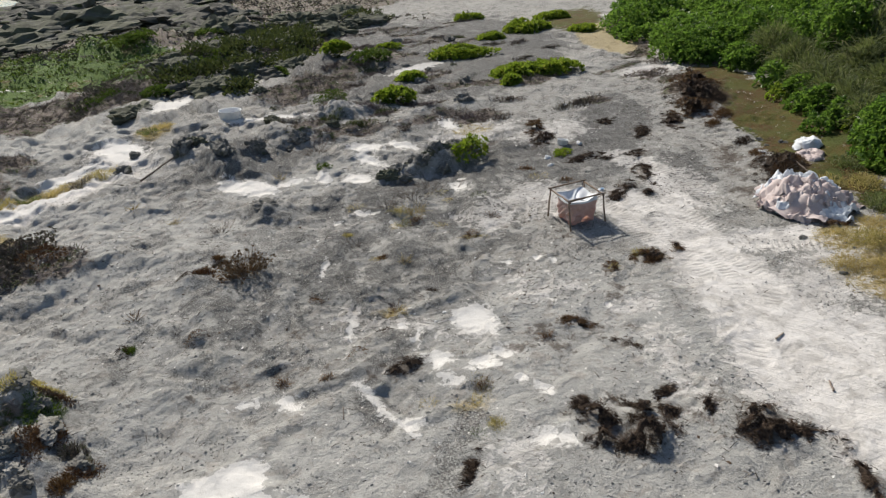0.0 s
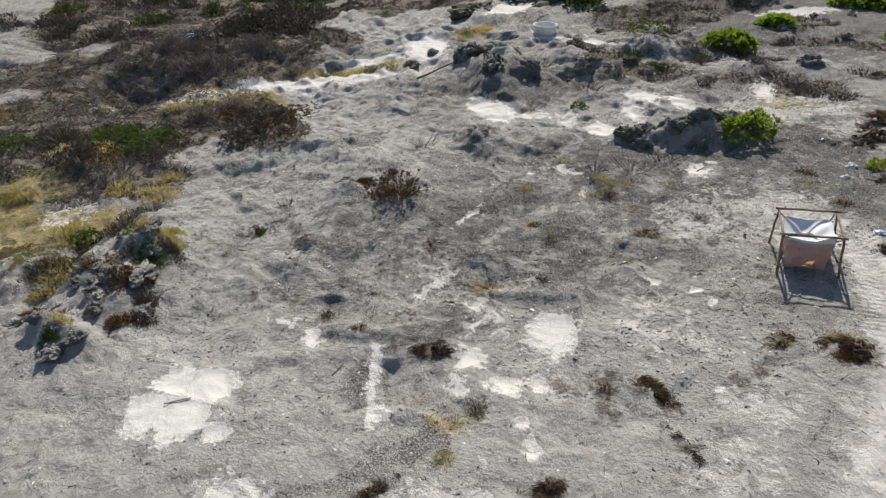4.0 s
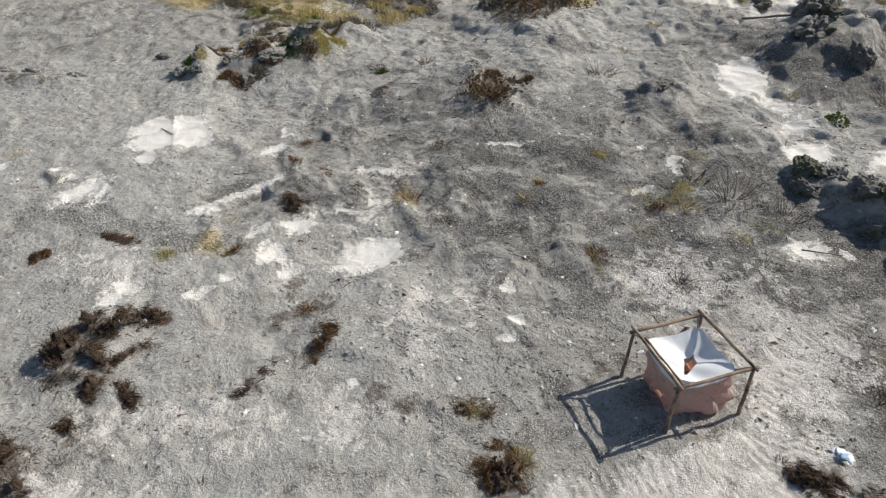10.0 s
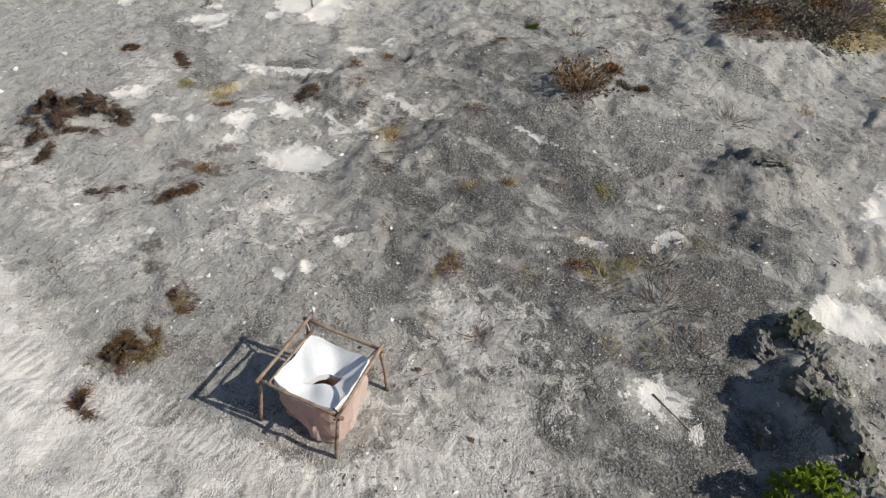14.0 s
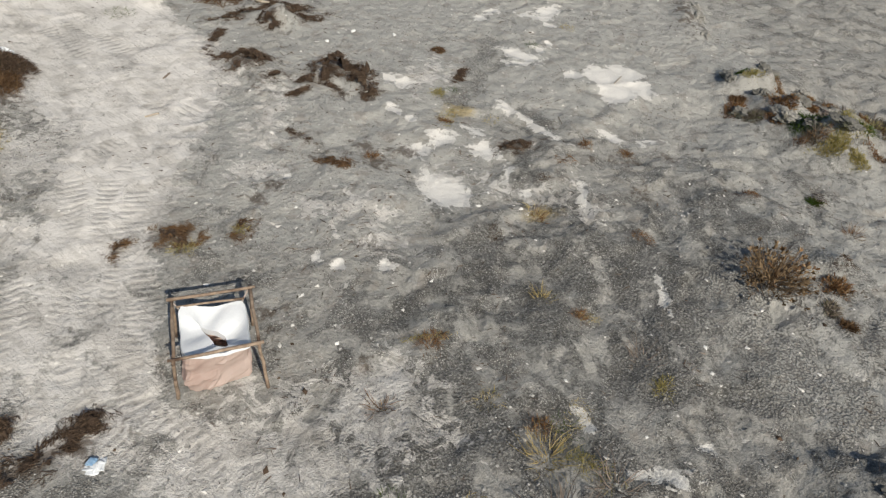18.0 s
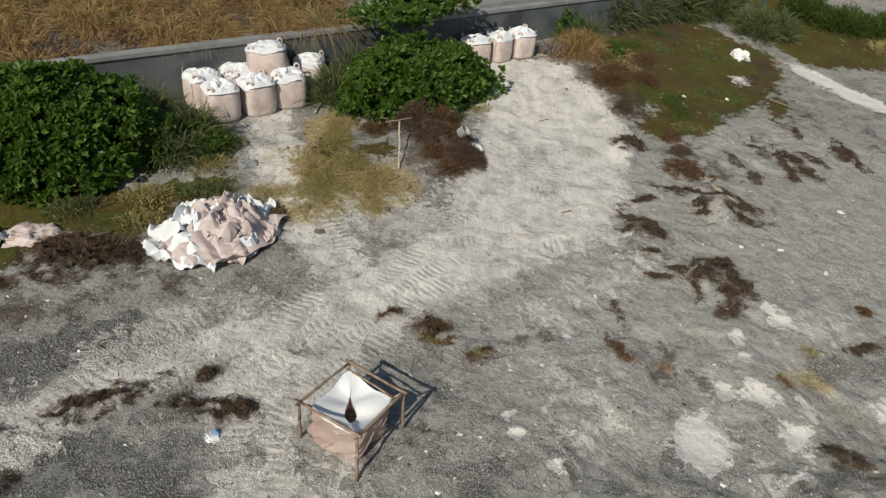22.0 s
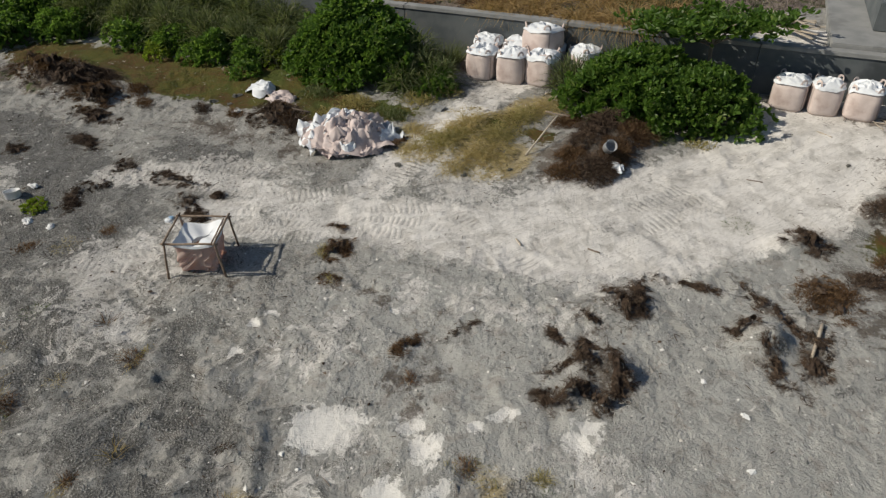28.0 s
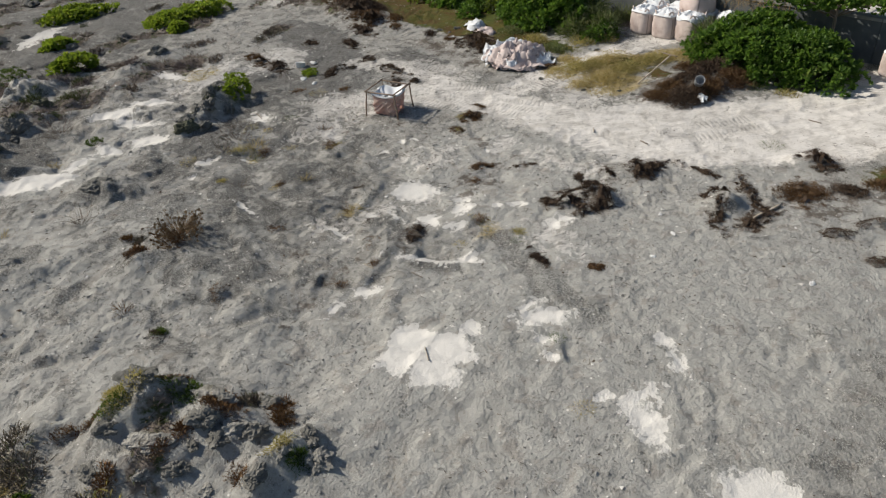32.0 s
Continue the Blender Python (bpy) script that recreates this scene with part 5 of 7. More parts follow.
    for sx, sy in ((1, 1), (1, -1), (-1, 1), (-1, -1)):
        c = bpy.data.curves.new("lifting_loop", "CURVE")
        c.dimensions, c.bevel_depth, c.extrude = "3D", 0.006, 0.025
        sp = c.splines.new("BEZIER")
        sp.bezier_points.add(2)
        q = size / 2 * 0.84
        pts = ((sx * q, sy * q * 0.6, h * 0.82), (sx * q * 0.9, sy * q * 0.9, h + 0.06 + 0.06 * rng.rand()), (sx * q * 0.6, sy * q, h * 0.82))
        for bp, co in zip(sp.bezier_points, pts):
            bp.co, bp.handle_left_type, bp.handle_right_type = co, "AUTO", "AUTO"
        c.materials.append(WOVEN)
        loop = new("lifting_loop", c)
        loop.parent = ob
    return tagged(ob, label, "bulk bag", "filled bulk bags")


bulk_bag(19.45, 10.6, gz(19.3, 10.6) - 0.02, 0.98, 0.98, 66, 1)
bulk_bag(19.1, 9.6, gz(19.0, 9.6) - 0.02, 0.98, 1.0, 74, 2)
bulk_bag(18.85, 8.6, gz(18.85, 8.6) - 0.02, 1.0, 1.02, 60, 3)
bulk_bag(20.5, 10.4, gz(20.2, 10.3) - 0.02, 1.0, 1.0, 80, 4)
bulk_bag(20.2, 9.35, gz(20.0, 9.3) - 0.02, 1.0, 0.98, 70, 5)
bulk_bag(19.85, 8.3, gz(19.7, 8.3) - 0.02, 1.0, 0.98, 75, 6)
bulk_bag(19.35, 7.2, gz(19.3, 7.2) - 0.02, 0.98, 1.0, 40, 7, 2)
bulk_bag(19.65, 8.6, gz(19.7, 9.0) + 0.58, 1.2, 0.98, 50, 8, 8, "filled woven bulk bag resting tilted on top of the stacked bags")
bulk_bag(16.95, 1.3, gz(16.9, 1.3) - 0.02, 1.0, 0.88, 60, 9, 2, "sagging pink-beige bulk bag dappled by tree shade beside the wall")
bulk_bag(16.5, 0.45, gz(16.4, 0.4) - 0.02, 0.86, 0.92, 75, 10)
bulk_bag(16.1, -0.45, gz(16.1, -0.5) - 0.02, 0.93, 0.92, 65, 11)


# ---- wooden stand with an open bag hung in it ----
GX, GY = 8.87, 16.72
g0 = gz(GX, GY)
stand = empty("wooden_stand", GX, GY, 0)
tops = {"a": (8.31, 16.12), "b": (8.28, 17.22), "c": (9.4, 17.3), "d": (9.41, 16.17)}
feet = {"a": (8.33, 16.04), "b": (8.22, 17.3), "c": (9.46, 17.26), "d": (9.47, 16.1)}
TOP = 0.84


def near_stand(p, z):
    return (p[0] - GX, p[1] - GY, z)


for i, k in enumerate("abcd"):
    pole("post", near_stand(feet[k], gz(*feet[k]) - 0.05), near_stand(tops[k], TOP + 0.03), 0.027, WOOD, stand, i)
for i, (p, q) in enumerate(("ab", "bc", "cd", "da")):
    a, b = Vector(near_stand(tops[p], TOP)), Vector(near_stand(tops[q], TOP))
    e = (b - a).normalized() * 0.07
    pole("top_rail", a - e + Vector((0, 0, 0.03 * (i % 2))), b + e + Vector((0, 0, 0.03 * (i % 2))), 0.025, WOOD, stand, 20 + i, "red-brown stained rail" if i == 3 else "")
a, b = Vector(near_stand(tops["a"], TOP - 0.06)), Vector(near_stand(tops["d"], TOP - 0.03))
pole("tie_bar", a + Vector((0.1, 0.12, 0)), b + Vector((-0.05, 0.1, 0)), 0.018, WOOD, stand, 31)
tagged(stand, "rough wooden pole stand holding an open bulk bag", "stand")


def hung_bag():
    ob = empty("hanging_bulk_bag", GX - 0.01, GY - 0.02, 0, 2)
    n, rows = 64, 17
    th = np.arange(n) / n * 2 * math.pi
    ex = 9.0
    sq = (np.abs(np.cos(th)) ** ex + np.abs(np.sin(th)) ** ex) ** (-1 / ex)
    zb, zt = gz(GX, GY) - 0.03, 0.73
    corner = (np.abs(np.cos(th) * np.sin(th)) * 2) ** 3
    verts = []
    for k in range(rows):
        t = k / (rows - 1)
        size = 0.385 + 0.062 * t ** 0.7 - 0.05 * max(0.0, 0.08 - t) / 0.08
        low = (1 - t) ** 1.3
        crease = 1 - np.abs(2 * fbm(np.cos(th) * 1.9 + 1.8 * t, np.sin(th) * 1.9 + 2.6 * t, 1.2, 2) - 1)
        fold = 1 + 0.26 * (1 - 0.85 * t) * (crease ** 3 - 0.45) + 0.02 * np.sin(th * 5 + 4 * t) * (1 - t)
        r = sq * size * fold
        bulge = low * 0.2 * np.maximum(0, np.cos(th - 0.75)) ** 2
        sag = 0.05 * t ** 3 * (1 - corner)
        verts.append(np.stack([r * np.cos(th) + bulge * 0.73, r * np.sin(th) + bulge * 0.68, zb + t * (zt - zb) - sag], -1))
    v = np.concatenate(verts + [np.array([[0, 0, zb]])])
    f = [(k * n + i, k * n + (i + 1) % n, (k + 1) * n + (i + 1) % n, (k + 1) * n + i) for k in range(rows - 1) for i in range(n)]
    f += [(len(v) - 1, (i + 1) % n, i) for i in range(n)]
    link("body", v, f, HUNG, ob, False)
    # white liner turned out over the rim and sagging to a crooked slit
    rim = verts[-1] * np.array([1.02, 1.02, 1]) + np.array([0, 0, 0.012])
    sl = th - radians(-48)
    ha, hb = 0.27 * np.cos(sl), 0.105 * np.sign(np.sin(sl)) * np.clip(1 - np.abs(np.cos(sl) + 0.45) * np.where(np.cos(sl) > -0.45, 0.69, 1.8), 0, 1)
    c, s = math.cos(radians(-48)), math.sin(radians(-48))
    hx, hy = 0.03 + ha * c - hb * s, 0.0 + ha * s + hb * c
    peak = 0.08 * np.maximum(0, np.cos(th + 0.8)) ** 10
    rings = [rim * np.array([1.035, 1.035, 1]) - np.array([0, 0, 0.05])]
    for k in range(10):
        t = k / 9
        drop = 0.15 * t ** 0.75 * (1 - 0.3 * np.cos(th + 0.8)) + 0.02 * t * (1 - t) * 4 * np.sin(th * 4 + 1.3)
        rings.append(np.stack([rim[:, 0] * (1 - t) + hx * t, rim[:, 1] * (1 - t) + hy * t, rim[:, 2] - drop + peak * (1 - t)], -1))
    rings.append(rings[-1] * np.array([1.1, 1.1, 1]) - np.array([0, 0, 0.12]))
    v = np.concatenate(rings)
    f = [(k * n + i, (k + 1) * n + i, (k + 1) * n + (i + 1) % n, k * n + (i + 1) % n) for k in range(len(rings) - 1) for i in range(n)]
    link("liner", v, f, LINER, ob, False, "white plastic liner folded open")
    for i, k in enumerate("abcd"):
        p = Vector(near_stand(tops[k], TOP))
        s = Vector((math.copysign(0.415, p.x), math.copysign(0.415, p.y), 0.71))
        pole("corner_strap", s, p, 0.014, STRAP, ob, 40 + i)
    return tagged(ob, "open pink-beige bulk bag with white liner hung in a stand", "bulk bag")


hung_bag()


# ---- crumpled empty bags ----
def empty_bag(x, y, z, w, d, h, turn, seed, material, tilt=0.0, label="crumpled empty woven bag thrown on a heap", name="empty_bag"):
    m = 40
    g = np.linspace(-1, 1, m)
    u, v = np.meshgrid(g, g)
    s = seed * 7.7
    p, q = u * math.cos(s) - v * math.sin(s), u * math.sin(s) + v * math.cos(s)
    r1 = 1 - np.abs(2 * fbm(u + s, v, 0.8, 2) - 1)
    r2 = 1 - np.abs(2 * fbm(p * 0.8 + s, q * 3.6, 1.0, 2) - 1)
    r3 = 1 - np.abs(2 * fbm(q * 0.6, p * 3.2 + s, 1.4, 2) - 1)
    bulge = np.clip(1.12 - 0.8 * (u * u + v * v) ** 1.3, 0.03, 1.1)
    zz = h * ((0.4 + 0.5 * r1 ** 1.5) * bulge + 0.34 * (r2 ** 4 - 0.25) * (0.3 + 0.7 * bulge) + 0.16 * (r3 ** 4 - 0.25))
    xx = u * w / 2 * (1 - 0.2 * v * v) + 0.3 * w * (fbm(u + s + 3, v, 1.2, 2) - 0.5) + 0.04 * np.sin(v * 5 + s)
    yy = v * d / 2 * (1 - 0.2 * u * u) + 0.3 * d * (fbm(u, v + s + 8, 1.2, 2) - 0.5) + 0.04 * np.sin(u * 6 + s)
    vv = np.stack([xx, yy, zz], -1).reshape(-1, 3)
    f = [(j * m + i, j * m + i + 1, (j + 1) * m + i + 1, (j + 1) * m + i) for j in range(m - 1) for i in range(m - 1)]
    ob = link(name, vv, f, material, None, True)
    ob.matrix_basis = pose(x, y, z, tilt, -tilt * 0.6, turn)
    sol = ob.modifiers.new("thick", "SOLIDIFY")
    sol.thickness = 0.006
    return tagged(ob, label, "empty bag", "heap of empty bags")


hz = gz(15.0, 14.6)
WHITE_BAG = "crumpled white plastic liner lying on a heap of bags"
WOVEN_BAG = "crumpled empty woven bag thrown on a heap"
def heap_top(x, y):
    """Rounded height of the heap of bags."""
    d = np.clip(1 - ((x - 14.95) / 0.98) ** 2 - ((y - 14.45) / 1.15) ** 2, 0, 1)
    return 0.31 * d ** 0.6


def toss(dx, dy, dz, w, d, h, turn, white):
    """One bag or liner thrown on the heap, hanging in sharp folds over what lies below."""
    i = round(100 * (dx + 2 * dy + 3 * dz)) % 97
    rng = np.random.RandomState(700 + i)
    m = 56
    g = np.linspace(-1, 1, m)
    u, v = np.meshgrid(g, g)
    o = rng.rand(6) * 40
    edge = 1 - 0.16 * (u * u * v * v) + 0.32 * (fbm(u + o[0], v + o[1], 1.1, 3) - 0.5)
    edge = edge + 0.18 * (fbm(u + o[3], v + o[2], 3.5, 2) - 0.5)
    lx = u * w * 0.56 * edge + 0.09 * np.sin(3.1 * v + o[2])
    ly = v * d * 0.56 * edge + 0.09 * np.sin(2.7 * u + o[3])
    c, s = math.cos(radians(turn)), math.sin(radians(turn))
    x, y = 14.95 + dx * 0.92 + lx * c - ly * s, 14.45 + dy * 0.9 + lx * s + ly * c
    z = np.maximum(ground_z(x, y, True), hz - 0.05) + heap_top(x, y) + 0.42 * max(dz, 0.0) + 0.34 * h * (fbm(u + o[1], v + o[2], 1.3, 2) - 0.4)
    for k in range(5):
        a = rng.rand() * 3.1416
        p = (u * math.cos(a) + v * math.sin(a)) * (0.8 + 0.6 * k) + 1.1 * fbm(u + o[4] + k, v, 0.9, 2) + rng.rand()
        pleat = np.abs((p % 1.0) * 2 - 1)
        where = np.clip(2.2 * fbm(u - o[5], v + 3 * k, 0.9, 2) - 0.6, 0, 1)
        z = z + h * (0.5, 0.32, 0.24, 0.2, 0.16)[k] * pleat * where
    rim = np.maximum(np.abs(u), np.abs(v))
    z = z - 0.1 * step(0.7, 1.0, rim)
    z = np.maximum(z, ground_z(x, y, True) + 0.015)
    f = [(j * m + q, j * m + q + 1, (j + 1) * m + q + 1, (j + 1) * m + q) for j in range(m - 1) for q in range(m - 1)]
    name = "plastic_liner" if white else "empty_bag"
    mid = np.array([14.95 + dx * 0.92, 14.45 + dy * 0.9, hz])
    ob = link(name, np.stack([x, y, z], -1).reshape(-1, 3) - mid, f, LINER if white else SACK)
    ob.location = mid
    sol = ob.modifiers.new("thick", "SOLIDIFY")
    sol.thickness = 0.005
    return tagged(ob, WHITE_BAG if white else WOVEN_BAG, "empty bag", "heap of empty bags")


toss(0.0, 0.0, -0.02, 1.9, 2.3, 0.5, 10, 0)
toss(-0.1, 0.15, 0.22, 1.1, 1.0, 0.55, 40, 0)
toss(0.25, -0.3, 0.2, 1.2, 0.9, 0.55, 100, 0)
toss(-0.35, -0.35, 0.12, 1.0, 0.9, 0.5, 70, 0)
toss(0.05, 1.0, 0.05, 1.1, 1.0, 0.5, 20, 1)
toss(0.45, 0.75, 0.18, 0.9, 0.8, 0.55, 70, 1)
toss(-0.45, 0.95, 0.02, 0.8, 0.9, 0.35, 120, 1)
toss(0.65, 0.1, 0.22, 0.8, 0.8, 0.5, 10, 1)
toss(0.35, -1.05, 0.1, 0.8, 0.7, 0.5, 50, 1)
toss(-0.1, -1.15, 0.02, 0.85, 0.65, 0.45, 140, 1)
toss(-0.75, 0.2, 0.0, 0.9, 1.0, 0.36, 30, 0)
toss(-0.8, -0.25, 0.02, 0.6, 0.55, 0.3, 80, 1)
toss(-0.65, -0.75, 0.0, 0.8, 0.7, 0.3, 160, 0)
toss(0.0, 0.4, 0.36, 0.9, 0.7, 0.4, 125, 0)
toss(0.1, -0.35, 0.38, 0.8, 0.8, 0.4, 15, 0)
toss(0.75, -0.5, 0.05, 0.8, 0.8, 0.45, 95, 0)
toss(-0.15, -0.7, 0.3, 0.7, 0.5, 0.3, 35, 0)
toss(-0.35, 0.55, 0.28, 0.8, 0.5, 0.3, 65, 0)
toss(0.3, 0.2, 0.48, 0.6, 0.7, 0.3, 5, 1)
toss(-0.55, 0.0, 0.2, 0.6, 0.7, 0.3, 145, 0)
toss(0.2, -0.75, 0.3, 0.6, 0.5, 0.35, 80, 0)
lz = gz(18.0, 17.5)
empty_bag(18.3, 17.95, lz - 0.03, 1.25, 0.95, 0.34, 30, 17, LINER, 0, "white crumpled bag on moss beside the shrub", "plastic_liner")
empty_bag(17.6, 17.15, lz - 0.05, 1.15, 0.85, 0.26, 50, 19, SACK, 0, "crumpled woven bag end lying on dark seaweed")

# ---- shrubs and grass along the wall ----
GREEN = "dense rounded shore shrub with fresh green leaves by the wall"
shrub("shrub", 19.9, 15.1, 2.6, 1.6, 2.3, 72, 2100, 0.2, LEAF, GREEN, 8, 1, "shrubs along the wall", 0.05, 0.7)
shrub("shrub", 16.65, 5.25, 2.6, 1.6, 1.8, 72, 1900, 0.2, LEAF, GREEN, 8, 2, "shrubs along the wall", 0.05, 0.7)
shrub("shrub", 18.4, 12.2, 1.0, 0.7, 1.0, 60, 420, 0.13, LEAF, GREEN, 7, 12, "shrubs along the wall")
shrub("shrub", 24.2, 32.5, 4.5, 2.6, 1.9, 70, 2200, 0.2, LEAF, "broad green creeping shrub on the bank", 6, 3, "shrubs along the wall")
shrub("shrub", 26.5, 40.5, 4.2, 2.6, 1.9, 60, 1700, 0.22, LEAF, "broad green creeping shrub on the bank", 6, 4, "shrubs along the wall")
shrub("shrub", 26.0, 26.2, 3.0, 2.0, 2.7, 70, 1500, 0.2, LEAF, "tall dark green shrub at the edge of the yard", 6, 5, "shrubs along the wall")
for i, (x, y, rx, ry, rz) in enumerate(((22.6, 30.4, 1.9, 1.3, 1.3), (25.5, 29.4, 2.4, 1.7, 2.0), (29.0, 34.0, 3.4, 2.6, 2.2), (31.0, 41.0, 4.0, 3.0, 2.4), (29.5, 28.0, 3.0, 2.5, 2.4), (34.0, 34.0, 4.0, 3.5, 2.6), (24.0, 37.2, 2.0, 1.4, 1.0))):
    shrub("shrub", x, y, rx, ry, rz, 60, int(330 * rx * ry), 0.2, LEAF, "broad green creeping shrub on the bank", 6, 120 + i, "shrubs along the wall")
# grey-green grass thicket beside the big shrub
THICKET = "tall arching mass of silvery grey-green grass"
for i, (x, y, rx, ry, rz) in enumerate(((21.0, 18.3, 1.1, 0.8, 1.3), (21.7, 19.6, 1.2, 0.9, 1.5), (22.3, 21.2, 1.3, 1.0, 1.6), (22.9, 22.8, 1.3, 1.0, 1.8), (23.6, 24.6, 1.5, 1.1, 2.1), (24.2, 26.6, 1.5, 1.2, 2.3),
                                         (22.7, 18.2, 1.2, 0.9, 1.9), (23.4, 19.8, 1.3, 1.0, 2.2), (24.2, 21.6, 1.5, 1.2, 2.6), (25.0, 24.0, 1.6, 1.2, 2.8), (21.3, 16.7, 0.8, 0.6, 1.7), (18.6, 12.3, 0.9, 0.8, 1.3), (19.5, 12.9, 0.9, 0.8, 1.8), (18.3, 13.2, 0.7, 0.6, 1.1), (17.9, 7.6, 0.8, 0.6, 1.3), (18.3, 6.3, 0.8, 0.6, 1.6))):
    tussock("tall_grass", x, y, rx, ry, rz, 71, int(900 * rx * (ry + rz * 0.6)), 0.75, 0.026, GRASS, THICKET, 30 + i, 0.6, "tall grass along the wall")
for i, (x, y, rx, rz) in enumerate(((21.2, 20.5, 0.9, 0.9), (20.7, 19.0, 0.8, 0.7), (22.6, 24.2, 1.0, 1.1), (22.0, 22.4, 0.9, 0.9), (23.3, 27.3, 1.2, 1.3), (24.6, 22.0, 1.4, 2.4), (25.9, 23.8, 2.0, 2.9), (28.0, 24.0, 2.4, 2.6), (30.5, 25.5, 2.6, 2.8), (32.5, 29.0, 3.0, 2.6), (28.3, 31.0, 2.6, 2.4), (33.5, 24.0, 2.6, 2.6), (36.0, 29.0, 3.2, 2.8), (36.0, 36.0, 3.5, 2.8), (31.0, 37.0, 3.2, 2.2))):
    if i > 4 and i % 2:
        tussock("tall_grass", x, y, rx, rx * 0.8, rz, 40 * i, int(700 * rx * rx), 1.1, 0.05, GRASS, THICKET, 780 + i, 0.6, "tall grass along the wall")
        continue
    shrub("shrub", x, y, rx, rx * 0.8, rz, 40 * i, int(420 * rx * rx), 0.18, LEAF, "leafy green shrub among tall grey grass", 6, 780 + i, "shrubs along the wall")
for i, (x, y, r, h) in enumerate(((19.2, 5.6, 0.8, 0.8), (18.6, 6.9, 0.6, 0.8), (20.6, 11.9, 0.5, 0.6))):
    grass_tuft("grass_clump", x, y, r, h + 0.6, 420, GRASS, "rough green grass growing against the wall", 50 + i, 0.5, 0.016, 0.4, "tall grass along the wall")
for i, (x, y) in enumerate(((15.4, -7.0), (15.0, -8.4), (14.6, -9.8), (13.6, -11.2), (12.4, -12.6))):
    tussock("tall_grass", x, y, 1.3, 0.9, 1.9, 71, 2000, 1.0, 0.035, GRASS, "tall dark green grass in front of the wall", 60 + i, 0.6, "tall grass along the wall")
for i, (x, y, rx, ry, rz) in enumerate(((10.4, -11.4, 1.1, 0.9, 1.7), (9.6, -12.6, 0.9, 0.8, 1.4), (7.6, -17.2, 1.8, 1.2, 1.2), (5.6, -18.6, 2.0, 1.2, 1.2), (9.6, -17.5, 1.8, 1.2, 1.5), (3.0, -19.5, 2.0, 1.2, 1.2))):
    tussock("tall_grass", x, y, rx, ry, rz, 30 * i, int(1100 * rx * ry), 0.8, 0.034, GRASS if i < 2 else LAWN, "tall dark green grass on the moss flat", 1000 + i, 0.6, "tall grass along the wall")
tussock("dry_grass_clump", 5.2, -15.2, 1.0, 0.8, 0.6, 30, 900, 0.7, 0.02, STRAW, "dry tangled grass at the edge of green grass", 1010, 0.7)
tussock("dry_grass_clump", 14.5, -2.3, 1.1, 0.9, 1.0, 70, 2300, 1.0, 0.02, HAY, "drooping clump of dry straw-coloured grass", 70, 0.9)
tussock("tall_grass", 14.9, -3.6, 0.7, 0.6, 1.1, 70, 900, 0.8, 0.024, GRASS, "grey-green grass growing out of dry straw", 68, 0.5)
tussock("dry_grass_clump", 15.3, -1.7, 0.8, 0.6, 0.5, 70, 700, 0.7, 0.02, BRUSHWOOD, "drooping clump of dead brown grass", 69, 0.8)
grass_tuft("grass_clump", 15.1, -3.0, 0.5, 1.3, 400, GRASS, "green grass growing beside dry straw", 71, 0.5, 0.02, 0.4)
shrub("small_shrub", 15.6, -3.4, 0.6, 0.5, 1.2, 0, 90, 0.16, LEAF, "small leafy green sapling beside dry grass", 6, 72)
shrub("small_shrub", 14.0, -3.6, 0.8, 0.5, 0.35, 20, 120, 0.14, LEAF, "low green leafy plant on moss", 6, 73)
for i, (x, y) in enumerate(((20.6, 18.0), (20.9, 21.3), (21.3, 22.8), (19.6, 19.0))):
    shrub("small_shrub", x, y, 0.6, 0.5, 0.5, 20 * i, 110, 0.14, LEAF if i % 2 else SHORE, "low leafy green plant at the edge of moss", 6, 74 + i, "low plants at the moss edge")


# ---- little tree leaning over the wall ----
def tree(x, y, z):
    rng = np.random.RandomState(5)
    ob = empty("tree", x, y, z)
    top = Vector((-0.15, 0.1, 2.05))
    pole("trunk", (0, 0, -0.1), top, 0.06, TWIG, ob, 1)
    tips, norms = [], []
    for i in range(17):
        a = i * 2.399
        ln = 0.8 + 1.0 * rng.rand()
        e = top + Vector((math.cos(a) * ln * 0.85, math.sin(a) * ln * 1.55, 0.05 + 0.45 * rng.rand()))
        pole("limb", top * (0.75 + 0.25 * rng.rand()), e, 0.022, TWIG, ob, 2 + i)
        for k in range(38):
            t = 0.35 + 0.65 * rng.rand()
            p = np.array(top.lerp(e, t)) + rng.randn(3) * np.array([0.22, 0.28, 0.12])
            tips.append(p)
            norms.append(unit(np.array([rng.randn() * 0.4, rng.randn() * 0.4, 1.0])))
    v, f = rosettes(rng, np.array(tips), np.array(norms), 6, 0.21, 0.95)
    link("crown", v, f, LEAF, ob, label="open crown of broad green leaves")
    return tagged(ob, "small broadleaf tree leaning over the concrete wall", "tree")


tree(18.1, 3.5, gz(18.1, 3.5))

# ---- dry bank behind the wall ----
rng = np.random.RandomState(11)


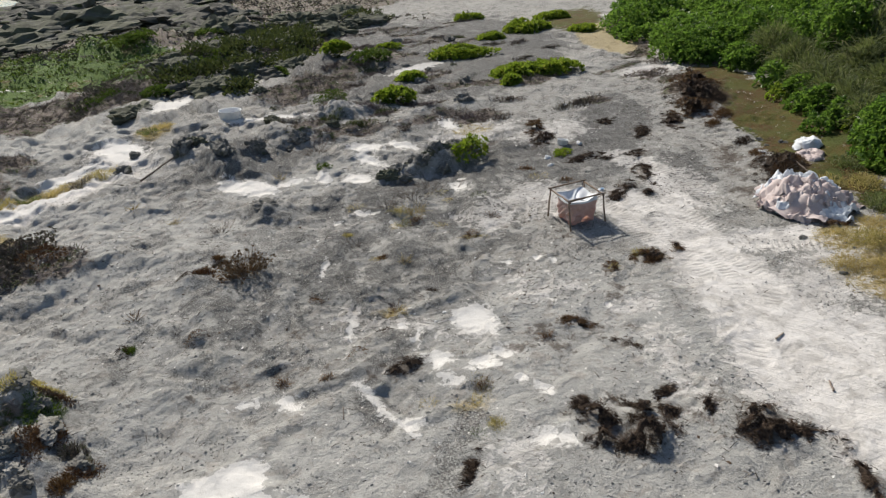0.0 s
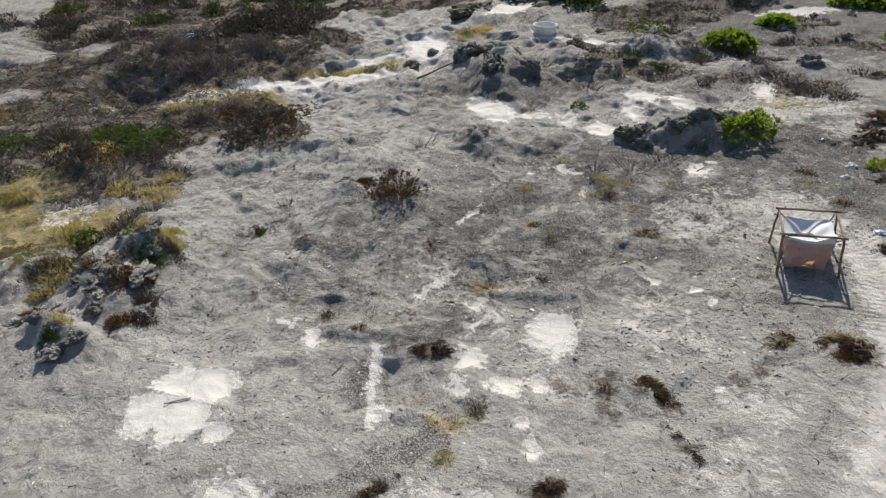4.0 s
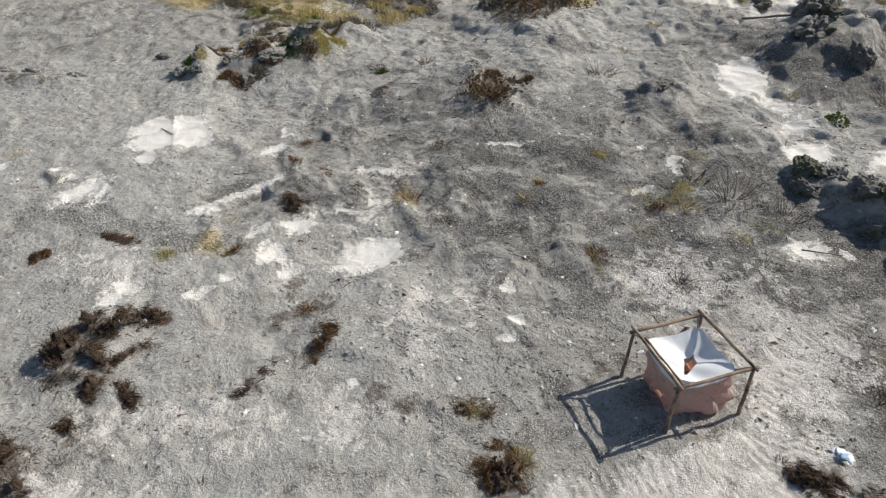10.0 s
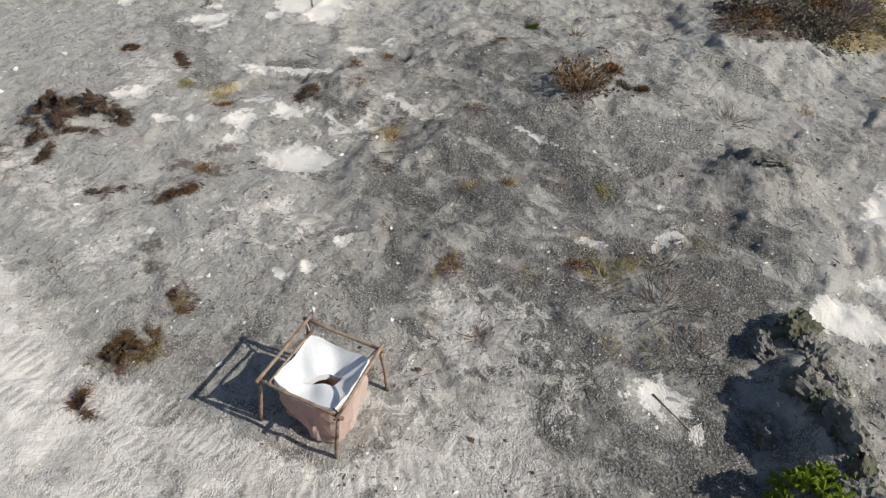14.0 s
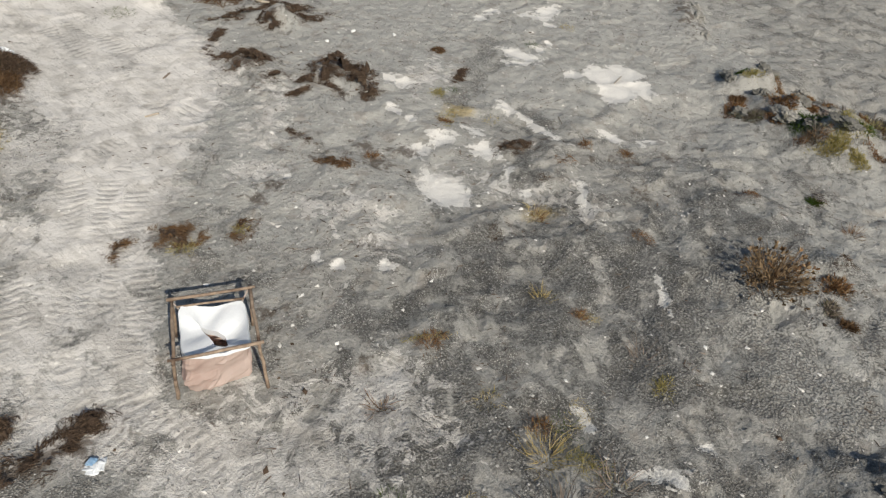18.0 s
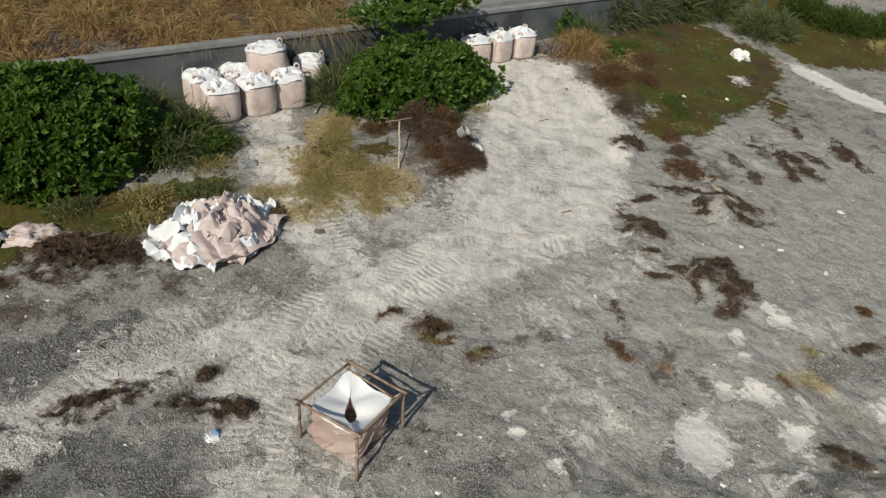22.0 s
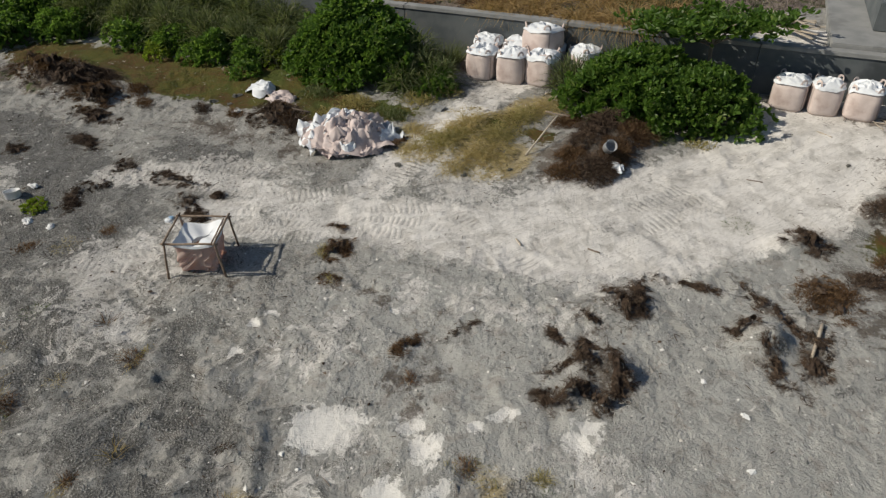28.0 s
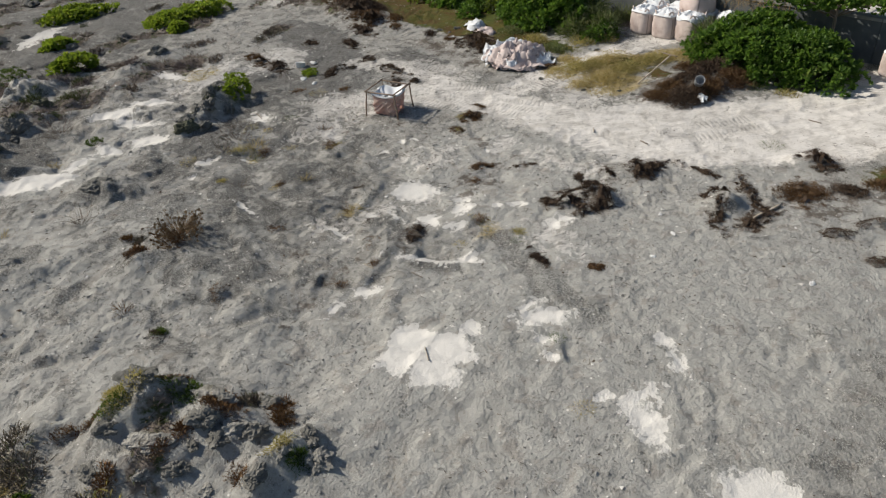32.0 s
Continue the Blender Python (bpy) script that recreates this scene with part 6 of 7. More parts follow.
def bank_grass(n, along0, along1, back0, back1, material, seed, label, h=0.55):
    """Tufts of long drooping blades."""
    rng = np.random.RandomState(seed)
    tufts = n // 330
    cu, cb = along0 + (along1 - along0) * rng.rand(tufts), back0 + (back1 - back0) * rng.rand(tufts)
    pick = rng.randint(tufts, size=n)
    a, q = rng.rand(n) * 2 * math.pi, 0.7 * np.sqrt(rng.rand(n)) * (0.5 + rng.rand(tufts))[pick]
    u, b = cu[pick] + np.cos(a) * q, np.maximum(cb[pick] + np.sin(a) * q, 0.62)
    x, y = wall_x(0) + 0.322 * u + 0.947 * b, 0.947 * u - 0.322 * b
    root = np.stack([x, y, ground_z(x, y) - 0.02], -1)
    ox, oy = np.cos(a) * 0.322 + np.sin(a) * 0.947, np.cos(a) * 0.947 - np.sin(a) * 0.322
    way = unit(np.stack([ox * 0.8 + rng.randn(n) * 0.35, oy * 0.8 + rng.randn(n) * 0.35, 0.7 + rng.rand(n)], -1))
    v, f = ribbons(rng, root, way, h * (0.5 + rng.rand(n)) * (0.6 + 0.8 * rng.rand(tufts))[pick], 0.016 + 0.02 * rng.rand(n), 0.8)
    tagged(link("bank_grass", v, f, material), label, "grass", kind="stuff")


DRY_BANK = "dry orange-brown grass covering the bank behind the wall"
bank_grass(15000, 5.0, 20, 0.2, 4.5, HAY, 1, DRY_BANK, 1.0)
bank_grass(11000, 5.0, 22, 3.0, 9.0, HAY, 2, DRY_BANK, 1.1)
bank_grass(6000, 5.0, 21, 0.3, 9.0, RUST, 4, "rust-brown dead grass on the bank behind the wall", 0.7)
bank_grass(6000, 5.0, 30, 1.0, 9.0, GRASS, 3, "grey-green grass among the dry bank grass", 0.85)

# ---- yard: straw, seaweed, moss growth ----
def carpet(name, n, kind, material, length, width, seed, label, rise=0.5, thresh=0.5, droop=0.6, limit=None, beyond=0):
    """Short blades growing over one kind of ground."""
    rng = np.random.RandomState(seed)
    pts = []
    for cx, cy, a, b, turn, gain in FIELDS[kind]:
        if limit and math.hypot(cx - 8, cy - 12) > limit or math.hypot(cx - 8, cy - 12) < beyond:
            continue
        k = int(n * a * b)
        t, q = rng.rand(k) * 2 * math.pi, np.sqrt(rng.rand(k)) * 1.02
        c, s = math.cos(radians(turn)), math.sin(radians(turn))
        lx, ly = np.cos(t) * q * a, np.sin(t) * q * b
        pts.append(np.stack([cx + lx * c - ly * s, cy + lx * s + ly * c], -1))
    p = np.concatenate(pts)
    p = p[fbm(p[:, 0] + seed, p[:, 1], 1.3, 3) > thresh]
    m = len(p)
    root = np.stack([p[:, 0], p[:, 1], ground_z(p[:, 0], p[:, 1]) - 0.015], -1)
    way = unit(np.stack([rng.randn(m), rng.randn(m), rise + rng.rand(m) * rise], -1))
    v, f = ribbons(rng, root, way, length * (0.4 + rng.rand(m)), width * (0.5 + rng.rand(m)), droop)
    return tagged(link(name, v, f, material), label, "plants", kind="stuff")


carpet("straw", 1500, "dry", STRAW, 0.3, 0.012, 3, "flattened dry yellow grass and straw", 0.35, 0.4, 0.5, 30)
carpet("moss_growth", 420, "moss", LAWN, 0.06, 0.012, 4, "short mossy green growth on wet ground", 0.9, 0.55, 0.4, 30)
carpet("moss_growth", 260, "moss", FUZZ, 0.07, 0.012, 14, "brown dead growth among the moss", 0.9, 0.55, 0.4, 30)
carpet("shore_turf", 34, "turf", DARKGREEN, 0.3, 0.09, 16, "low dark green salt plants covering the far shore flat", 0.9, 0.4, 0.4)
carpet("shore_turf", 40, "turf", LAWN, 0.3, 0.09, 6, "low green salt plants covering the far shore flat", 0.9, 0.36, 0.4)
carpet("heath_growth", 420, "heath", HEATH, 0.28, 0.024, 5, "dry brown heath and low green growth", 0.8, 0.4, 0.5, 42)
carpet("dead_brush", 520, "heath", BRUSHWOOD, 0.32, 0.016, 8, "grey dead brush over the heath", 0.8, 0.46, 0.4, 42)
carpet("far_heath", 45, "heath", HEATH, 0.5, 0.1, 9, "dark heath over the far shore", 0.8, 0.4, 0.5, 75, 42)
# flattened mound of long dry grass beside the seaweed
for i, (x, y, rx, ry, rz, turn) in enumerate(((14.6, 11.6, 1.0, 0.7, 0.3, 110), (13.9, 10.4, 1.0, 0.6, 0.3, 120), (15.5, 11.0, 0.9, 0.6, 0.25, 140), (15.0, 10.0, 0.9, 0.6, 0.25, 130), (13.2, 11.2, 0.6, 0.4, 0.15, 100), (14.2, 12.6, 0.5, 0.4, 0.12, 40), (16.2, 9.3, 0.8, 0.5, 0.35, 140), (16.9, 8.4, 0.7, 0.5, 0.4, 120), (15.4, 12.5, 0.6, 0.5, 0.25, 60))):
    tussock("dry_grass_mound", x, y, rx, ry, rz, turn, int(2600 * rx * ry), 0.42, 0.011, STRAW if i % 3 else OLIVE, "flattened mound of long dry yellow-olive grass", 800 + i, 0.8, "dry grass mounds", -0.4)
# rank low growth between the big shrub and the bags
for i, (x, y, rx, ry, rz) in enumerate(((16.5, 13.4, 0.8, 0.5, 0.3), (17.4, 12.6, 0.7, 0.5, 0.4), (17.3, 14.6, 0.8, 0.6, 0.3), (18.0, 16.0, 0.8, 0.5, 0.3), (16.6, 15.2, 0.6, 0.5, 0.2), (17.9, 11.6, 0.5, 0.4, 0.4), (14.9, 5.6, 0.6, 0.4, 0.3), (14.6, 4.4, 0.5, 0.3, 0.2))):
    tussock("weed_patch", x, y, rx, ry, rz, 70, int(1500 * rx * ry), 0.26, 0.02, OLIVE if i % 3 else GRASS, "low rank olive-green weeds below the shrub", 820 + i, 0.6, "weeds below the shrubs", 0.4, "weeds")

rng = np.random.RandomState(71)
for i in range(22):
    x, y = -13.5 + 6.5 * rng.rand(), 10.5 + 7 * rng.rand()
    r = 0.3 + 0.4 * rng.rand()
    tussock("dry_grass_mound", x, y, r * 1.3, r, r * 0.5, 180 * rng.rand(), int(900 * r), 0.28, 0.02, (OLIVE, STRAW, HEATH)[i % 3], "low clump of olive and straw-coloured shore grass", 880 + i, 0.6, "shore grass clumps")
for i, (x, y, a, b, turn) in enumerate(((9.6, -0.6, 1.1, 0.5, 100), (9.1, 0.5, 0.8, 0.4, 110), (10.2, -1.6, 1.0, 0.5, 95), (8.7, -1.2, 0.8, 0.4, 100), (8.3, -2.6, 0.7, 0.4, 100))):
    tussock("grass_clump", x, y, a, b, 0.12, turn, int(1300 * a * b), 0.16, 0.014, (LAWN, GRASS)[i % 2], "low fresh green grass edging the moss", 925 + i, 0.5, "grass on the moss")
for i, (x, y, a, b, turn) in enumerate(((5.3, -0.4, 0.7, 0.25, 140), (6.0, 0.6, 0.6, 0.2, 130), (5.6, 1.3, 0.5, 0.22, 120), (6.9, 0.2, 0.6, 0.2, 140), (7.2, 1.6, 0.7, 0.2, 130), (6.4, 2.3, 0.5, 0.25, 110), (4.8, -1.4, 0.6, 0.25, 130), (6.3, -2.2, 0.5, 0.2, 120))):
    seaweed(x, y, a, b, turn, 0.12, 900, 1020 + i)
for i, (x, y) in enumerate(((12.6, -5.6), (13.6, -5.0), (11.0, -7.0), (13.4, -7.4), (9.5, -3.4), (10.4, -1.2), (13.6, -2.8))):
    tussock("grass_clump", x, y, 0.7, 0.5, 0.15, 60 * i, 420, 0.2, 0.016, LAWN if i % 2 else GRASS, "low bright green grass on wet moss", 910 + i, 0.5, "grass on the moss")
BRUSH = "low brown dying shore bush with some green shoots"
for i, (x, y) in enumerate(((-6.0, 20.1), (-6.9, 20.6), (-8.0, 21.2), (-8.8, 21.6), (-7.4, 20.2), (-9.8, 19.4), (-10.8, 18.8), (-9.2, 18.0), (-11.6, 18.6), (-10.4, 17.0))):
    shrub("low_bush", x, y, 0.75, 0.55, 0.32, 150, 210, 0.06, HEATH if i % 3 else RUST, "low dead brown heath bush", 6, 700 + i, "low bushes at the shore")
rng = np.random.RandomState(21)
for i in range(34):
    cx, cy, a, b, turn, _ = FIELDS["heath"][i % 9]
    t, q = rng.rand() * 6.28, rng.rand() ** 0.5 * 0.95
    c, s = math.cos(radians(turn)), math.sin(radians(turn))
    lx, ly = math.cos(t) * q * a, math.sin(t) * q * b
    r = 0.45 + 0.5 * rng.rand() + (0.6 if cy > 40 or cy > 30 and cx < -12 else 0)
    shrub("low_bush", cx + lx * c - ly * s, cy + lx * s + ly * c, r * 1.25, r, r * 0.62, rng.rand() * 180, int(260 * min(r, 1.3)), 0.09 if r < 1 else 0.16,
          (HEATH, HEATH, LAWN)[i % 3] if cy < 40 else (LAWN, HEATH)[i % 2], BRUSH, 6, 200 + i, "low bushes at the shore")
# overgrown hummocks along the shore
rng = np.random.RandomState(61)
for i in range(54):
    t = rng.rand()
    x, y = -5 + 15 * rng.rand() + 6 * t, 39 + 24 * t + 2 * rng.randn()
    if x > 4 + 0.45 * (y - 39):
        continue
    r = 0.7 + 0.5 * rng.rand() + 0.9 * t
    rock("shore_rock", x, y, r * 1.3, r * 0.85, r * 0.5, 180 * rng.rand(), 60 + i, HUMMOCK if i % 4 else DARKROCK, "dark overgrown coral hummock on the shore", "rocks on the shore", -0.1)
for i in range(60):
    t = rng.rand()
    x, y = -26 + 35 * rng.rand(), 60 + 85 * t ** 1.3
    r = 2.0 + 2.2 * rng.rand() + 3 * t
    rock("shore_rock", x, y, r * 1.5, r, 0.8 + 0.9 * rng.rand(), 180 * rng.rand(), 130 + i, DARKROCK if i % 3 else HUMMOCK, "dark coral rock on the far shore", "rocks on the shore", -0.2)
for i in range(16):
    x, y = -7 + 15 * rng.rand(), 39 + 20 * rng.rand()
    r = 0.7 + 0.6 * rng.rand()
    shrub("low_bush", x, y, r * 1.3, r, r * 0.5, 20 * i, 260, 0.15, LAWN, "low green bush growing over shore rocks", 6, 300 + i, "low bushes at the shore")
rng = np.random.RandomState(64)
for i in range(34):
    t = rng.rand()
    x, y = -4 + 11 * rng.rand() + 5 * t, 37 + 22 * t + rng.randn()
    if x > 3 + 0.45 * (y - 39):
        continue
    r = 0.9 + 0.6 * rng.rand() + 0.8 * t
    tussock("low_bush", x, y, r * 1.5, r, r * 0.55, 180 * rng.rand(), int(420 * r), 0.3, 0.12, DARKGREEN, "low rounded dark green shore bush", 1100 + i, 0.3, "low bushes at the shore", 0.1, "shrub")
# brush and green growth on the low western shore
rng = np.random.RandomState(77)
for i in range(46):
    x, y = -33 + 19 * rng.rand(), 29 + 18 * rng.rand() ** 1.2
    r = 0.6 + 0.6 * rng.rand() + 0.015 * (y - 29)
    tussock("low_bush", x, y, r * 1.5, r, r * 0.5, 180 * rng.rand(), int(520 * r), 0.3, 0.07, (DARKGREEN, HEATH, TWIG, HEATH)[i % 4], ("low rounded dark green shore bush", "low dying brown bush on the shore flat")[i % 4 > 0], 1300 + i, 0.3, "low bushes at the shore", 0.2, "shrub")
for i, (x, y) in enumerate(((-5.4, 27.6), (-6.1, 27.2), (-6.9, 26.9), (-7.7, 26.6), (-8.5, 26.3), (-9.3, 26.3), (-3.3, 33.2), (-3.9, 32.5), (-10.4, 21.6), (-11.0, 20.6), (-11.8, 22.0))):
    tussock("dry_grass_mound", x, y, 0.62, 0.36, 0.24, 25, 340, 0.28, 0.016, (OLIVE, HEATH, STRAW, GRASS)[i % 4], "low clump of olive and brown grass edging pale sand", 1360 + i, 0.6, "shore grass clumps")
# bright green shore shrubs
SHO = "bright yellow-green shore shrub growing in the gravel"
shrub("small_shrub", 7.75, 22.9, 0.8, 0.6, 0.6, 30, 150, 0.14, SHORE, SHO, 7, 401, "green shrubs in the gravel")
for i, (x, y, rx, ry, rz) in enumerate(((12.9, 38.9, 1.9, 0.9, 0.6), (14.8, 32.5, 2.6, 0.9, 0.65), (19.5, 43.6, 1.8, 1.0, 0.8), (7.1, 31.3, 0.85, 0.55, 0.5), (8.9, 34.8, 0.7, 0.5, 0.4), (13.0, 31.3, 0.4, 0.3, 0.35), (16.4, 42.8, 0.8, 0.5, 0.4), (9.7, 43.1, 0.8, 0.5, 0.35), (6.3, 41.2, 0.8, 0.5, 0.5), (18.6, 52.3, 1.2, 0.7, 0.5), (23.0, 47.2, 1.3, 0.8, 0.6), (22.0, 41.0, 1.0, 0.6, 0.5))):
    shrub("small_shrub", x, y, rx, ry, rz, -25 + 10 * (i % 3), int(260 * rx * ry + 90), 0.2, SHORE, SHO, 7, 410 + i, "green shrubs in the gravel", 0.05, 0.0)
shrub("small_shrub", 4.1, 30.9, 0.8, 0.5, 0.55, 10, 170, 0.07, LAWN, "dark round green bush on a gravel mound", 7, 430)
shrub("small_shrub", -7.9, 13.6, 0.5, 0.35, 0.3, 160, 120, 0.07, LAWN, "low green tuft among rocks", 7, 431)
shrub("small_shrub", 11.0, 21.9, 0.45, 0.3, 0.18, 50, 60, 0.1, SHORE, "small flat green weed in the gravel", 6, 433)
shrub("small_shrub", 2.6, 24.6, 0.3, 0.25, 0.22, 0, 60, 0.07, LAWN, "small mossy green tuft", 6, 434)
for i, (x, y, r) in enumerate(((10.75, 4.35, 0.35), (9.3, 20.2, 0.3), (0.0, 7.1, 0.15), (-1.6, 6.0, 0.2), (3.0, 9.3, 0.12), (2.4, 10.6, 0.15), (6.9, 19.6, 0.25), (5.1, 18.2, 0.2), (4.1, 18.9, 0.25), (9.0, 0.3, 0.6), (10.2, -0.6, 0.6), (3.0, 20.6, 0.25))):
    grass_tuft("grass_clump", x, y, r, 0.2, int(500 * r), STRAW if i % 2 else LAWN, "small tuft of short grass in the sand", 440 + i, 0.9, 0.008, 0.5, "small grass tufts")

for i, (x, y, r) in enumerate(((9.33, 14.05, 0.32), (5.68, 17.0, 0.3), (3.0, 16.9, 0.2), (3.4, 9.4, 0.2), (3.55, 10.6, 0.25), (4.5, 18.8, 0.3), (2.36, 18.6, 0.25), (9.5, 13.65, 0.25), (9.2, 21.1, 0.4), (8.35, 13.7, 0.15), (0.65, 12.05, 0.2), (-0.27, 12.4, 0.2), (4.2, 19.5, 0.3), (5.49, 11.7, 0.2), (9.9, 19.4, 0.3), (11.0, 21.9, 0.3))):
    tussock("dry_tuft", x, y, r, r * 0.75, 0.1, 40 * i, int(900 * r), 0.2, 0.01, RUST if i % 3 else OLIVE, "small tuft of rust-brown dry grass in gravel", 850 + i, 0.6, "dry grass tufts", 0.5)
# dead reeds and twig bushes
dead_stalks(-0.62, 17.1, 0.7, 0.6, 300, 1, REED, "clump of dead reddish-brown reeds with seed heads", "dead_reeds", True)
dead_stalks(-1.0, 16.9, 0.55, 0.5, 70, 2, RUST, "clump of dead reddish-brown reeds with seed heads", "dead_reeds", True)
dead_stalks(4.85, 20.3, 0.7, 0.6, 60, 3, TWIG, "leafless grey twig bush in the gravel")
dead_stalks(3.9, 20.0, 0.5, 0.45, 40, 4, TWIG, "leafless grey twig bush in the gravel")
dead_stalks(4.6, 19.3, 0.5, 0.4, 90, 5, STRAW, "dry yellow grass clump in the gravel")
dead_stalks(2.4, 18.0, 0.4, 0.35, 30, 6, TWIG, "leafless grey twig bush in the gravel")
dead_stalks(5.6, 20.9, 0.6, 0.5, 45, 7, TWIG, "leafless grey twig bush in the gravel")
dead_stalks(2.6, 26.3, 0.7, 0.9, 60, 8, TWIG, "leafless grey twig bush in the gravel")
dead_stalks(0.4, 28.2, 0.8, 0.6, 90, 9, TWIG, "leafless grey twig bush in the gravel")
dead_stalks(-1.2, 20.3, 0.5, 0.5, 40, 10, TWIG, "leafless grey twig bush in the gravel")
for i, (x, y) in enumerate(((1.0, 24.6), (-3.4, 16.1), (-2.6, 21.8), (6.7, 18.0), (3.5, 16.4), (2.7, 14.2), (-3.9, 23.4))):
    dead_stalks(x, y, 0.25, 0.28, 40, 20 + i, RUST if i % 2 else STRAW, "small tuft of dry brown stalks")

rng = np.random.RandomState(67)
for i in range(40):
    y = 26.5 + 20 * rng.rand() ** 1.3
    x, r = 1 + 14 * rng.rand() + 0.3 * (y - 27), 0.25 + 0.4 * rng.rand()
    tussock("brush_mat", x, y, r * 1.7, r * 0.8, 0.14, rng.uniform(-30, 40), int(700 * r), 0.22, 0.02, (HEATH, TWIG, BRUSHWOOD, DARKGREEN)[i % 4], "low dark mat of dead brush on far gravel", 1200 + i, 0.2, "dead brush mats", -0.1, "brush")

# seaweed clumps
def weed_clump(x, y, a, b, turn, h, rusty, seed):
    """A ragged dark mat with tufts of fronds combed one way and another."""
    rng = np.random.RandomState(seed)
    c, s = math.cos(radians(turn)), math.sin(radians(turn))
    z0 = gz(x, y)
    ob = empty("seaweed_clump", x, y, z0)

    def surface(q, t, lift):
        k = 0.4 + 1.05 * fbm(np.cos(t) * 2.2 + seed * 2.3, np.sin(t) * 2.2 + seed, 1.5, 4, 0.6)
        lx, ly = np.cos(t) * q * a * k, np.sin(t) * q * b * k
        gx, gy = x + lx * c - ly * s, y + lx * s + ly * c
        up = h * np.clip(1 - q ** 3, 0, 1) * np.clip(2.6 * fbm(gx * 3.0 + seed, gy * 3.0, 1.5, 4, 0.65) - 0.7, 0, 1.4)
        return np.stack([gx - x, gy - y, ground_z(gx, gy) - z0 + up + lift * np.clip(1 - q, -1, 1)], -1)

    rings, n_t = 16, 72
    q, t = np.meshgrid(np.linspace(0.03, 1, rings), np.arange(n_t) / n_t * 2 * math.pi, indexing="ij")
    v = surface(q, t, 0.02)
    v[-1, :, 2] -= 0.03
    thick = fbm(v[..., 0] + x, v[..., 1] + y, 5.0, 3, 0.6) - 0.24 * q ** 2
    v = v.reshape(-1, 3)
    f = [(k * n_t + i, k * n_t + (i + 1) % n_t, (k + 1) * n_t + (i + 1) % n_t, (k + 1) * n_t + i) for k in range(rings - 1) for i in range(n_t) if thick[k, i] > 0.45]
    link("mat", v, f, MATTED, ob, True)["kind"] = "stuff"
    tufts, per = int(40 + 420 * a * b), 22
    q, t = np.sqrt(rng.rand(tufts)) * 1.35, rng.rand(tufts) * 2 * math.pi
    root = surface(q, t, 0.02)
    root = root[fbm(root[:, 0] + x, root[:, 1] + y, 5.0, 3, 0.6) > 0.42 + 0.12 * rng.rand(tufts)]
    tufts = len(root)
    head = 12.6 * fbm(root[:, 0] + x, root[:, 1] + y, 1.6, 2) + radians(turn)
    root, head = np.repeat(root, per, 0), np.repeat(head, per) + rng.randn(tufts * per) * 0.6
    n = tufts * per
    root = root + np.stack([rng.randn(n), rng.randn(n), rng.rand(n) * 0.5], -1) * 0.035
    way = unit(np.stack([np.cos(head), np.sin(head), 0.1 + (0.4 + 2.5 * h) * rng.rand(n)], -1))
    v, f = ribbons(rng, root, way, 0.04 + (0.12 + 0.5 * h) * rng.rand(n) ** 1.7, 0.005 + 0.008 * rng.rand(n), 0.5, 2)
    fronds = link("frond_mass", v, f, FUZZ if rusty else WRACK, ob)
    fronds["kind"] = "stuff"
    return tagged(ob, "matted clump of rust-brown dried seaweed" if rusty else "matted clump of dry dark brown seaweed on the gravel", "seaweed", "seaweed clumps on the ground")


for i, w in enumerate(WEEDS):
    weed_clump(*w, 500 + i)
for i, (x, y, a, b, turn, h) in enumerate((
        (16.3, 17.0, 0.9, 0.7, 34, 0.3), (17.5, 23.3, 0.9, 0.7, 70, 0.35), (18.6, 24.6, 1.2, 0.9, 70, 0.4), (19.6, 26.2, 1.2, 0.8, 70, 0.4), (14.6, 22.3, 0.7, 0.25, 60, 0.14),
        (11.3, 24.9, 0.8, 0.3, 60, 0.2), (16.3, 22.8, 0.8, 0.35, 70, 0.18), (14.7, 13.0, 0.4, 0.3, 30, 0.12), (13.9, 24.1, 0.5, 0.25, 40, 0.14))):
    weed_clump(x, y, a, b, turn, h, i % 2, 540 + i)
def straw_tuft(x, y, a, b, turn):
    i = round(37 * x + 11 * y) % 89
    grass_tuft("dry_grass_tuft", x, y, b, 0.22, int(120 + 900 * a * b), STRAW if i % 2 else OLIVE, "small flattened tuft of dry straw-coloured grass", 620 + i, 1.6, 0.009, 0.7, "dry grass tufts in the gravel", "grass", a / b, turn)


